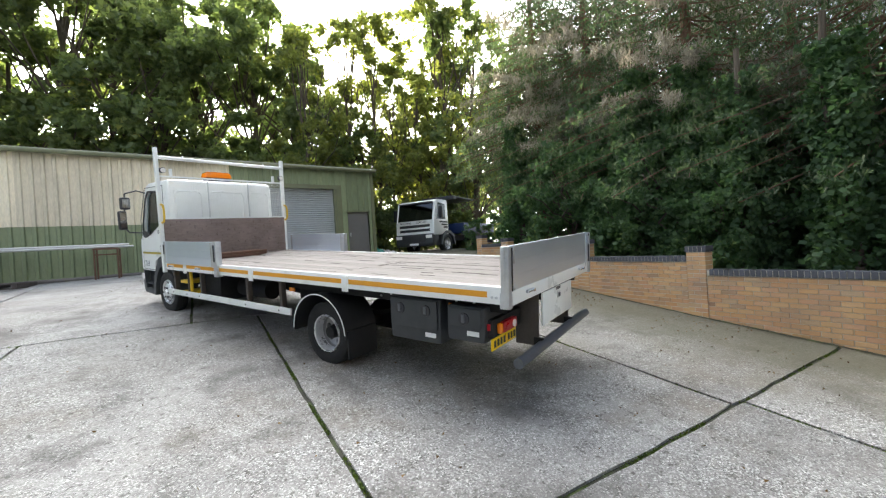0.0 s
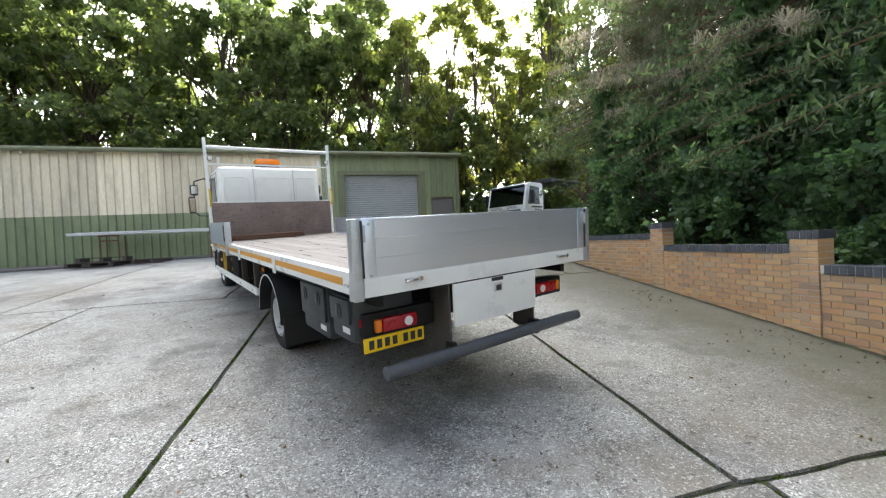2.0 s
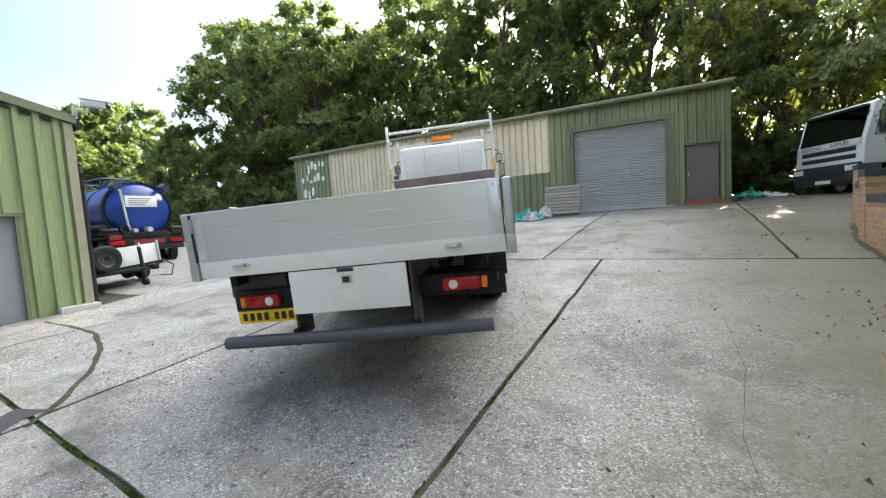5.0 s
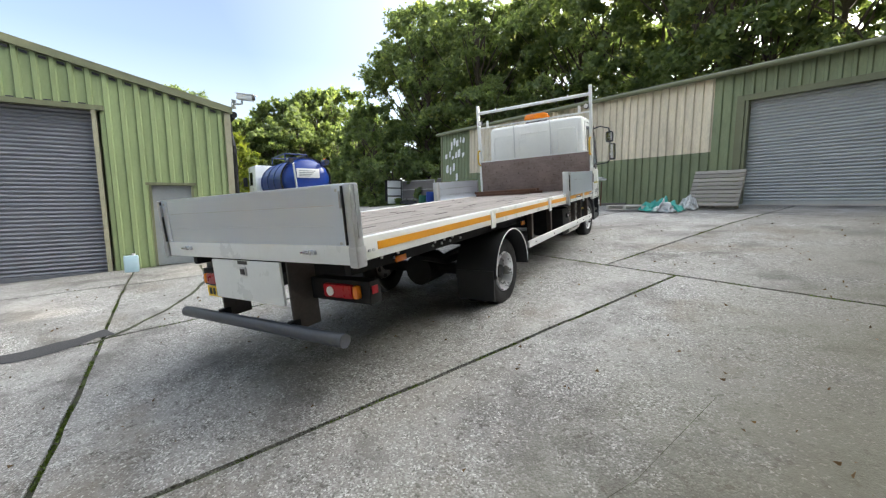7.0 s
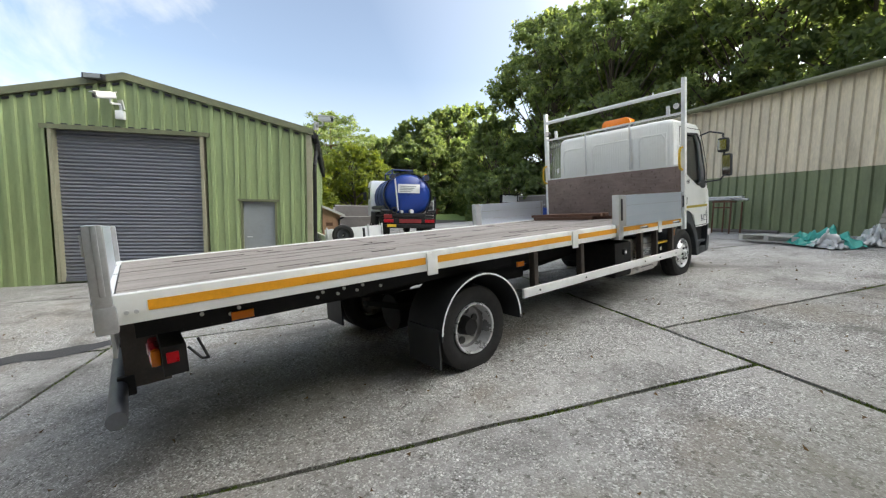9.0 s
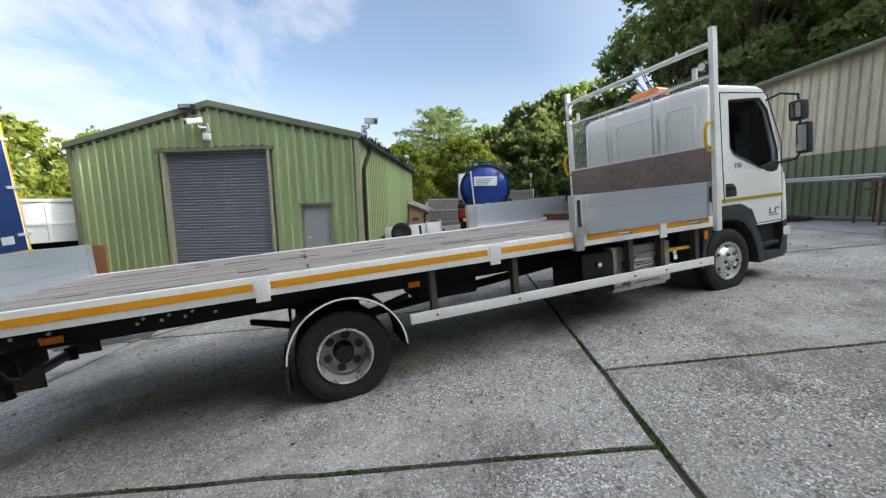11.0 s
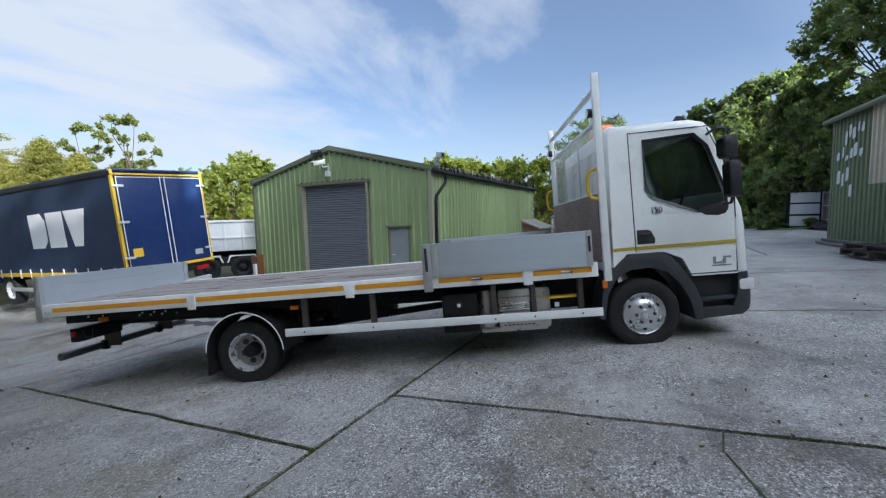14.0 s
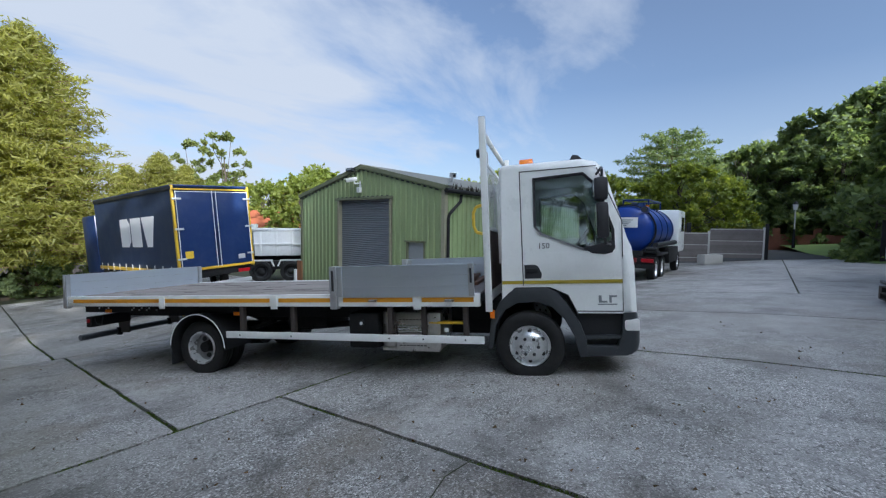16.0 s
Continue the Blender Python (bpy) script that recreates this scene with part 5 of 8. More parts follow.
for s in (-1, 1):
    g = part("mudguard", arc_band(s, 0.03, 0.42, 0.475, 0.49, radians(-2), radians(182), 0.72, 1.23), M_PLASTIC, lorry, "black plastic rear mudguard with pale edge")
    part("edge_strip", arc_band(s, 0.03, 0.42, 0.478, 0.492, radians(2), radians(176), 1.23, 1.234), M_WHITE_DULL, g)
    part("mud_flap", bx(*sorted((s * 0.74, s * 1.2)), -0.475, -0.455, 0.16, 0.5), M_PLASTIC, lorry)
    x0, x1 = sorted((s * 1.215, s * 1.245))
    rail = part("side_guard", bx(x0, x1, 0.56, 4.20, 0.585, 0.675, bevel=0.006), M_WHITE_DULL, lorry, "long pale side under-run rail")
    for y in (0.8, 1.62, 3.02, 3.46, 3.98):
        part("bracket", bx(*sorted((s * 1.14, s * 1.21)), y - 0.03, y + 0.03, 0.60, RAIL_LOW, bevel=0.006), M_BRACKET, rail, "dark rust-stained steel bracket")
        part("bolt", rod(new_bm(), (s * 1.245, y, 0.63), (s * 1.253, y, 0.63), 0.01, 8), M_INK, rail)
    part("marker_lamp", bx(*sorted((s * 1.12, s * 1.14)), 0.60, 0.70, 0.88, 0.93, bevel=0.004), M_AMBER, lorry)
    part("marker_lamp", bx(*sorted((s * 1.072, s * 1.085)), -1.95, -1.82, 0.90, 0.95, bevel=0.004), M_AMBER, lorry)

# left: two moulded tool boxes behind the wheel
for y0, y1, z0, z1, hasps in ((-1.78, -1.12, 0.53, 0.99, 2), (-2.27, -1.85, 0.61, 0.96, 1)):
    t = part("tool_box", bx(-1.175, -0.65, y0, y1, z0, z1, bevel=0.05), M_BUMPER, lorry, "dark grey moulded plastic tool box")
    part("lid", bx(-1.197, -1.17, y0 + 0.03, y1 - 0.03, z0 + 0.15, z1 - 0.02, bevel=0.02), M_BUMPER, t)
    for k in range(hasps):
        y = (y0 + y1) / 2 if hasps == 1 else y0 + (y1 - y0) * (0.25 + 0.5 * k)
        l = part("hasp", rod(new_bm(), (-1.19, y, z1 - 0.12), (-1.206, y, z1 - 0.12), 0.062, 20, 0.056), M_INK, t, "round black recessed box lock")
        part("lock", bx(-1.216, -1.203, y - 0.02, y + 0.02, z1 - 0.155, z1 - 0.075, bevel=0.006), M_BAR, l)
    part("sticker", bx(-1.1785, -1.1745, y0 + 0.06, y0 + 0.19, z0 + 0.07, z0 + 0.115), M_MARK, t)
part("step", bx(-1.2, -0.9, 3.45, 3.78, 0.80, 0.85, bevel=0.005), M_YELLOW, lorry, "yellow painted access step")
part("step", bx(-1.2, -0.9, 3.45, 3.78, 0.62, 0.66, bevel=0.005), M_YELLOW, lorry, "yellow painted access step")
part("step_post", bx(-1.2, -1.16, 3.40, 3.46, 0.6, 1.02), M_YELLOW, lorry)
part("air_tank", rod(new_bm(), (-0.75, 1.7, 0.75), (-0.75, 2.5, 0.75), 0.14, 20), M_BLACK, lorry)
part("battery_box", bx(-1.1, -0.55, 2.6, 3.2, 0.55, 0.98, bevel=0.02), M_BLACK, lorry)
part("spare_carrier", bx(-0.35, 0.35, 0.9, 1.6, 0.55, 0.74, bevel=0.03), M_BLACK, lorry)

# right: fluid tank, exhaust silencer, step
t = part("fluid_tank", bx(0.62, 1.16, 2.42, 2.84, 0.47, 0.93, bevel=0.05), M_BLACK, lorry, "black plastic fluid tank")
part("cap", rod(new_bm(), (1.16, 2.62, 0.80), (1.19, 2.62, 0.80), 0.042, 16), M_PLASTIC, t)
part("cap_mark", rod(new_bm(), (1.19, 2.62, 0.80), (1.194, 2.62, 0.80), 0.022, 12), M_MARK, t)
sil = part("silencer", bx(0.55, 1.14, 3.06, 3.66, 0.47, 0.94, bevel=0.05), M_STAINLESS, lorry, "silvery exhaust silencer box with vents")
for z in (0.60, 0.63, 0.70, 0.73, 0.76):
    part("rib", bx(1.13, 1.168, 3.10, 3.45, z, z + 0.02, bevel=0.007), M_CHROME, sil)
for k in range(8):
    part("vent", bx(1.139, 1.146, 3.12 + 0.045 * k, 3.15 + 0.045 * k, 0.84, 0.85), M_INK, sil)
    part("vent", bx(1.139, 1.146, 3.12 + 0.045 * k, 3.15 + 0.045 * k, 0.52, 0.53), M_INK, sil)
part("canister", rod(new_bm(), (0.98, 2.95, 0.50), (0.98, 2.95, 0.93), 0.115, 24), M_STAINLESS, lorry, "stained silver exhaust canister")
part("exhaust_tray", bx(0.6, 1.10, 2.86, 3.62, 0.44, 0.50, bevel=0.02), M_STAINLESS, lorry)
part("step_bar", bx(1.06, 1.14, 3.50, 3.97, 0.795, 0.825, bevel=0.004), M_YELLOW, lorry, "yellow painted step bar")
part("tag", bx(1.14, 1.143, 3.70, 3.75, 0.70, 0.75), M_MARK, lorry)

# headboard: posts, ladder bar, mesh, cab guard, plywood
hb = part("headboard", bx(-HALF + 0.02, HALF - 0.02, 4.245, 4.285, FLOOR - 0.1, FLOOR), M_WHITE, lorry, "white tubular headboard frame")
for s in (-1, 1):
    part("post", bx(*sorted((s * 1.215, s * 1.27)), 4.235, 4.310, RAIL_LOW - 0.06, 3.20, bevel=0.006), M_WHITE, hb)
    part("stub", bx(*sorted((s * 0.995, s * 1.045)), 4.260, 4.295, 2.70, 2.84, bevel=0.004), M_WHITE, hb)
    wl = part("work_lamp", rod(new_bm(), (s * 1.17, 4.190, 2.80), (s * 1.17, 4.250, 2.80), 0.05, 18), M_INK, hb, "small round black work lamp")
    part("lens", rod(new_bm(), (s * 1.17, 4.184, 2.80), (s * 1.17, 4.191, 2.80), 0.043, 18), M_CLEAR_LENS, wl)
    y = 4.180
    part("grab_handle", pipe(new_bm(), [(s * 1.235, 4.230, 1.86), (s * 1.235, y - 0.02, 1.88), (s * 1.235, y - 0.05, 1.95), (s * 1.235, y - 0.05, 2.10), (s * 1.235, y - 0.02, 2.17), (s * 1.235, 4.230, 2.19)], 0.018), M_YELLOW, hb, "yellow bent grab handle")
part("ladder_bar", rod(new_bm(), (-1.215, 4.270, 3.03), (1.215, 4.270, 3.03), 0.032, 14), M_WHITE, hb)
for s in (-1, 1):
    part("ladder_stop", rod(new_bm(), (s * 0.8, 4.270, 3.0), (s * 0.8, 4.270, 3.09), 0.014, 8), M_WHITE, hb)
part("top_rail", bx(-1.215, 1.215, 4.250, 4.285, 2.68, 2.71, bevel=0.004), M_WHITE, hb)
part("mid_rail", bx(-1.215, 1.215, 4.250, 4.285, 1.905, 1.945, bevel=0.004), M_WHITE, hb)
part("plywood", bx(-1.212, 1.212, 4.225, 4.250, FLOOR, 1.92, bevel=0.003), M_PLYBROWN, hb, "scuffed brown plywood lower panel")
for x in (-0.39, 0.42):
    part("mullion", bx(x - 0.008, x + 0.008, 4.255, 4.275, 1.94, 2.69), M_GALV, hb)
bm = new_bm()
for i in range(61):
    x = -1.215 + 2.43 * i / 60
    box(bm, x - 0.0009, x + 0.0009, 4.265, 4.268, 1.945, 2.685)
for i in range(37):
    z = 1.955 + 0.725 * i / 36
    box(bm, -1.215, 1.215, 4.268, 4.271, z - 0.0009, z + 0.0009)
part("mesh_guard", bm, M_WHITE, hb, "fine white wire mesh guard", kind="stuff", smooth=0)

# cab: one shell with a raked front, cut for the door windows and windscreen
CAB_W = 1.06
def cab_shape():
    bm = new_bm()
    outline = [(4.40, 1.02), (4.40, 2.655), (4.415, 2.70), (4.46, 2.735), (5.35, 2.735), (5.52, 2.69), (5.60, 2.60), (5.75, 2.02), (5.81, 1.76), (5.855, 1.64), (5.875, 1.45), (5.885, 0.92), (5.25, 0.92), (5.15, 1.13), (4.95, 1.22), (4.55, 1.22)]
    stations = [(-CAB_W, 0.0), (-CAB_W + 0.02, 0.55), (-CAB_W + 0.07, 0.88), (-CAB_W + 0.17, 1.0), (CAB_W - 0.17, 1.0), (CAB_W - 0.07, 0.88), (CAB_W - 0.02, 0.55), (CAB_W, 0.0)]
    cy, cz = 5.15, 1.8
    rings = []
    for x, k in stations:
        inset = 0.075 * (1 - k)
        ring = []
        for y, z in outline:
            dy, dz = 0.0, 0.0
            if z > 2.5:
                dz = -inset * (0.9 if y > 4.9 else 0.45)
            if y > 5.45 and z > 0.9:
                dy = -inset * 2.1
            if y < 4.5 and z > 1.3:
                dy = inset * 0.5
            lean = 0.0
            ring.append(bm.verts.new((x * (1 - 0.03 * max(0.0, (z - 1.75) / 1.0)), y + dy, z + dz)))
        rings.append(ring)
    n = len(outline)
    for a, b in zip(rings, rings[1:]):
        for i in range(n):
            bm.faces.new((a[i], b[i], b[(i + 1) % n], a[(i + 1) % n]))
    bm.faces.new(rings[0])
    bm.faces.new(rings[-1][::-1])
    bmesh.ops.recalc_face_normals(bm, faces=bm.faces)
    return bm


WINDOW = [(4.80, 2.53), (5.36, 2.555), (5.50, 2.40), (5.66, 1.86), (5.66, 1.63), (5.60, 1.59), (5.40, 1.60), (5.28, 1.65), (4.86, 1.84), (4.795, 1.93)]
SCREEN = [(-0.93, 1.84), (0.93, 1.84), (0.86, 2.60), (-0.86, 2.60)]
cab = part("cab", cab_shape(), M_WHITE, lorry, "white day cab with gold pinstripe", smooth=40)


def cutter(bm):
    ob = new("cutter", finish(bm, "cutter", 0))
    return ob


def carve(target, cutters):
    """Real openings: cut with booleans, then keep the plain mesh."""
    for c in cutters:
        mod = target.modifiers.new("cut", "BOOLEAN")
        mod.operation, mod.object, mod.solver = "DIFFERENCE", c, "EXACT"
    dg = bpy.context.evaluated_depsgraph_get()
    me = bpy.data.meshes.new_from_object(target.evaluated_get(dg))
    target.modifiers.clear()
    target.data = me
    for c in cutters:
        bpy.data.objects.remove(c)
    me.shade_smooth()
    me.set_sharp_from_angle(angle=radians(40))


cuts = []
hollow = prism(new_bm(), [(4.50, 1.30), (4.50, 2.58), (4.62, 2.66), (5.33, 2.66), (5.46, 2.62), (5.70, 1.96), (5.78, 1.70), (5.80, 1.30)], -CAB_W + 0.10, CAB_W - 0.10, "x")
cuts.append(cutter(hollow))
for s in (-1, 1):
    cuts.append(cutter(prism(new_bm(), WINDOW, *sorted((s * 0.80, s * 1.3)), "x")))
cuts.append(cutter(prism(new_bm(), SCREEN, 5.35, 6.2, "y")))
for c in cuts:
    c.matrix_world = STAND @ NOSE
bpy.context.view_layer.update()
carve(cab, cuts)


def lean_x(z, base):
    return base * (1 - 0.03 * max(0.0, (z - 1.75) / 1.0))


for s in (-1, 1):
    door = part("door", bx(*sorted((s * (CAB_W + 0.0005), s * (CAB_W + 0.004))), 4.66, 5.72, 1.27, 1.62, bevel=0.002), M_WHITE, cab, "white cab door with black window surround")
    # seams of the door
    for p, q in (((4.655, 1.24), (4.655, 2.62)), ((5.72, 0.95), (5.74, 1.95)), ((5.74, 1.95), (5.50, 2.60)), ((4.655, 2.62), (5.50, 2.62)), ((5.22, 0.945), (5.72, 0.945))):
        bm = new_bm()
        rod(bm, (s * (lean_x(p[1], CAB_W) - 0.001), *p), (s * (lean_x(q[1], CAB_W) - 0.001), *q), 0.006, 6)
        part("seam", bm, M_INK, door)
    gl = part("window", prism(new_bm(), [(y, z) for y, z in WINDOW], *sorted((s * 0.985, s * 0.99)), "x"), M_GLASS, door, "tinted side window glass")
    gl.visible_shadow = False
    ring_in = [(5.21 + (y - 5.21) * 0.935, 2.065 + (z - 2.065) * 0.93) for y, z in WINDOW]
    bm = new_bm()
    outer = [bm.verts.new((s * (lean_x(z, CAB_W) + 0.003), y, z)) for y, z in WINDOW]
    inner = [bm.verts.new((s * (lean_x(z, CAB_W) - 0.014), y, z)) for y, z in ring_in]
    for i in range(len(outer)):
        j = (i + 1) % len(outer)
        bm.faces.new((outer[i], outer[j], inner[j], inner[i]))
    part("window_seal", bm, M_INK, door, smooth=0)
    part("mirror_panel", prism(new_bm(), [(5.33, 1.655), (5.645, 1.73), (5.665, 1.66), (5.63, 1.592), (5.55, 1.575), (5.42, 1.59)], *sorted((s * (CAB_W - 0.02), s * (CAB_W + 0.008))), "x", 0.004), M_INK, door)
    part("handle_recess", prism(new_bm(), [(4.675, 1.32), (4.86, 1.32), (4.87, 1.37), (4.83, 1.46), (4.79, 1.48), (4.675, 1.48)], *sorted((s * (CAB_W + 0.003), s * (CAB_W + 0.008))), "x", 0.002), M_INK, door)
    part("handle", bx(*sorted((s * (CAB_W + 0.006), s * (CAB_W + 0.028))), 4.69, 4.83, 1.40, 1.44, bevel=0.008), M_PLASTIC, door)
    part("pinstripe", bx(*sorted((s * (CAB_W + 0.004), s * (CAB_W + 0.0075))), 4.66, 5.73, 1.258, 1.296), M_GOLD, door, "thin gold pinstripe")
    part("pinstripe", bx(*sorted((s * (CAB_W), s * (CAB_W + 0.003))), 4.41, 4.65, 1.258, 1.296), M_GOLD, cab)
    # deep front corner panel and wheel arch
    part("corner_deflector", prism(new_bm(), [(5.72, 0.94), (5.72, 1.50), (5.74, 1.58), (5.77, 1.55), (5.795, 1.40), (5.81, 0.94)], *sorted((s * 0.96, s * 1.072)), "x", 0.02), M_WHITE, cab)
    arch = [(4.21, 0.50), (4.26, 0.82), (4.37, 1.05), (4.50, 1.17), (4.62, 1.22), (4.90, 1.22), (5.02, 1.17), (5.14, 1.02), (5.27, 0.80), (5.33, 0.62), (5.33, 0.43), (5.25, 0.43), (5.20, 0.66), (5.10, 0.85), (4.97, 0.99), (4.80, 1.05), (4.58, 1.04), (4.42, 0.95), (4.32, 0.78), (4.27, 0.5)]
    part("wheel_arch", prism(new_bm(), arch, *sorted((s * 0.72, s * 1.075)), "x", 0.01), M_BUMPER, cab, "grey plastic front wheel arch")
    part("step_well", prism(new_bm(), [(5.25, 0.43), (5.78, 0.46), (5.78, 0.92), (5.24, 0.92)], *sorted((s * 0.7, s * 0.985)), "x", 0.01), M_PLASTIC, cab)
    part("step", prism(new_bm(), [(5.26, 0.43), (5.76, 0.46), (5.76, 0.56), (5.27, 0.56)], *sorted((s * 0.8, s * 1.07)), "x", 0.015), M_BUMPER, cab, "grey plastic entry step")
    part("step", prism(new_bm(), [(5.25, 0.62), (5.76, 0.64), (5.76, 0.68), (5.25, 0.66)], *sorted((s * 0.8, s * 1.05)), "x", 0.008), M_BUMPER, cab)
    part("indicator", bx(*sorted((s * 1.08, s * 1.095)), 4.255, 4.31, 0.86, 0.96, bevel=0.005), M_AMBER, cab)
    # mirrors on a bent arm
    arm = part("mirror_arm", pipe(new_bm(), [(s * 1.02, 5.50, 2.52), (s * 1.16, 5.54, 2.57), (s * 1.36, 5.52, 2.50), (s * 1.40, 5.52, 1.80), (s * 1.32, 5.54, 1.70), (s * 1.04, 5.62, 1.68)], 0.014), M_INK, cab)
    mi = part("mirror", bx(*sorted((s * 1.365, s * 1.500)), 5.44, 5.56, 1.755, 2.145, bevel=0.04), M_INK, arm, "tall black door mirror")
    part("glass", bx(*sorted((s * 1.380, s * 1.485)), 5.434, 5.441, 1.79, 2.11), M_MIRROR, mi)
    mi = part("mirror", bx(*sorted((s * 1.295, s * 1.455)), 5.43, 5.57, 2.17, 2.425, bevel=0.05), M_INK, arm, "small black wide-angle mirror")
    part("glass", bx(*sorted((s * 1.315, s * 1.435)), 5.424, 5.431, 2.21, 2.385), M_MIRROR, mi)

ws = part("windscreen", bx(-0.94, 0.94, -0.004, 0.004, 0.0, 0.80, m=pose(0, 5.765, 1.83, 14.5, 0, 0)), M_GLASS, cab, "raked windscreen glass")
ws.visible_shadow = False
bm = new_bm()
rings = []
for x, back in ((-1.075, 0.12), (-1.06, 0.075), (-1.02, 0.04), (-0.93, 0.012), (-0.78, 0.0), (0.78, 0.0), (0.93, 0.012), (1.02, 0.04), (1.06, 0.075), (1.075, 0.12)):
    rings.append([bm.verts.new((x, y - (back if y > 5.8 else 0.0), z)) for y, z in ((5.62, 0.47), (5.84, 0.47), (5.89, 0.51), (5.905, 0.58), (5.91, 0.74), (5.89, 0.93), (5.72, 0.93), (5.70, 0.7))])
for a, b in zip(rings, rings[1:]):
    for i in range(8):
        bm.faces.new((a[i], b[i], b[(i + 1) % 8], a[(i + 1) % 8]))
bm.faces.new(rings[0])
bm.faces.new(rings[-1][::-1])
bump = part("bumper", bm, M_BUMPER, cab, "grey plastic front bumper with headlamps")
for s in (-1, 1):
    part("headlamp", bx(*sorted((s * 0.72, s * 1.082)), 5.72, 5.885, 0.73, 0.86, bevel=0.03), M_CLEAR_LENS, bump, "clear headlamp cluster")
gr = part("grille", bx(-0.75, 0.75, 5.865, 5.90, 1.0, 1.5, bevel=0.01), M_PLASTIC, cab)
for k in range(4):
    part("bar", bx(-0.72, 0.72, 5.895, 5.91, 1.05 + 0.11 * k, 1.10 + 0.11 * k, bevel=0.005), M_GALV, gr)
# back of the cab: pressed panels, seen through the headboard mesh
for x0, x1 in ((-0.95, -0.45), (-0.34, 0.40), (0.5, 0.95)):
    part("pressed_panel", bx(x0, x1, 4.380, 4.405, 1.5, 2.52, bevel=0.02), M_WHITE, cab)
for x0, x1 in ((-0.93, -0.47), (-0.32, 0.38), (0.52, 0.93)):
    part("pressed_bead", pipe(new_bm(), [(x0, 4.378, 1.5), (x0, 4.378, 2.42), (x0 + 0.05, 4.378, 2.50), (x1 - 0.05, 4.378, 2.50), (x1, 4.378, 2.42), (x1, 4.378, 1.5)], 0.013, 8), M_WHITE, cab)
bc = part("beacon", prism(new_bm(), [(-0.27, 2.765), (0.27, 2.765), (0.25, 2.85), (0.20, 2.885), (-0.20, 2.885), (-0.25, 2.85)], 4.60, 4.78, "y", 0.012), M_AMBER, cab, "orange roof light bar")
part("base", bx(-0.24, 0.24, 4.62, 4.76, 2.64, 2.766, bevel=0.006), M_INK, bc)
part("aerial", bx(0.55, 0.68, 5.20, 5.36, 2.735, 2.775, bevel=0.015), M_INK, cab)
part("roof_lamp", prism(new_bm(), [(5.22, 2.73), (5.38, 2.72), (5.32, 2.79), (5.26, 2.80)], 0.86, 0.90, "x"), M_INK, cab)
# inside: seats, wheel, dash
for x in (-0.5, 0.5):
    st = part("seat", bx(x - 0.24, x + 0.24, 4.62, 5.1, 1.32, 1.48, bevel=0.04), M_SEAT, cab)
    part("backrest", bx(x - 0.23, x + 0.23, 4.56, 4.70, 1.46, 2.08, bevel=0.05), M_SEAT, st)
    part("headrest", bx(x - 0.13, x + 0.13, 4.57, 4.68, 2.10, 2.27, bevel=0.03), M_SEAT, st)
part("dashboard", bx(-0.94, 0.94, 5.45, 5.77, 1.32, 1.68, bevel=0.05), M_PLASTIC, cab)
bm = lathe(new_bm(), [(-0.016, 0.2), (0, 0.216), (0.016, 0.2), (0, 0.184), (-0.016, 0.2)], 28)
bmesh.ops.transform(bm, matrix=pose(0.5, 5.32, 1.72, 0, 0, 90) @ pose(0, 0, 0, 0, 35, 0), verts=bm.verts)
part("steering_wheel", bm, M_INK, cab)

# the cab roof sits low on this model
for ob in (cab, *cab.children_recursive):
    if ob.name.split(".")[0] not in ("beacon", "base"):
        for v in ob.data.vertices:
            if v.co.z > 1.65:
                v.co.z = 1.65 + (v.co.z - 1.65) * 0.945

# model badges: the figures, and two plain bars for the maker's letters
def lettering(body, size, parent, m, mat):
    c = bpy.data.curves.new("lettering", "FONT")
    c.body, c.size, c.align_x, c.align_y, c.extrude = body, size, "CENTER", "CENTER", 0.0015
    o = new("lettering", c)
    bpy.context.view_layer.update()
    me = bpy.data.meshes.new_from_object(o.evaluated_get(bpy.context.evaluated_depsgraph_get()))
    bpy.data.objects.remove(o)
    me.materials.clear()
    me.materials.append(mat)
    t = new("lettering", me)
    t.parent = parent
    t.matrix_basis = m
    return t


for s in (-1, 1):
    lettering("150", 0.09, cab, pose(s * (CAB_W + 0.004), 4.90, 1.69, 90, 0, 90 * s), M_PLASTIC)
    for y0, y1, z0, z1 in ((5.47, 5.50, 1.04, 1.12), (5.50, 5.56, 1.04, 1.06), (5.58, 5.66, 1.10, 1.12), (5.58, 5.605, 1.04, 1.10), (5.46, 5.66, 1.015, 1.028)):
        part("badge_bar", bx(*sorted((s * (CAB_W + 0.0005), s * (CAB_W + 0.005))), y0, y1, z0, z1), M_GREY_DOOR, cab)

# ---------------------------------------------------------------- things on the lorry bed
bars = thing("rusty_bars", STAND @ NOSE @ pose(-0.35, 3.72, FLOOR), "loose bundle of rusty steel bars lying on the deck", "steel bars")
rng = random.Random(3)
for i in range(9):
    z = 0.028 + 0.05 * (i // 5)
    y = -0.18 + 0.09 * (i % 5) + rng.uniform(-0.01, 0.01)
    part("bar", box(new_bm(), -0.62 + rng.uniform(-0.1, 0.1), 0.55 + rng.uniform(-0.15, 0.2), -0.03, 0.03, -0.025, 0.022, 0.005, pose(0, y, z, 0, 0, rng.uniform(-5, 5))), M_RUST, bars)

# ---------------------------------------------------------------- parked vehicles
def yaw_pose(x, y, way, z=None, pitch=0.0, roll=0.0):
    """A vehicle's pose: y axis along way."""
    return pose(x, y, ground(x, y) if z is None else z, pitch, roll, math.degrees(math.atan2(-way[0], way[1])))


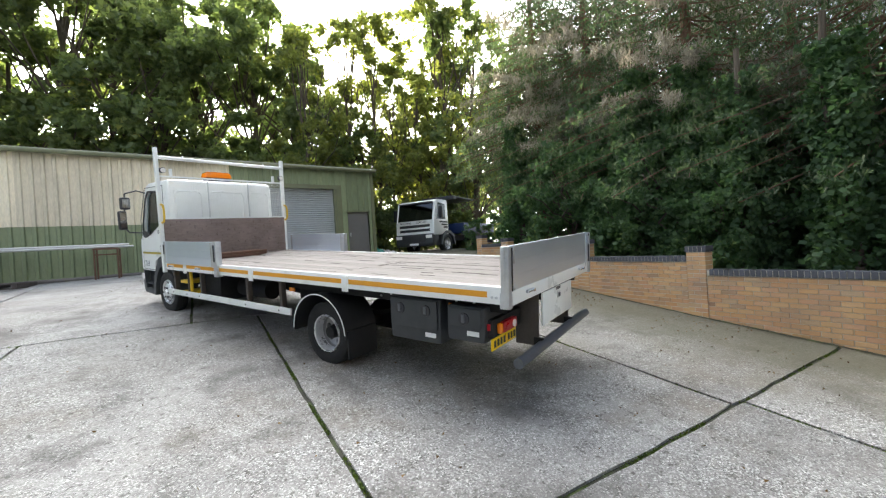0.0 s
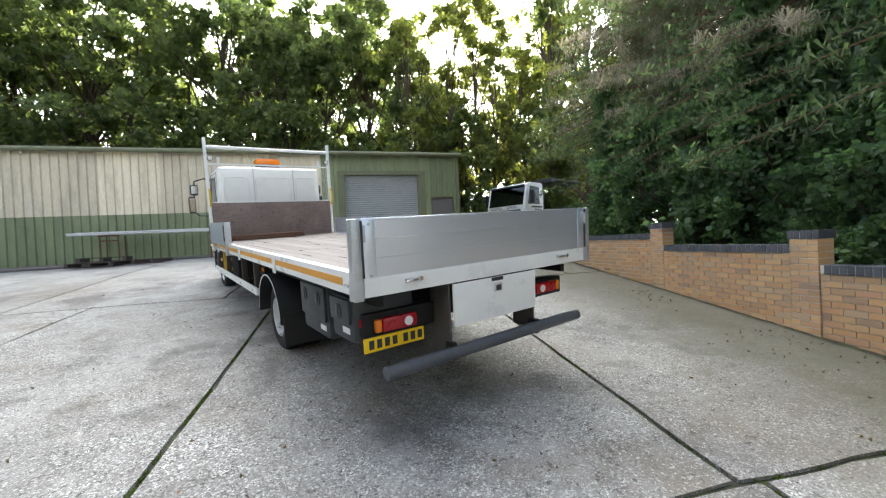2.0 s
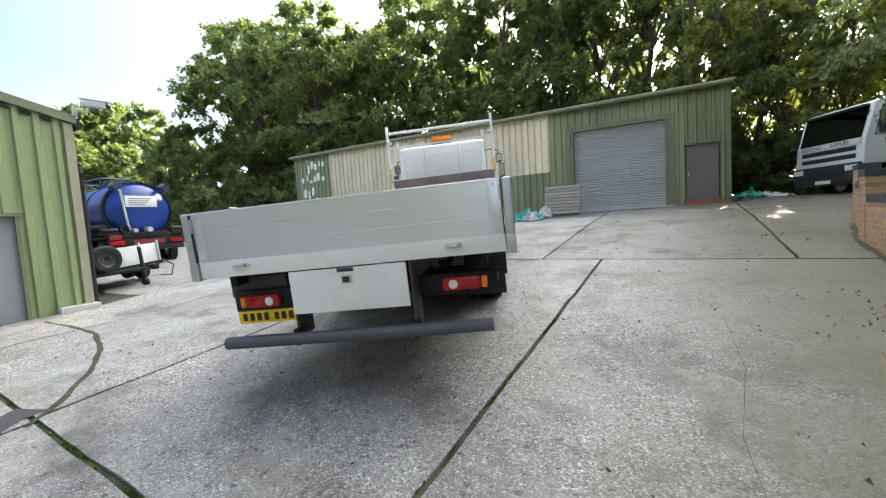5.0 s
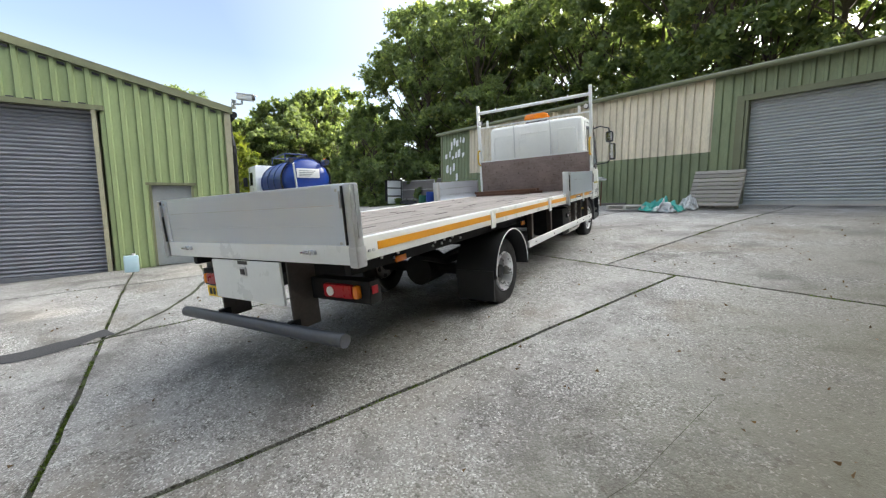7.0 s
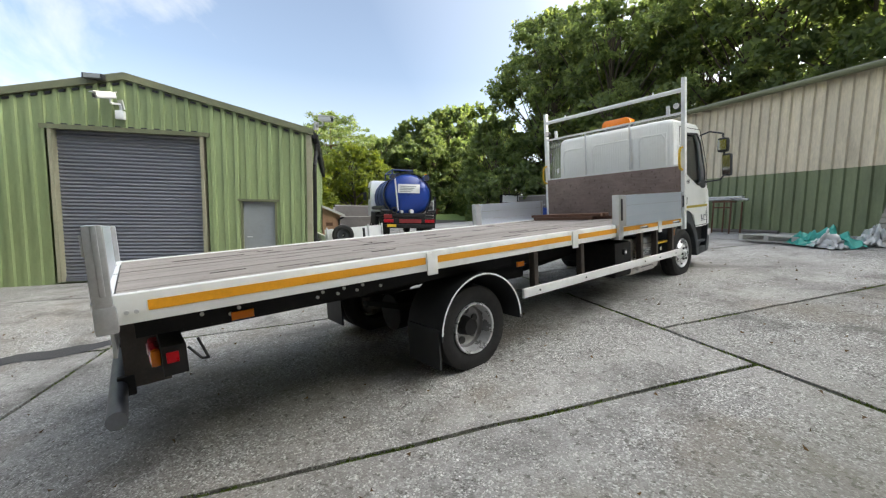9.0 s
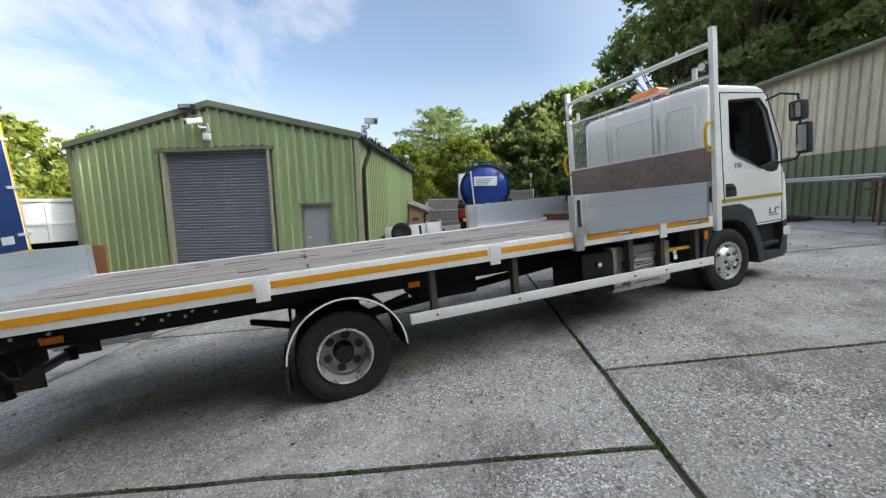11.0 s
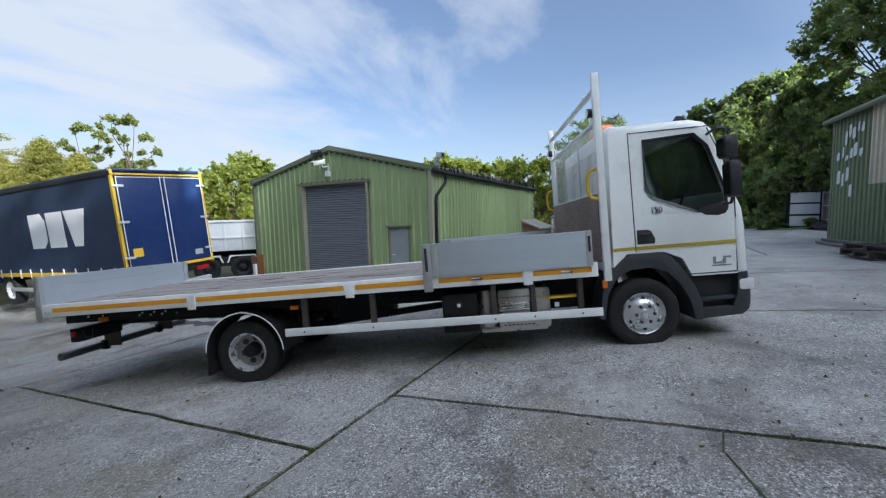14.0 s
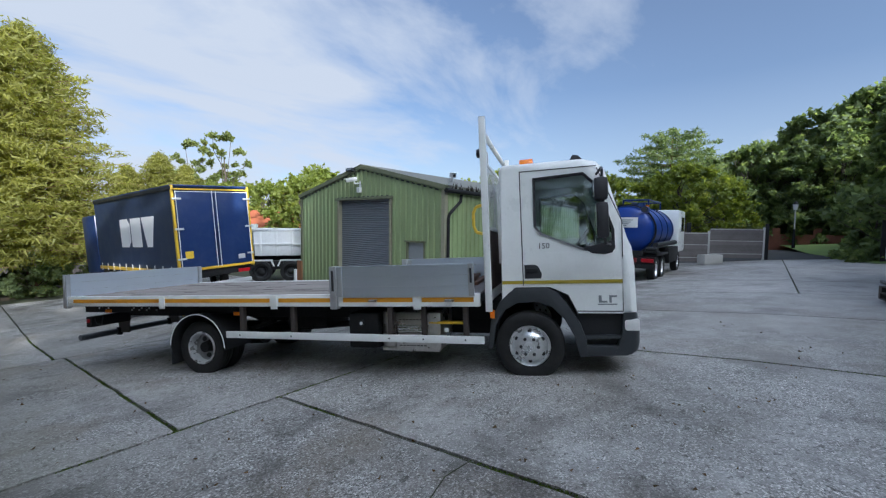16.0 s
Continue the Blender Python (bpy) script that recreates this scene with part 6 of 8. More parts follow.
def road_wheel(parent, x, y, s, R=0.5, wide=0.3, rim=M_STEEL_RIM, z=None):
    z = R if z is None else z
    k = R / 0.5
    prof = [(-0.12, 0.30), (-0.15, 0.36), (-0.15, 0.44), (-0.12, 0.495), (0.12, 0.495), (0.15, 0.44), (0.15, 0.36), (0.12, 0.30)]
    t = part("wheel", lathe(new_bm(), [(s * a * wide / 0.3, b * k) for a, b in prof], 28, (x, y, z)), M_TYRE, parent)
    part("rim", lathe(new_bm(), [(s * a * wide / 0.3, b * k) for a, b in ((0.12, 0.30), (0.10, 0.28), (0.0, 0.26), (-0.02, 0.18), (0.06, 0.14), (0.10, 0.08), (0.10, 0.01))], 28, (x, y, z)), rim, t)
    return t


# curtain-sided lorry body
cs = thing("curtain_lorry", yaw_pose(-0.34, -3.22, (0.085, -1.0), 0.12, -2.5, -3.0), "navy curtain-sided lorry with blue rear doors and yellow edging", "lorry")
CL, CT, CB, CWID = 7.3, 3.80, 1.10, 1.23
body = part("curtain_body", bx(-CWID + 0.02, CWID - 0.02, 0.05, CL, CB, CT - 0.08), M_CURTAIN, cs, "taut navy side curtain with pale marking", smooth=0)
part("roof", bx(-CWID, CWID, 0.0, CL, CT - 0.08, CT, bevel=0.03), M_BLUE, cs)
for s in (-1, 1):
    part("roof_rail", bx(*sorted((s * (CWID - 0.02), s * (CWID + 0.015))), 0.0, CL, CT - 0.17, CT - 0.05, bevel=0.01), M_PLASTIC, cs)
    part("side_rail", bx(*sorted((s * (CWID - 0.03), s * (CWID + 0.01))), 0.0, CL, CB - 0.12, CB, bevel=0.01), M_YELLOW if s < 0 else M_YELLOW, cs)
    for k in range(11):
        y = 0.5 + 0.65 * k
        st = part("curtain_strap", bx(*sorted((s * CWID, s * (CWID + 0.012))), y - 0.025, y + 0.025, CB - 0.16, CB + 0.12), M_WHITE_DULL, cs)
    part("corner_post", bx(*sorted((s * (CWID - 0.06), s * (CWID + 0.005))), -0.02, 0.08, CB - 0.08, CT - 0.02, bevel=0.008), M_YELLOW, cs)
    dr = part("rear_door", bx(*sorted((s * 0.01, s * (CWID - 0.07))), -0.05, -0.01, CB + 0.03, CT - 0.20, bevel=0.01), M_BLUE, cs, "blue barn-type rear door")
    part("lock_rod", rod(new_bm(), (s * 0.06, -0.075, CB), (s * 0.06, -0.075, CT - 0.18), 0.012, 8), M_MARK, dr)
    part("door_edge", bx(*sorted((s * (CWID - 0.10), s * (CWID - 0.08))), -0.06, -0.02, CB + 0.03, CT - 0.2), M_MARK, dr)
    for z in (CB + 0.35, CB + 1.3, CT - 0.45):
        part("hinge", bx(*sorted((s * (CWID - 0.24), s * (CWID + 0.02))), -0.075, -0.045, z - 0.03, z + 0.03, bevel=0.006), M_GALV, dr)
part("top_edge", bx(-CWID, CWID, -0.04, 0.05, CT - 0.17, CT - 0.12, bevel=0.006), M_YELLOW, cs)
part("door_head", bx(-CWID + 0.1, CWID - 0.1, -0.06, -0.045, CT - 0.235, CT - 0.215), M_MARK, cs)
part("bottom_edge", bx(-CWID, CWID, -0.06, 0.03, CB - 0.06, CB + 0.02, bevel=0.006), M_YELLOW, cs)
part("sticker", bx(-1.02, -0.78, -0.057, -0.051, CB + 0.35, CB + 0.58), M_YELLOW, cs)
part("sticker", bx(0.66, 0.9, -0.057, -0.051, CB + 0.18, CB + 0.34), M_GALV, cs)
# the pale marking on the curtain: three plain shapes
for outline in ([(2.8, 1.75), (2.8, 2.95), (3.55, 2.95), (3.8, 2.7), (3.8, 2.0), (3.55, 1.75)], [(3.9, 1.75), (3.9, 2.95), (4.85, 2.95), (4.85, 1.75)], [(4.95, 2.95), (6.1, 2.95), (5.75, 1.75), (5.3, 1.75)]):
    pts = [(7.3 - 0.95 * y, 1.85 + 0.86 * (z - 1.75)) for y, z in outline]
    part("marking", prism(new_bm(), pts, -CWID + 0.014, -CWID + 0.019, "x"), M_MARK, body, "plain pale block of the curtain marking")
part("chassis", bx(-0.45, 0.45, 0.2, CL + 1.5, 0.75, CB - 0.12), M_BLACK, cs)
part("rear_frame", bx(-CWID + 0.1, CWID - 0.1, 0.02, 0.25, 0.80, CB - 0.06, bevel=0.02), M_BLACK, cs)
part("underrun_bar", bx(-1.1, 1.1, 0.0, 0.12, 0.45, 0.58, bevel=0.02), M_GALV, cs)
for s in (-1, 1):
    part("tail_lamp", bx(*sorted((s * 0.65, s * 1.05)), -0.02, 0.03, 0.80, 0.92, bevel=0.01), M_RED_LENS, cs)
    road_wheel(cs, s * 1.02, 2.2, s)
    road_wheel(cs, s * 1.02, 6.9, s)
    part("side_guard", bx(*sorted((s * 1.18, s * 1.22)), 3.2, 6.6, 0.5, 0.62, bevel=0.01), M_GALV, cs)
part("cab", bx(-1.2, 1.2, CL + 0.25, CL + 1.9, 0.7, 3.2, bevel=0.12), M_BLUE, cs)
part("spare_wheel", lathe(new_bm(), [(-0.12, 0.25), (-0.14, 0.44), (0.14, 0.44), (0.12, 0.25)], 24, (-0.6, 0.75, 0.62)), M_TYRE, cs)

# white tipper beyond it
tp = thing("tipper_lorry", yaw_pose(-8.0, -6.1, (0.84, -0.55), -0.12), "white tipper lorry parked behind the workshop", "lorry")
part("tub", prism(new_bm(), [(2.1, 1.25), (4.55, 1.25), (4.6, 2.45), (2.05, 2.45)], -1.2, 1.2, "x", 0.04), M_WHITE_DULL, tp)
for y in (2.2, 2.9, 3.6, 4.3):
    part("rib", bx(-1.26, 1.26, y - 0.05, y + 0.05, 1.25, 2.4, bevel=0.01), M_WHITE_DULL, tp)
part("tub_rim", bx(-1.25, 1.25, 2.0, 4.65, 2.45, 2.55, bevel=0.02), M_WHITE, tp)
part("tub_band", bx(-1.255, 1.255, 2.05, 4.6, 1.78, 1.86, bevel=0.01), M_WHITE, tp)
part("sheet_arm", pipe(new_bm(), [(1.28, 4.2, 2.6), (1.28, 2.2, 1.7)], 0.03), M_INK, tp)
part("chassis", bx(-0.45, 0.45, 2.1, 7.0, 0.7, 1.2), M_BLACK, tp)
part("cab", bx(-1.15, 1.15, 5.1, 6.9, 0.9, 2.85, bevel=0.12), M_WHITE, tp)
part("headboard", bx(-1.2, 1.2, 4.68, 4.80, 1.3, 2.75, bevel=0.02), M_WHITE, tp)
for s in (-1, 1):
    for y in (2.95, 4.3):
        road_wheel(tp, s * 1.05, y, s, rim=M_PLASTIC)
        part("mudguard", prism(new_bm(), [(y - 0.62, 0.75), (y - 0.5, 1.05), (y + 0.5, 1.05), (y + 0.62, 0.75), (y + 0.55, 0.75), (y + 0.45, 1.0), (y - 0.45, 1.0), (y - 0.55, 0.75)], *sorted((s * 0.85, s * 1.22)), "x"), M_WHITE_DULL, tp)
    part("side_box", bx(*sorted((s * 0.7, s * 1.15)), 3.3, 3.9, 0.6, 1.0, bevel=0.02), M_BLACK, tp)

# blue vacuum tanker
tk = thing("tanker_lorry", yaw_pose(-11.4, 6.58, (-1.0, -0.02)), "blue vacuum tanker lorry with white cab, seen from behind", "lorry")
tank = part("tank", lathe(new_bm(), [(-0.06, 0.02), (-0.04, 0.5), (0.05, 0.85), (0.18, 0.99), (0.3, 1.02), (4.6, 1.02), (4.8, 0.85), (4.86, 0.02)], 40), M_TANKBLUE, tk, "glossy blue cylindrical tank")
tank.matrix_basis = pose(0, 0.2, 2.02, 0, 0, 90) @ Matrix.Diagonal((1, 1.04, 0.96, 1))
for y in (0.3, 1.6, 2.9, 4.2):
    b = part("band", lathe(new_bm(), [(y, 1.025), (y, 1.05), (y + 0.07, 1.05), (y + 0.07, 1.025)], 40), M_BLUE, tank)
sg = part("sign_plate", bx(-0.5, 0.5, 0.10, 0.125, 2.12, 2.52, bevel=0.01), M_MARK, tk, "white sign plate with illegible lines")
for z in (2.42, 2.34, 2.27, 2.20):
    part("bar", bx(-0.4, 0.1 + (z - 2.2), 0.094, 0.10, z - 0.02, z + 0.015), M_GREY_DOOR, sg)
part("rear_ring", lathe(new_bm(), [(0.0, 1.03), (0.0, 1.08), (0.1, 1.08), (0.1, 1.03)], 40), M_BLACK, tk).matrix_basis = pose(0, 0.35, 2.02, 0, 0, 90) @ Matrix.Diagonal((1, 1.04, 0.96, 1))
for s in (-1, 1):
    part("vent_stub", rod(new_bm(), (s * 0.76, -0.1, 2.82), (s * 0.76, 0.3, 2.82), 0.13, 16), M_BLUE, tk)
    part("vent_mouth", rod(new_bm(), (s * 0.76, -0.106, 2.82), (s * 0.76, -0.1, 2.82), 0.1, 16), M_INK, tk)
    part("top_rail", pipe(new_bm(), [(s * 0.5, 1.9, 2.98), (s * 0.5, 1.9, 3.30), (s * 0.5, 4.5, 3.30), (s * 0.5, 4.5, 2.98)], 0.035), M_BLUE, tk)
    part("tail_lamp", bx(*sorted((s * 0.72, s * 1.15)), -0.12, -0.05, 0.80, 0.94, bevel=0.01), M_RED_LENS, tk)
    part("mudguard", bx(*sorted((s * 0.72, s * 1.22)), 0.1, 2.6, 1.02, 1.10, bevel=0.03), M_BLACK, tk)
    for y in (0.7, 1.95, 6.0):
        road_wheel(tk, s * 0.98, y, s)
part("hose_pipe", pipe(new_bm(), [(-0.64, 0.12, 2.74), (-0.64, 0.02, 2.66), (-0.52, 0.02, 1.5), (-0.5, 0.0, 1.32)], 0.04), M_GALV, tk)
part("coupling_ring", lathe(new_bm(), [(-0.03, 0.08), (-0.03, 0.14), (0.03, 0.14), (0.03, 0.08)], 20), M_BLACK, tk).matrix_basis = pose(-0.68, -0.06, 1.36, 0, 0, 90)
for y in (1.9, 4.5):
    part("top_rail", pipe(new_bm(), [(-0.5, y, 3.30), (0.5, y, 3.30)], 0.035), M_BLUE, tk)
part("manhole", rod(new_bm(), (0, 2.4, 3.0), (0, 2.4, 3.18), 0.28, 20), M_BLUE, tk)
part("chassis", bx(-0.5, 0.5, 0.0, 7.0, 0.65, 1.05), M_BLACK, tk)
part("rear_bumper", bx(-1.2, 1.2, -0.1, 0.05, 0.55, 0.72, bevel=0.02), M_BLACK, tk)
part("rear_panel", bx(-1.2, 1.2, -0.05, 0.02, 0.72, 1.0, bevel=0.01), M_BLACK, tk)
part("chevron_board", bx(-0.45, 0.55, -0.075, -0.05, 0.78, 0.95), M_DARKRED, tk)
part("plate", bx(-1.0, -0.6, -0.115, -0.10, 0.6, 0.72), M_YELLOW, tk)
part("valve", rod(new_bm(), (0.1, -0.12, 1.3), (0.1, 0.2, 1.3), 0.09, 14), M_GALV, tk)
part("valve", rod(new_bm(), (-0.35, -0.12, 1.28), (-0.35, 0.2, 1.28), 0.07, 14), M_GALV, tk)
part("cab", bx(-1.2, 1.2, 5.4, 7.3, 0.95, 3.0, bevel=0.12), M_WHITE, tk)
for s in (-1, 1):
    part("cab_window", bx(*sorted((s * 1.19, s * 1.206)), 6.1, 6.95, 1.95, 2.65, bevel=0.004), M_DARKGLASS, tk)
    part("cab_mirror", bx(*sorted((s * 1.3, s * 1.5)), 7.1, 7.2, 1.9, 2.4, bevel=0.03), M_PLASTIC, tk)
for s in (-1, 1):
    part("side_locker", bx(*sorted((s * 0.75, s * 1.22)), 2.8, 5.2, 0.6, 1.25, bevel=0.03), M_BLACK, tk)
    part("hose_tray", rod(new_bm(), (s * 1.1, 0.4, 1.45), (s * 1.1, 5.0, 1.45), 0.10, 12), M_PLASTIC, tk)
part("rear_gear", bx(-0.75, 0.75, -0.06, 0.25, 1.02, 1.22, bevel=0.03), M_BLACK, tk)
part("hazard_board", bx(-1.15, -0.78, -0.09, -0.06, 0.98, 1.15, bevel=0.01), M_DARKRED, tk)
for s in (-1, 1):
    rk = part("hose_rack", bx(*sorted((s * 0.82, s * 1.24)), -0.04, 0.5, 1.16, 1.24, bevel=0.01), M_BLACK, tk)
    for k in range(3):
        part("hose", rod(new_bm(), (s * 0.86, 0.02 + 0.14 * k, 1.32), (s * 1.22, 0.02 + 0.14 * k, 1.32), 0.065, 10), M_PLASTIC, rk)
part("beacon", rod(new_bm(), (0.8, 0.25, 2.9), (0.8, 0.25, 3.0), 0.06, 12), M_AMBER, tk)

# grey tipper with the roofing firm's board on the drive
dk = thing("roofing_lorry", yaw_pose(9.08, 16.61, (-0.879, -0.477), 1.42), "white and grey lorry with blue body parked on the drive", "lorry")


def cf_cab():
    bm = new_bm()
    prism(bm, [(-1.40, 0.95), (-1.40, 2.64), (-1.3, 2.73), (-0.45, 2.72), (-0.25, 2.64), (-0.02, 1.77), (0.03, 1.55), (0.05, 0.95)], -1.14, 1.14, "x", 0.05)
    return bm


ck = part("cab", cf_cab(), M_WHITE, dk, "white sleeper cab with black windscreen")
part("windscreen", box(new_bm(), -1.02, 1.02, -0.008, 0.008, 0, 0.88, m=pose(0, 0.012, 1.70, 14.8, 0, 0)), M_DARKGLASS, ck)
part("sun_visor", bx(-1.0, 1.0, -0.3, -0.12, 2.55, 2.62, bevel=0.02), M_INK, ck)
board = part("name_board", bx(-1.05, 1.05, 0.05, 0.075, 1.52, 1.68, bevel=0.006), M_MARK, ck)
lettering("ROOFING", 0.155, board, pose(0.52, 0.078, 1.60, 90, 0, 180), M_INK)
lettering("SUPPLIES", 0.155, board, pose(-0.42, 0.078, 1.60, 90, 0, 180), M_INK)
for z in (1.14, 1.36):
    gr = part("grille", bx(-0.9, 0.9, 0.035, 0.058, z, z + 0.13, bevel=0.015), M_INK, ck)
    part("grille_bar", bx(-0.88, 0.88, 0.05, 0.066, z + 0.055, z + 0.072), M_BUMPER, gr)
bp = part("bumper", prism(new_bm(), [(-0.5, 0.42), (0.10, 0.42), (0.17, 0.55), (0.15, 1.02), (-0.5, 1.02)], -1.09, 1.09, "x", 0.03), M_BUMPER, dk, "grey plastic bumper")
for s in (-1, 1):
    part("headlamp", bx(*sorted((s * 0.72, s * 1.06)), 0.08, 0.19, 0.80, 0.96, bevel=0.02), M_CLEAR_LENS, bp)
    part("side_window", prism(new_bm(), [(-1.10, 1.72), (-0.22, 1.72), (-0.42, 2.55), (-1.10, 2.50)], *sorted((s * 1.135, s * 1.15)), "x"), M_DARKGLASS, ck)
    part("mirror", bx(*sorted((s * 1.25, s * 1.45)), -0.35, -0.22, 1.75, 2.35, bevel=0.03), M_PLASTIC, ck)
    part("arch", prism(new_bm(), [(-2.0, 0.45), (-1.85, 0.95), (-1.5, 1.15), (-1.1, 1.15), (-0.7, 0.95), (-0.5, 0.45), (-0.62, 0.45), (-0.8, 0.85), (-1.15, 1.02), (-1.45, 1.02), (-1.75, 0.85), (-1.88, 0.45)], *sorted((s * 0.8, s * 1.2)), "x"), M_BUMPER, ck)
    for y in (-1.25, -5.0, -6.3):
        road_wheel(dk, s * 1.0, y, s)
    for z0, z1, y0, y1 in ((1.55, 1.63, -1.5, -0.5), (1.42, 1.5, -1.6, -0.7), (1.28, 1.38, -1.4, -0.9)):
        part("side_lettering_bar", bx(*sorted((s * 1.14, s * 1.146)), max(y0, -1.3), y1, z0, z1), M_INK, ck)
part("grille_low", bx(-0.68, 0.68, 0.14, 0.18, 0.62, 0.97, bevel=0.01), M_INK, bp)
part("plate", bx(-0.26, 0.26, 0.17, 0.182, 0.47, 0.57), M_MARK, bp)
part("chassis", bx(-0.45, 0.45, -7.2, -0.5, 0.65, 0.95), M_BLACK, dk)
part("body", bx(-1.22, 1.22, -7.2, -3.0, 1.05, 1.6, bevel=0.03), M_BLUE, dk, "blue steel tipping body")
part("crane_base", bx(-0.4, 0.4, -2.55, -2.1, 1.0, 2.9, bevel=0.05), M_BLUE, dk)
part("crane_arm", bx(-1.1, 0.9, -2.5, -2.2, 2.85, 3.05, bevel=0.03), M_INK, dk)
part("roof_bar", bx(-1.1, 1.1, -5.0, -2.4, 2.95, 3.02, bevel=0.01), M_INK, dk)

# small white trailer with a spare wheel
wt = thing("box_trailer", yaw_pose(-6.64, 4.09, (0.985, 0.173), 0.345, 0, 5.0), "low white plant trailer with spare wheel and drawbar", "trailer")
part("front_panel", bx(-0.93, 0.93, -0.05, 0.0, 0.52, 1.0, bevel=0.012), M_WHITE_DULL, wt)
for x in (-0.9, -0.45, 0.86):
    part("stake", bx(x - 0.025, x + 0.025, 0.002, 0.04, 0.45, 1.06, bevel=0.006), M_GALV, wt)
for s in (-1, 1):
    part("side_panel", bx(*sorted((s * 0.88, s * 0.93)), -2.6, -0.05, 0.52, 0.8, bevel=0.01), M_WHITE_DULL, wt)
    part("drawbar", rod(new_bm(), (s * 0.85, -0.1, 0.44), (-0.2, 0.75, 0.46), 0.045, 8), M_PLASTIC, wt)
    part("mudguard", bx(*sorted((s * 0.94, s * 1.12)), -1.9, -0.7, 0.62, 0.65, bevel=0.01), M_PLASTIC, wt)
    for y in (-1.6, -1.0):
        road_wheel(wt, s * 1.0, y, s, 0.29, 0.17)
part("bed", bx(-0.9, 0.9, -2.6, -0.02, 0.42, 0.52), M_BLACK, wt)
part("crossbar", bx(-0.93, 0.93, 0.0, 0.07, 0.44, 0.52, bevel=0.01), M_BLACK, wt)
sp = part("spare_wheel", lathe(new_bm(), [(0.0, 0.19), (0.0, 0.29), (0.03, 0.33), (0.15, 0.33), (0.19, 0.29), (0.19, 0.20), (0.12, 0.17), (0.10, 0.02)], 28), M_TYRE, wt)
sp.matrix_basis = pose(0.40, 0.03, 0.79, 0, 0, 90)
part("rim", lathe(new_bm(), [(0.10, 0.05), (0.12, 0.07), (0.125, 0.14), (0.16, 0.175), (0.165, 0.19), (0.11, 0.19)], 24), M_BUMPER, sp)
part("jockey_post", rod(new_bm(), (-0.2, 0.42, 0.12), (-0.2, 0.42, 0.98), 0.04, 10), M_PLASTIC, wt)
part("jockey_wheel", lathe(new_bm(), [(-0.035, 0.02), (-0.035, 0.1), (0.035, 0.1), (0.035, 0.02)], 16, (-0.2, 0.42, 0.1)), M_TYRE, wt)
part("coupling", bx(-0.26, -0.14, 0.7, 0.95, 0.42, 0.54, bevel=0.02), M_BLACK, wt)
part("cable", pipe(new_bm(), [(-0.2, 0.75, 0.5), (-0.4, 0.9, 0.62), (-0.6, 0.95, 0.45), (-0.55, 0.9, 0.2), (-0.3, 0.85, 0.25)], 0.014), M_INK, wt)

# ---------------------------------------------------------------- yard clutter
# stacked poles on steel trestles by the shed
poles = thing("pole_stack", pose(0, 0, 0), "bundle of galvanised poles on steel trestles beside the shed", "pole stack")
rng = random.Random(6)
for i in range(9):
    y = 14.05 + 0.075 * (i % 5)
    z = 2.36 + 0.055 * (i // 5)
    part("pole", rod(new_bm(), (-7.25 + rng.uniform(0, 0.7), y, z), (-1.9 - rng.uniform(0, 0.5), y + rng.uniform(-0.06, 0.06), z + 0.01), 0.027, 10), M_GALV, poles)
for x in (-5.85, -2.55):
    g = ground(x, 14.2)
    tr = part("trestle", bx(x - 0.3, x + 0.3, 14.0, 14.06, 2.28, 2.33), M_RUST, poles, "rusty steel trestle")
    for sx in (-0.27, 0.27):
        part("leg", rod(new_bm(), (x + sx, 14.03, g), (x + sx, 14.03, 2.3), 0.022, 8), M_RUST, tr)
        part("leg", rod(new_bm(), (x + sx, 14.42, g), (x + sx, 14.42, 2.3), 0.022, 8), M_RUST, tr)
    part("brace", bx(x - 0.27, x + 0.27, 14.02, 14.04, 2.12, 2.16), M_RUST, tr)
    part("cross_bar", bx(x - 0.03, x + 0.03, 14.0, 14.5, 2.29, 2.33), M_RUST, tr)


def pallet(m, label, mat=M_WOOD, n=7):
    p = thing("pallet", m, label, "pallet", "pallets by the shed")
    for i in range(n):
        y = -0.5 + 1.0 * i / (n - 1)
        part("slat", bx(-0.6, 0.6, y - 0.05, y + 0.05, 0.12, 0.142, bevel=0.003), mat, p)
    for x in (-0.55, 0, 0.55):
        part("bearer", bx(x - 0.05, x + 0.05, -0.55, 0.55, 0.022, 0.12, bevel=0.003), mat, p)
    for y in (-0.5, 0, 0.5):
        part("foot_board", bx(-0.6, 0.6, y - 0.05, y + 0.05, 0.0, 0.022, bevel=0.003), mat, p)
    return p


pallet(pose(1.62, 13.95, ground(1.62, 13.85) + 0.34, 62, 0, 6) @ pose(0, 0.2, 0), "grey slatted pallet propped on edge before the shed", n=9)
pallet(pose(-0.35, 13.3, ground(-0.35, 13.3), 0, 0, 4), "pale flat pallet lying by the shed", M_POST)
for x, y, a in ((-5.9, 13.45, 5), (-4.75, 13.75, -6)):
    pallet(pose(x, y, ground(x, y), 0, 0, a), "dark worn pallet lying by the shed", M_BRACKET, 5)
pallet(pose(-5.7, 13.5, ground(-5.7, 13.5) + 0.144, 0, 0, 17), "dark worn pallet thrown on top of another", M_BRACKET, 4)
for i, (x0, x1, y, a) in enumerate(((-7.0, -1.5, 14.45, 0.05), (-11.5, -7.0, 13.9, 0.05), (-4.3, -1.9, 14.35, 0.06), (-10.5, -6.2, 13.5, 0.02))):
    b = solid("timber_length", rod(new_bm(), (x0, y, ground(x0, y) + 0.05), (x1, y + a * 6, ground(x1, y) + 0.06), 0.045, 8), M_FENCE, "long grey length of timber lying on the concrete", "timber", group="timber by the shed")


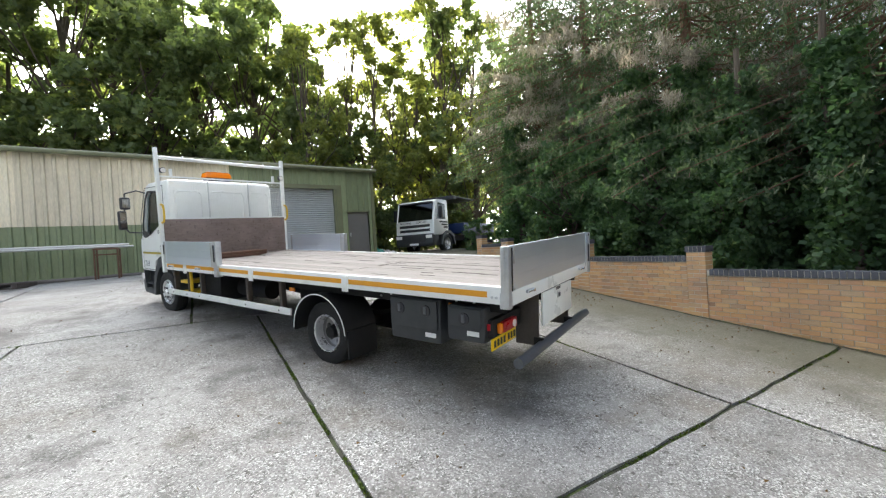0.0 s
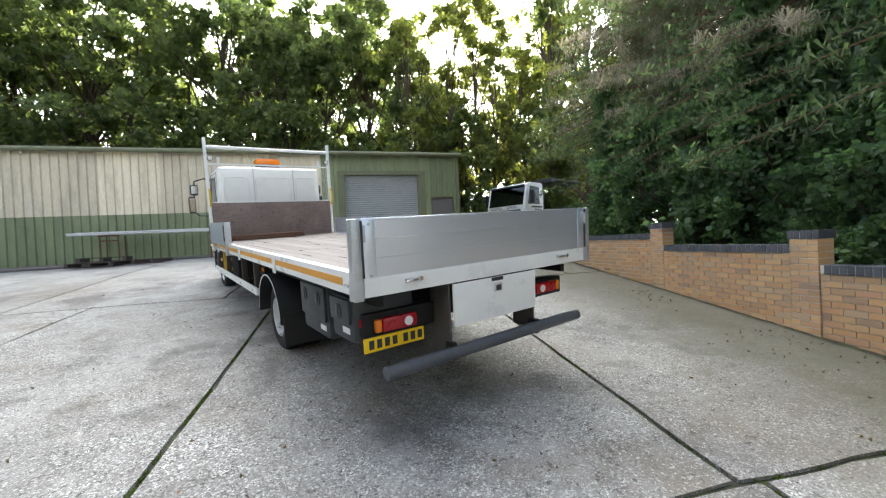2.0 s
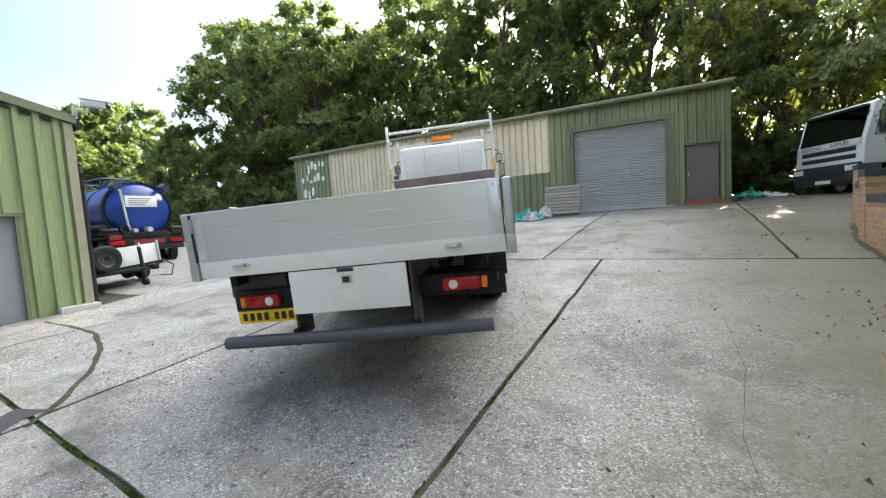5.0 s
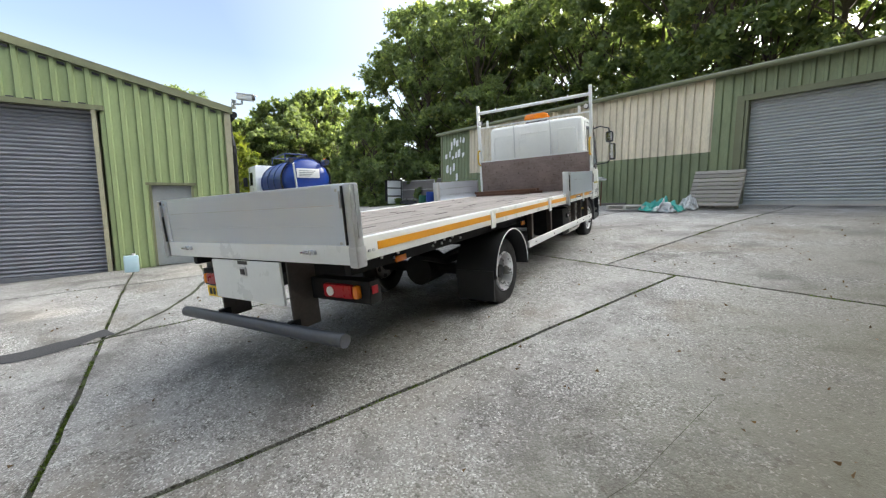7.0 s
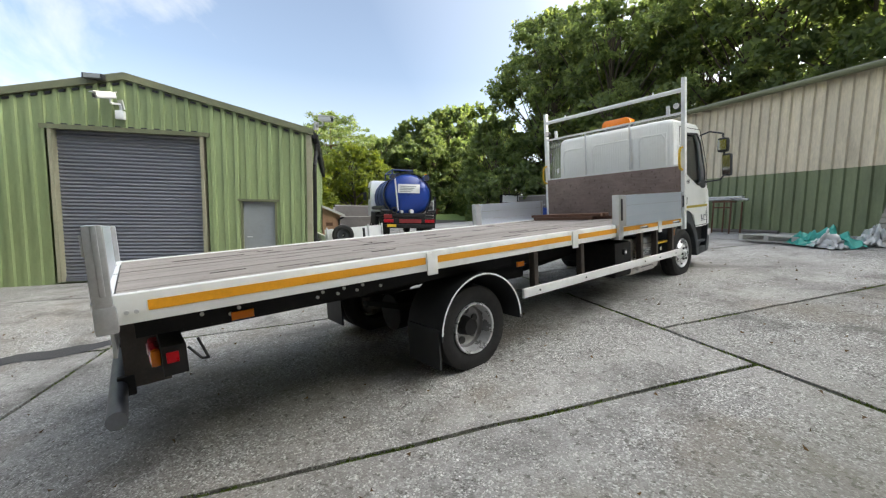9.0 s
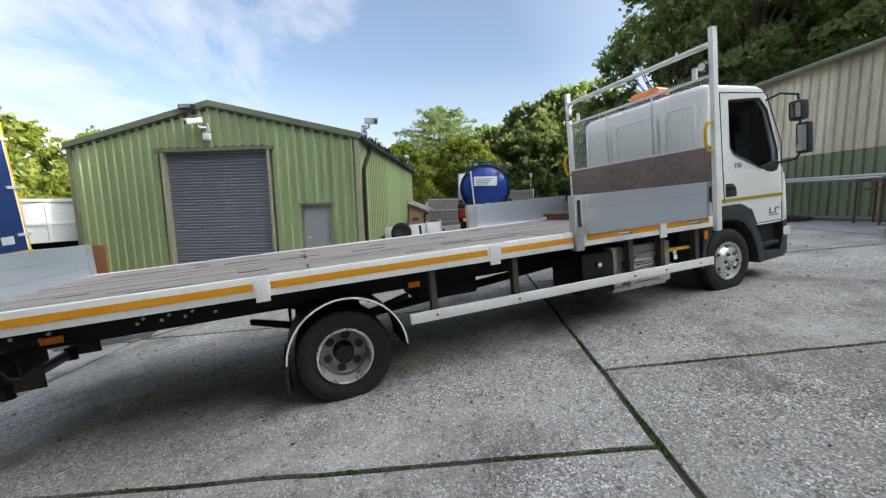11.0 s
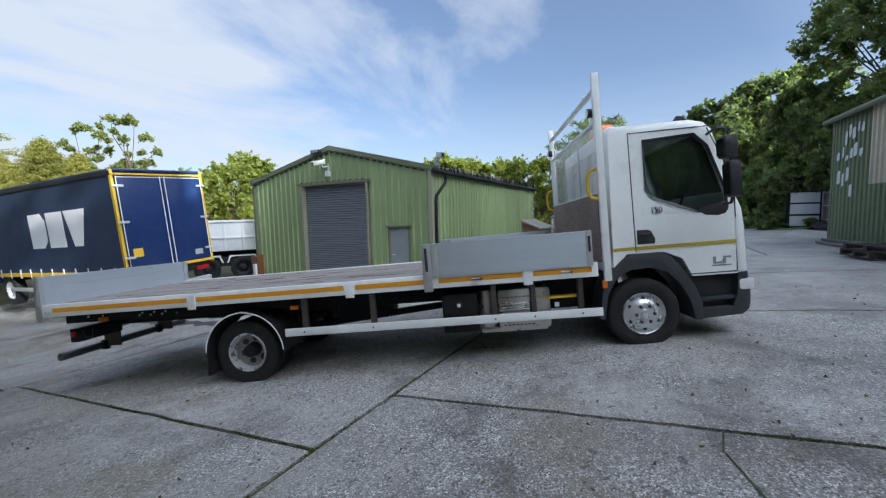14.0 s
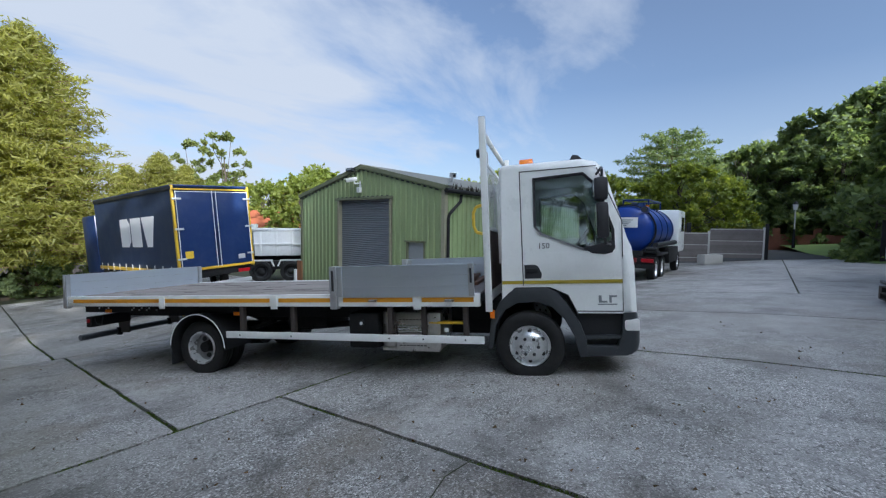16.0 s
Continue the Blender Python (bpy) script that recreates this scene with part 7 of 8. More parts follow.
def crumpled(name, x, y, sx, sy, h, mat, label, seed):
    """A heap of crumpled plastic sheet."""
    rng = random.Random(seed)
    n = 26
    verts, faces = [], []
    for j in range(n):
        for i in range(n):
            u, v = 2 * i / (n - 1) - 1, 2 * j / (n - 1) - 1
            r = math.sqrt(u * u + v * v)
            k = max(0.0, 1 - r ** 2 * 0.8)
            f = abs(noise.noise((u * 2.3 + seed, v * 2.3, 0))) + 0.5 * abs(noise.noise((u * 5 + seed, v * 5, 2)))
            px, py = x + sx * u + 0.15 * noise.noise((u * 3, v * 3, seed)), y + sy * v + 0.15 * noise.noise((u * 3, v * 3, seed + 5))
            verts.append((px, py, ground(px, py) + 0.012 + h * k * (0.25 + 1.3 * f)))
    for j in range(n - 1):
        for i in range(n - 1):
            if (2 * i / (n - 1) - 1) ** 2 + (2 * j / (n - 1) - 1) ** 2 < 1.15:
                a = j * n + i
                faces.append((a, a + 1, a + n + 1, a + n))
    ob = new(name, quick_mesh(name, verts, faces, True))
    ob.data.materials.append(mat)
    return tagged(ob, label, "sheeting")


crumpled("plastic_sheet", 0.62, 13.0, 0.62, 0.36, 0.34, M_TARP, "crumpled teal plastic sheet on the ground", 3)
crumpled("plastic_sheet", 0.85, 12.78, 0.30, 0.18, 0.28, M_WHITESHEET, "crumpled white plastic sheet on the ground", 9)
crumpled("plastic_sheet", 1.12, 13.55, 0.24, 0.2, 0.42, M_WHITESHEET, "torn white plastic sack propped by a pallet", 14)
crumpled("plastic_sheet", 7.2, 17.4, 0.45, 0.3, 0.36, M_TARP, "crumpled teal plastic sheet beside the drive", 21)
crumpled("plastic_sheet", 7.9, 17.7, 0.6, 0.3, 0.2, M_WHITESHEET, "scattered pale plastic rubbish beside the drive", 24)
can = thing("jerry_can", pose(-4.35, 0.66, ground(-4.35, 0.66)), "pale blue translucent plastic jerry can", "container")
part("body", bx(-0.1, 0.1, -0.13, 0.13, 0.0, 0.36, bevel=0.03), surface("pale blue plastic", (0.45, 0.62, 0.70), 0.35, var=0.05), can)
part("cap", rod(new_bm(), (0, 0.05, 0.36), (0, 0.05, 0.40), 0.035, 14), M_MARK, can)
ob = thing("notice_board", pose(-3.75, -4.05, ground(-3.75, -4.05), 0, 0, 80), "brown board on a white post beside the workshop", "board")
part("post", bx(-0.5, -0.32, -0.08, 0.08, 0.0, 0.75, bevel=0.01), M_WHITE_DULL, ob)
part("panel", bx(-0.28, 0.22, -0.02, 0.02, 0.30, 1.15, bevel=0.005), surface("orange brown board", (0.30, 0.13, 0.05), 0.7), ob)
part("stake", rod(new_bm(), (0.0, 0.03, 0.0), (0.0, 0.03, 0.4), 0.02, 8), M_INK, ob)
# bins and odds by the far fence
bn = thing("barrel", pose(-17.9, 16.3, ground(-17.9, 16.3)), "dark green plastic barrel", "barrel", "barrels by the fence")
part("body", lathe(new_bm(), [(0.0, 0.02), (0.0, 0.26), (0.3, 0.30), (0.62, 0.26), (0.62, 0.02)], 20), surface("green plastic", (0.02, 0.12, 0.07), 0.5), bn).matrix_basis = pose(0, 0, 0, 0, -90, 0)
bn = thing("barrel", pose(-16.9, 16.3, ground(-16.9, 16.3)), "bright blue plastic barrel", "barrel", "barrels by the fence")
part("body", lathe(new_bm(), [(0.0, 0.02), (0.0, 0.27), (0.4, 0.31), (0.85, 0.27), (0.85, 0.02)], 20), M_TANKBLUE, bn).matrix_basis = pose(0, 0, 0, 0, -90, 0)
crumpled("plastic_sheet", -15.6, 16.3, 0.5, 0.35, 0.5, M_WHITESHEET, "white rubble sack by the fence", 31)
crumpled("plastic_sheet", -19.6, 16.1, 1.2, 0.4, 0.35, M_PLASTIC, "dark heap of rubble bags by the fence", 37)

# ---------------------------------------------------------------- fences, gate, lamp, hut
def fence(name, p, q, tall, label):
    """Boarded panels between pale posts, with rails."""
    p, q = Vector((*p, 0)), Vector((*q, 0))
    n = max(1, round((q - p).length / 3.6))
    f = thing(name, pose(0, 0, 0), label, "fence")
    way = (q - p).normalized()
    yaw = math.degrees(math.atan2(way.y, way.x))
    for i in range(n + 1):
        c = p.lerp(q, i / n)
        g = ground(c.x, c.y)
        part("post", bx(c.x - 0.06, c.x + 0.06, c.y - 0.06, c.y + 0.06, g - 0.2, g + tall + 0.08, bevel=0.01), M_POST, f)
        if i < n:
            e = p.lerp(q, (i + 1) / n)
            L = (e - c).length
            m = pose(c.x, c.y, g, 0, 0, yaw)
            pn = part("panel", box(new_bm(), 0.06, L - 0.06, -0.012, 0.012, 0.1, tall, m=m), M_FENCE, f)
            k = 9
            for b in range(k):
                z = 0.12 + (tall - 0.14) * b / k
                part("board", box(new_bm(), 0.06, L - 0.06, -0.03, 0.03, z, z + (tall - 0.14) / k - 0.012, m=m), M_FENCE, pn)
            for z in (0.35, tall * 0.6, tall - 0.06):
                part("rail", box(new_bm(), 0.06, L - 0.06, -0.05, 0.05, z - 0.018, z + 0.018, m=m), M_POST, pn)
    return f


fence("board_fence", (-25.0, 10.8), (-19.2, 3.2), 1.85, "grey boarded fence with pale posts and rails")
fence("board_fence", (-13.4, 17.5), (-21.3, 16.5), 1.75, "grey boarded fence beside the shed")
gt = thing("yard_gate", pose(-21.22, 15.7, ground(-21.2, 15.7), 0, 0, 97), "black steel gate leaf with white infill panels", "gate")
for z in (0.05, 0.68, 1.28, 1.88):
    part("rail", bx(-0.65, 0.75, -0.03, 0.03, z - 0.04, z + 0.04), M_BLACK, gt)
for x in (-0.65, 0.75):
    part("stile", bx(x - 0.08, x + 0.08, -0.04, 0.04, 0.0, 1.95), M_BLACK, gt)
for z in (0.1, 0.72, 1.32):
    part("infill", bx(-0.57, 0.67, -0.015, 0.015, z, z + 0.52), M_MARK, gt)
solid("gate_post", bx(-25.14, -24.96, 10.85, 11.03, 0.4, 3.0, bevel=0.01), M_BLACK, "tall black steel gate post at the fence end", "post")
lamp = thing("lamp_post", pose(-37.5, 12.55, ground(-37.5, 12.55) + 0.36), "black lamp post with lantern on the lawn", "lamp post")
part("base", rod(new_bm(), (0, 0, 0), (0, 0, 1.5), 0.11, 12, 0.08), M_BLACK, lamp)
part("pole", rod(new_bm(), (0, 0, 1.5), (0, 0, 3.6), 0.045, 10), M_POST, lamp)
part("lantern", rod(new_bm(), (0, 0, 3.05), (0, 0, 3.5), 0.13, 6, 0.2), M_CLEAR_LENS, lamp)
part("lantern_cap", rod(new_bm(), (0, 0, 3.5), (0, 0, 3.75), 0.22, 6, 0.04), M_BLACK, lamp)
gw = thing("garden_wall", pose(0, 0, 0), "red brick garden wall with piers beyond the lawn", "wall")
part("wall", bx(-46.3, -46, 8, 17, 0.5, 2.2), M_REDBRICK, gw)
for y in (8.5, 11.5, 14.5):
    part("pier", bx(-46.4, -45.9, y - 0.3, y + 0.3, 0.5, 2.8, bevel=0.02), M_REDBRICK, gw)
hut = thing("brick_hut", pose(-15.8, 3.12, ground(-15.8, 3.1) - 0.02), "small brick lean-to hut with a dark sloping roof", "hut")
part("wall", prism(new_bm(), [(-0.42, 0), (0.45, 0), (0.45, 1.50), (-0.42, 1.88)], -1.1, 1.1, "x"), surface("hut brick", (0.40, 0.24, 0.15), 0.85, var=0.25, scale=6, bump=0.3), hut)
part("roof", prism(new_bm(), [(-0.44, 1.90), (0.68, 1.44), (0.68, 1.52), (-0.44, 1.98)], -1.25, 1.28, "x", 0.01), M_ROOF, hut)
part("verge", prism(new_bm(), [(-0.44, 1.88), (0.68, 1.42), (0.68, 1.535), (-0.44, 1.995)], 1.285, 1.31, "x"), M_POST, hut)
part("downpipe", pipe(new_bm(), [(1.16, 0.62, 1.40), (1.14, 0.4, 1.28), (1.14, 0.4, 0.05)], 0.04, 8), M_BLACK, hut)
part("plaque", bx(1.1, 1.12, -0.25, 0.08, 0.95, 1.12), M_RUST, hut)
block = thing("concrete_block", pose(-22.3, 8.45, ground(-22.3, 8.45), 0, 0, -33), "white concrete block on the ground by the fence", "block")
part("body", bx(-0.7, 0.7, -0.25, 0.25, 0.0, 0.55, bevel=0.03), M_POST, block)
house = thing("house", pose(-16.0, -27.0, ground(-16, -27) - 0.7, 0, 0, 30), "distant house with an orange tiled roof", "house")
part("wall", bx(-5, 5, -3.5, 3.5, 0, 3.6), M_REDBRICK, house)
part("roof", prism(new_bm(), [(-3.9, 3.5), (3.9, 3.5), (0.0, 5.6)], -5.3, 5.3, "x"), M_ROOFTILE, house)

board_ob = solid("brown_board", box(new_bm(), -0.22, 0.22, -0.02, 0.02, 0, 1.0, 0.004, pose(-5.05, -6.1, ground(-5, -6.1), 6, 0, 80)), M_BOARD_BROWN, "brown board leaning on the workshop corner", "board")

# ---------------------------------------------------------------- trees and plants
def leaf_mesh(name, centres, size, rng, mat, droop=0.0, slim=0.5, fold=0.25, plain=False):
    """Many single leaves: a folded kite of two triangles each, or one triangle far off, turned every way."""
    n = len(centres)
    c = np.asarray(centres, float)
    z = rng.normal(size=(n, 3)) * (1, 1, 0.8)
    z[:, 2] -= droop
    z /= np.linalg.norm(z, axis=1, keepdims=True)
    o = rng.normal(size=(n, 3))
    x = np.cross(z, o)
    x /= np.linalg.norm(x, axis=1, keepdims=True) + 1e-9
    y = np.cross(z, x)
    s = size * rng.uniform(0.6, 1.35, size=(n, 1))
    k = 3 if plain else 4
    v = np.empty((n, k, 3))
    if plain:
        v[:, 0] = c - s * (0.45 * z + slim * x)
        v[:, 1] = c - s * (0.45 * z - slim * x)
        v[:, 2] = c + s * 0.65 * z
    else:
        v[:, 0] = c
        v[:, 1] = c + s * (0.5 * z + slim * x + fold * 0.3 * y)
        v[:, 2] = c + s * z
        v[:, 3] = c + s * (0.5 * z - slim * x + fold * 0.3 * y)
    order = np.array([0, 1, 2] if plain else [0, 1, 2, 0, 2, 3])
    me = bpy.data.meshes.new(name)
    me.vertices.add(k * n)
    me.vertices.foreach_set("co", v.reshape(-1))
    me.loops.add(len(order) * n)
    me.loops.foreach_set("vertex_index", (np.arange(n)[:, None] * k + order).reshape(-1))
    faces = n * len(order) // 3
    me.polygons.add(faces)
    me.polygons.foreach_set("loop_start", np.arange(faces) * 3)
    me.update(calc_edges=True)
    me.materials.append(mat)
    return me


def limb(bm, p, q, r0, r1, bends=3, wobble=0.25, rng=random, seg=7):
    pts = [p.lerp(q, i / bends) for i in range(bends + 1)]
    for i in range(1, bends):
        pts[i] += Vector((rng.uniform(-1, 1), rng.uniform(-1, 1), rng.uniform(-0.3, 0.5))) * wobble
    for i in range(bends):
        rod(bm, pts[i], pts[i + 1], r0 + (r1 - r0) * i / bends, seg, r0 + (r1 - r0) * (i + 1) / bends, False)
    return pts


def broadleaf(seed, tall, wide, crown_low, mat, leaves=9000, leaf=0.24, clumps=60, bark=M_BARK, trunk_r=0.22, label="", gaps=0.75, twigs=9, plain=False):
    """A broad tree: trunk, limbs, and leafy twigs at the ends of the limbs with gaps between."""
    rng, rn = random.Random(seed), np.random.default_rng(seed)
    t = thing("tree", pose(0, 0, 0), label, "tree")
    bm = new_bm()
    top = Vector((rng.uniform(-0.4, 0.4), rng.uniform(-0.4, 0.4), tall * 0.8))
    stem = limb(bm, Vector((0, 0, -0.3)), top, trunk_r, trunk_r * 0.3, 6, 0.25, rng, 9)
    centres = []
    for k in range(clumps):
        a, h = rng.uniform(0, 2 * math.pi), rng.uniform(0, 1)
        z = crown_low + (tall - crown_low) * h
        prof = math.sqrt(max(0.05, 1 - (2 * h - 0.85) ** 2 / 1.35))
        r = wide * prof * math.sqrt(rng.uniform(0.15, 1.0))
        c = Vector((r * math.cos(a), r * math.sin(a), z))
        c += Vector((noise.noise(c * 0.4) * 0.8, noise.noise(c * 0.4 + Vector((9, 0, 0))) * 0.8, noise.noise(c * 0.3) * 0.6))
        centres.append(c)
        if k % 2 == 0:
            j = min(len(stem) - 2, max(1, int(len(stem) * 0.75 * z / tall)))
            limb(bm, stem[j].copy(), c, trunk_r * 0.28, 0.02, 3, 0.25, rng, 4)
    part("trunk", bm, bark, t)
    each = leaves // (clumps * twigs)
    pts = []
    for c in centres:
        reach = rng.uniform(0.6, 1.25) * wide * 0.24
        out = np.array(Vector((c.x, c.y, 0.35 * (c.z - crown_low))).normalized())
        for k in range(twigs):
            w = rn.normal(size=3) + out * 0.7
            w *= (1.0, 1.0, gaps) / np.linalg.norm(w)
            s = rn.uniform(0.0, 1.0, size=(each, 1)) ** 0.8
            q = np.array(c) + (s * reach * rn.uniform(0.5, 1.2)) * w
            q[:, 2] -= (0.12 * reach * s * s)[:, 0]
            pts.append(q + rn.normal(size=(each, 3)) * (0.05 + 0.055 * reach))
    crown = new("crown", leaf_mesh("crown", np.concatenate(pts), leaf, rn, mat, plain=plain))
    crown.parent = t
    return t


def conifer(seed, tall, wide, mat, low=0.8, whorls=24, per=9, leaf=0.16, density=60, droop=0.5, bark=M_PINEBARK, label="", trunk_r=0.2, sweep=-0.25, plain=False, dead=0, slim=0.28, taper=0.8):
    """A conifer: whorls of branches that hang a little, each set with short sprays."""
    rng, rn = random.Random(seed), np.random.default_rng(seed)
    t = thing("conifer_tree", pose(0, 0, 0), label, "tree")
    bm = new_bm()
    rod(bm, (0, 0, -0.3), (0, 0, tall), trunk_r, 9, 0.03, False)
    pts = []
    for w in range(whorls):
        h = w / (whorls - 1)
        z = low + (tall - low) * h ** 0.95
        reach = wide * (1 - h) ** taper * rng.uniform(0.8, 1.1) + 0.15
        for b in range(per):
            a = 2 * math.pi * (b + rng.uniform(-0.35, 0.35)) / per + w * 0.7
            L = reach * rng.uniform(0.65, 1.15)
            tip = Vector((L * math.cos(a), L * math.sin(a), z + sweep * L + rng.uniform(-0.2, 0.2)))
            root = Vector((0, 0, z))
            rod(bm, root, tip, 0.03 * (1.2 - h), 4, 0.008, False)
            n = int(density * L / max(0.5, wide) * 1.0) + 6
            s = rn.uniform(0.12, 1.0, size=(n, 1)) ** 0.75
            p = np.array(root) + s * np.array(tip - root)
            side = np.array([-math.sin(a), math.cos(a), 0])
            p = p + rn.normal(size=(n, 1)) * side * (0.12 + 0.16 * L * (1.05 - s)) + rn.normal(size=(n, 3)) * 0.08
            pts.append(p)
    part("trunk", bm, bark, t)
    crown = new("crown", leaf_mesh("crown", np.concatenate(pts), leaf, rn, mat, droop, slim, plain=plain))
    crown.parent = t
    if dead:
        pts = []
        for k in range(dead):
            a, z = rng.uniform(0, 2 * math.pi), low + (tall - low) * rng.uniform(0.1, 0.6)
            L = wide * rng.uniform(0.75, 1.15) * (1 - 0.6 * z / tall)
            s = rn.uniform(0.35, 1.0, size=(170, 1))
            tip = np.array([L * math.cos(a), L * math.sin(a), -0.15 * L])
            side = np.array([-math.sin(a), math.cos(a), 0.0])
            pts.append(np.array([0, 0, z]) + s * tip + rn.normal(size=(170, 1)) * side * 0.22 * (1.1 - s))
        twig = new("dead_growth", leaf_mesh("dead_growth", np.concatenate(pts), 0.38, rn, L_DEAD, 1.6, 0.028, plain=True))
        twig.parent = t
        tagged(twig, kind="stuff")
    return t


def plant(proto, x, y, scale=1.0, turn=0.0, tall=1.0, label="", drop=0.0):
    ob = copy_thing(proto, pose(x, y, ground(x, y) - 0.05 - drop, 0, 0, turn))
    ob.scale = (scale, scale, scale * tall)
    if label:
        ob["label"] = label
    return ob


def ivy_column(seed, tall, wide, label):
    """A dead stem wrapped in hanging ivy."""
    rng, rn = random.Random(seed), np.random.default_rng(seed)
    t = thing("ivy", pose(0, 0, 0), label, "ivy")
    bm = new_bm()
    limb(bm, Vector((0, 0, -0.3)), Vector((0.1, 0.1, tall + 0.5)), 0.13, 0.05, 5, 0.12, rng, 8)
    part("trunk", bm, M_BARK, t)
    n = 9000
    h = rn.uniform(0, 1, size=n)
    a = rn.uniform(0, 2 * math.pi, size=n)
    r = wide * (0.55 + 0.45 * np.sin(3 * a + 7 * h) * np.sin(11 * h + seed)) * (1.1 - 0.55 * h) * rn.uniform(0.55, 1.1, size=n)
    p = np.stack([r * np.cos(a), r * np.sin(a), h * tall], 1)
    crown = new("leaves", leaf_mesh("leaves", p, 0.10, rn, L_IVY, 0.7, 0.5))
    crown.parent = t
    return t


oak_a = broadleaf(11, 14.5, 4.6, 3.2, L_OAK, 21000, 0.21, 95, label="tall oak with dark green leaves behind the shed", plain=True)
oak_b = broadleaf(12, 13.5, 4.0, 2.6, L_OAK, 18000, 0.205, 85, label="tall broadleaf tree with open crown behind the shed", plain=True)
oak_c = broadleaf(13, 12.0, 3.8, 1.2, L_OAK, 16500, 0.205, 78, label="leafy woodland tree with low branches", plain=True)
far_oak = broadleaf(18, 12.0, 4.2, 0.8, L_OAK, 8200, 0.40, 90, label="distant dark green woodland tree crown", plain=True)
birch = broadleaf(14, 12.5, 2.8, 3.5, L_WOOD, 7000, 0.17, 56, trunk_r=0.13, label="thin woodland tree with sparse yellow-green leaves")
lime = broadleaf(15, 9.0, 4.4, 0.6, L_BRIGHT, 9200, 0.33, 100, label="rounded yellow-green broadleaf tree in sunlight", plain=True)
bush = broadleaf(16, 3.2, 1.7, 0.15, L_OAK, 3600, 0.18, 40, trunk_r=0.05, label="dense green bush among the trees", gaps=0.85, plain=True)
fir = conifer(21, 13.0, 3.9, L_FIR, 2.9, 26, 9, 0.125, 190, 1.3, label="grey-green drooping conifer behind the brick wall", plain=True, dead=34, slim=0.15, sweep=-0.34)
cypress = conifer(22, 11.5, 4.3, L_CYPRESS, 1.5, 46, 13, 0.30, 125, 0.15, label="large yellow-green cypress in the sun", sweep=0.04, plain=True, slim=0.11, taper=0.6)
gum = broadleaf(19, 13.0, 2.3, 4.6, L_WOOD, 7200, 0.21, 40, trunk_r=0.16, label="tall gum tree with open rounded clumps of leaves", twigs=10, plain=True)
cedar = conifer(23, 9.0, 5.0, L_OAK, 2.0, 12, 11, 0.30, 230, -0.2, label="spreading cedar with flat tiers of branches", sweep=0.10, plain=True, slim=0.14, taper=0.42)
laurel = broadleaf(17, 3.6, 1.9, 0.1, L_IVY, 12000, 0.112, 70, trunk_r=0.06, label="dense dark green shrubs behind the brick wall", gaps=0.9, twigs=7)
ivy = ivy_column(31, 4.6, 0.82, "ivy-covered dead stem behind the brick wall")
PROTOS = (gum, laurel, far_oak, oak_a, oak_b, oak_c, birch, lime, bush, fir, cypress, cedar, ivy)

rng = random.Random(4)


def scatter(protos, n, xs, ys, scales, drop=0.0):
    for i in range(n):
        plant(protos[i % len(protos)], rng.uniform(*xs), rng.uniform(*ys), rng.uniform(*scales), rng.uniform(0, 360), drop=drop)


# wood behind the shed
for i in range(15):
    x = -29 + 2.5 * i + rng.uniform(-0.7, 0.7)
    plant((oak_a, oak_b, oak_c)[i % 3], x, 28.5 + rng.uniform(-1.2, 1.6), rng.uniform(1.1, 1.3), rng.uniform(0, 360))
for i in range(7):
    x = -33 + 7 * i + rng.uniform(-1, 1)
    plant((far_oak, birch, oak_b)[i % 3], x, 37 + rng.uniform(-2, 2), rng.uniform(1.15, 1.35), rng.uniform(0, 360))
for i in range(9):
    plant(birch, 6.0 + 1.35 * i + rng.uniform(-0.5, 0.5), 23.5 + rng.uniform(-1.0, 4.0), rng.uniform(0.95, 1.2), rng.uniform(0, 360))
for x, y, k, p in ((12.5, 30, 1.1, birch), (27.0, 27, 1.15, oak_b), (23.0, 26.5, 1.1, birch), (18.5, 26, 1.1, oak_b)):
    plant(p, x, y, k, rng.uniform(0, 360))
for x, y, k, p, turn in ((15.0, 22.5, 1.5, birch, 30), (17.6, 22.8, 1.28, oak_b, 140)):
    plant(p, x, y, k, turn)
scatter((bush, lime), 8, (6, 22), (22, 33), (0.3, 0.5))
scatter((bush,), 6, (-30, -14), (24, 34), (0.9, 1.5))
scatter((far_oak,), 5, (-60, -35), (40, 60), (0.9, 1.2))
scatter((far_oak,), 4, (26, 45), (38, 60), (0.8, 1.0))
# taller wood beyond the far end of the shed, and past the gate
for x, y, k in ((-25.2, 21.2, 1.16), (-29.5, 22.8, 1.15), (-20.2, 23.2, 1.2), (-33, 29.5, 1.25)):
    plant(oak_a, x, y, k, rng.uniform(0, 360))
for x, y, k in ((-26.0, 19.6, 0.62), (-16.5, 21.5, 0.75)):
    plant(oak_c, x, y, k, rng.uniform(0, 360))
for i in range(11):
    plant((far_oak, oak_c)[i % 2], -47 - 0.8 * i + rng.uniform(-2, 2), 20 - 1.9 * i + rng.uniform(-1, 1), rng.uniform(0.78, 0.95), rng.uniform(0, 360))
scatter((bush, far_oak), 10, (-44, -28), (16.5, 24), (0.5, 0.9))
for x, y, k in ((-22, 16.4, 1.5), (-24.5, 15.6, 1.2), (-18.5, 18.5, 1.3)):
    plant(bush, x, y, k, rng.uniform(0, 360))
scatter((bush,), 14, (-56, -47), (0, 20), (1.2, 1.9))
scatter((far_oak,), 6, (-75, -55), (8, 30), (0.9, 1.2))
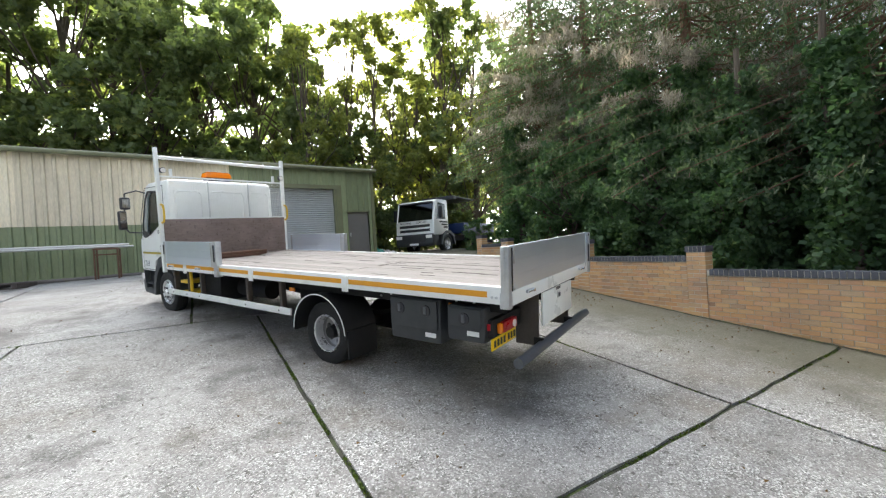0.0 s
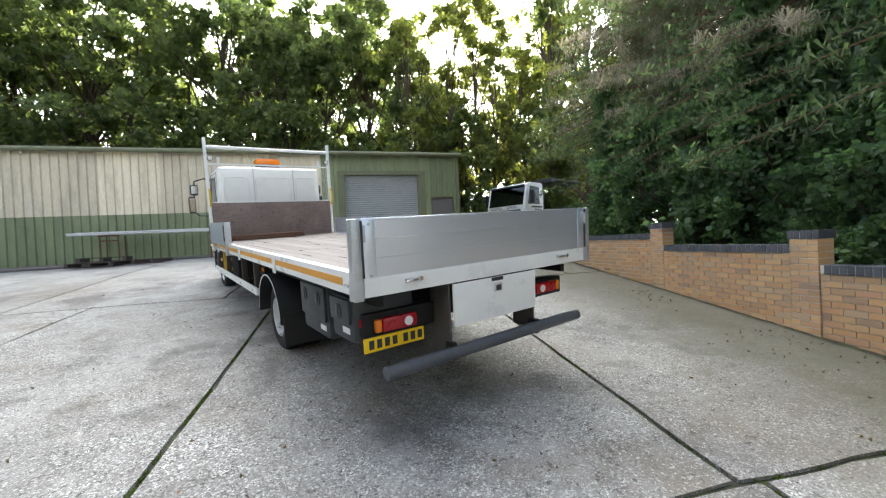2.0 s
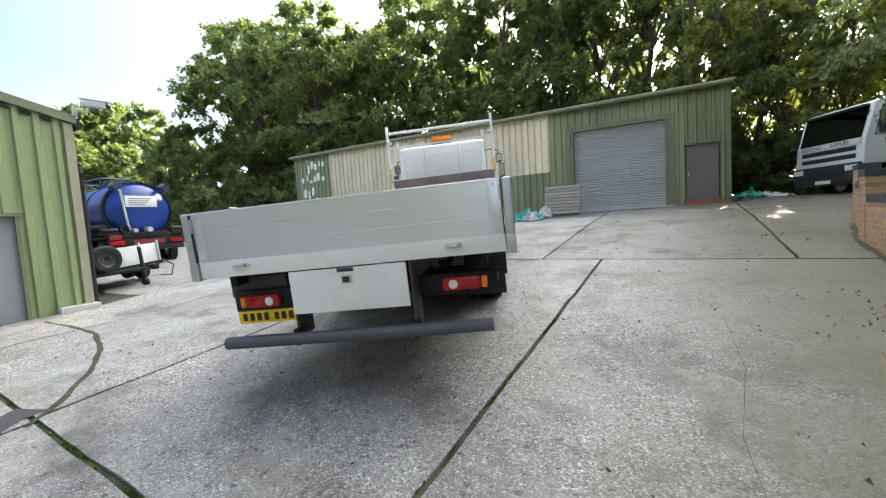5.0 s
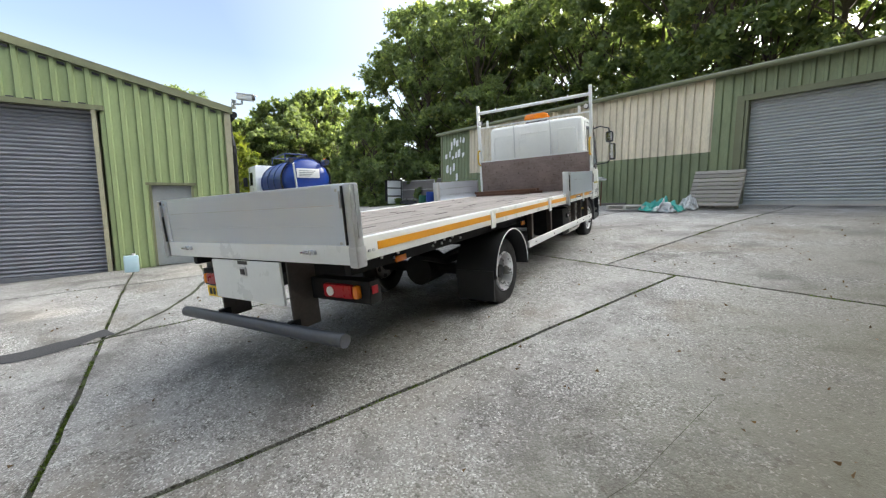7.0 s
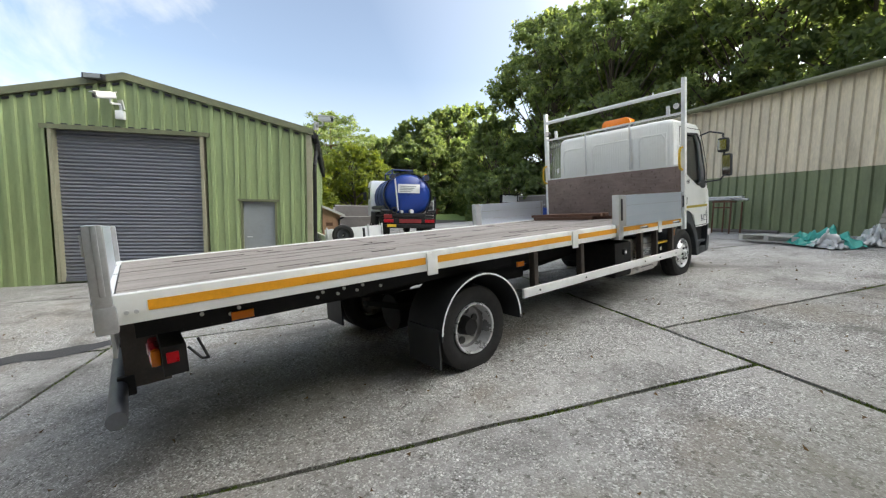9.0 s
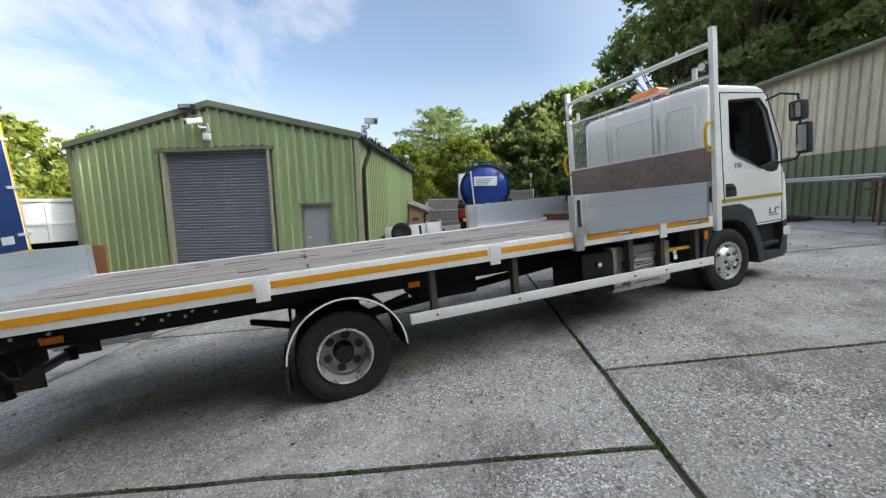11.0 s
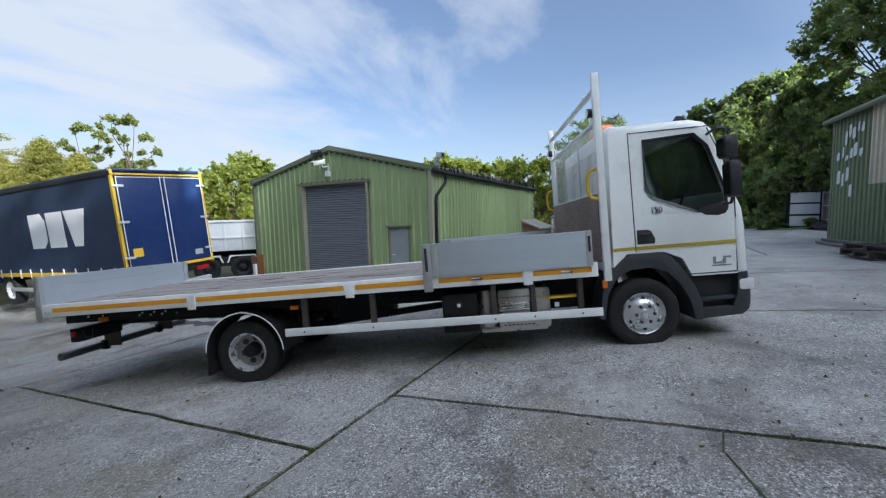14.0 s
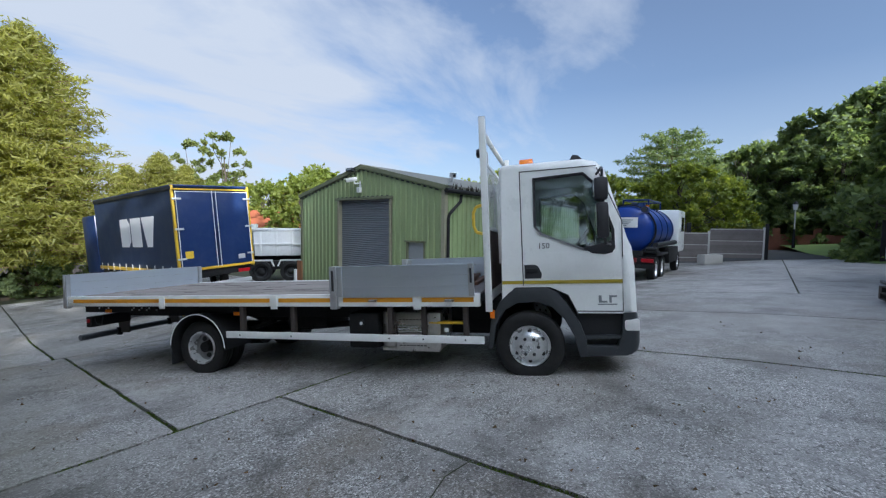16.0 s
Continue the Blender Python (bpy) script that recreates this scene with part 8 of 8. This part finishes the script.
# brambles closing the view under the trees by the drive
for i in range(12):
    plant(bush, 3.6 + 0.95 * i + rng.uniform(-0.3, 0.3), 22.0 + rng.uniform(-0.8, 1.0) - 0.12 * i, rng.uniform(0.75, 1.05), rng.uniform(0, 360), drop=-0.1)
plant(laurel, 11.9, 15.0, 0.42, 30)
plant(laurel, 12.9, 14.0, 0.6, 210)
plant(oak_c, 9.0, 22.8, 0.66, 75)
# the wooded rise past the garden wall
for y, k in ((9.0, 0.80), (10.6, 0.93), (12.4, 1.06), (14.6, 1.14), (17.0, 1.2), (19.6, 1.28), (22.5, 1.36), (25.5, 1.4)):
    plant(far_oak, -53 + rng.uniform(-1.5, 1.5), y, k, rng.uniform(0, 360))
plant(cedar, -43, 2.6, 1.46, 40)
plant(lime, -36.5, 5.0, 0.86, 10)
plant(lime, -40, 7.2, 0.75, 80)
plant(lime, -39, 1.5, 0.8, 150)
# sunlit trees beyond the workshop
for i in range(16):
    a = radians(-110 - 3.3 * i)
    d = 44 + rng.uniform(-4, 6)
    plant(lime, 5.4 + d * math.sin(a), 11 + d * math.cos(a), rng.uniform(0.76, 0.98), rng.uniform(0, 360))
for i in range(9):
    a = radians(-108 - 5.0 * i)
    d = 36 + rng.uniform(-3, 3)
    plant((lime, bush)[i % 2], 5.4 + d * math.sin(a), 11 + d * math.cos(a), rng.uniform(0.5, 0.75), rng.uniform(0, 360))
for x, y, k in ((2.9, -18.0, 1.16), (4.8, -20.5, 1.15), (7.2, -17.0, 1.1), (6, -24, 1.1)):
    plant(cypress, x, y, k, rng.uniform(0, 360))
plant(gum, -13.0, -34.0, 1.04, 20)
plant(gum, -10.6, -35.5, 0.96, 200)
plant(cypress, -7.5, -35, 0.92, 70)
plant(cypress, -9.6, -34.6, 0.84, 170)
plant(cypress, -5.2, -36, 0.8, 20)
scatter((bush,), 8, (-2, 12), (-26, -16), (0.6, 1.2))
# conifers, ivy and shrubs on the bank behind the brick wall
# the two firs at x = 18, mostly hidden, are kept to block light
for x, y, k in ((10.9, 0.6, 1.0), (10.8, 4.2, 1.0), (11.2, 7.6, 0.95), (11.6, 10.4, 1.08), (14.5, 3.2, 1.15), (15, 8.0, 1.15), (10.9, -3.4, 1.0), (13.6, 11.8, 1.0), (18, 6, 1.2), (18, 12, 1.15)):
    plant(fir, x, y, k, rng.uniform(0, 360), drop=-0.5)
for i in range(11):
    k = rng.uniform(0.7, 1.15)
    plant(laurel, (8.15 if i > 5 else 9.2) + 1.75 * k + rng.uniform(0.0, 0.7), -2.8 + 1.0 * i + rng.uniform(-0.3, 0.3), k, rng.uniform(0, 360), drop=-0.3)
for x, y, k in ((9.0, 2.45, 0.95), (9.0, 1.0, 1.0), (9.6, 3.6, 1.1), (9.2, -0.6, 0.9), (9.7, 5.0, 1.15), (9.9, 9.9, 1.1)):
    plant(ivy, x, y, k, rng.uniform(0, 360), drop=-0.2)
for i in range(6):
    plant(laurel, 11.8 + rng.uniform(0, 1.5), -3 + 2.6 * i, rng.uniform(1.2, 1.5), rng.uniform(0, 360), drop=-0.4)
for p in PROTOS:
    for o in (*p.children_recursive, p):
        bpy.data.objects.remove(o)

# weeds and moss in the joints, fallen leaves and grit on the slabs
rn = np.random.default_rng(8)
joint = []
for x0, y0, x1, y1 in ((0.62, 0.68, 0.62, 6.86), (4.1, 0.68, 4.1, 6.86), (3.08, 6.86, 3.08, 13), (-0.4, 6.86, -0.4, 13), (6.62, 6.86, 6.62, 13), (-3, 6.86, 8, 6.86), (-2, 0.68, 8, 0.68), (0.7, -4, 0.7, 0.6), (4.25, -4, 4.25, 0.6)):
    for k in range(int(300 * math.hypot(x1 - x0, y1 - y0))):
        s = rn.uniform()
        x, y = x0 + (x1 - x0) * s, y0 + (y1 - y0) * s
        if noise.noise((x * 1.7, y * 1.7, 3.0)) + 0.6 * noise.noise((x * 9, y * 9, 1.0)) > 0.02:
            x, y = x + rn.normal() * 0.011, y + rn.normal() * 0.011
            joint.append((x, y, ground(x, y) - 0.016 + rn.uniform(0, 0.012)))
weeds = new("joint_weeds", leaf_mesh("joint_weeds", joint, 0.020, rn, L_MOSS, -0.6, 0.4, plain=True))
tagged(weeds, "low moss and weeds growing in the concrete joints", "moss", kind="stuff")
litter = []
for k in range(1500):
    x, y = (7.1 - abs(rn.normal()) * 0.5, rn.uniform(-3, 9)) if k % 3 == 0 else (rn.uniform(-3, 7), rn.uniform(-3, 13))
    if noise.noise((x * 0.8, y * 0.8, 6.0)) > -0.1:
        litter.append((x, y, ground(x, y) + 0.008))
leaves = new("fallen_leaves", leaf_mesh("fallen_leaves", litter, 0.027, rn, L_LITTER, 0.0, 0.4, plain=True))
tagged(leaves, "small brown fallen leaves scattered on the concrete", "leaves", kind="stuff")


build_brick_wall()
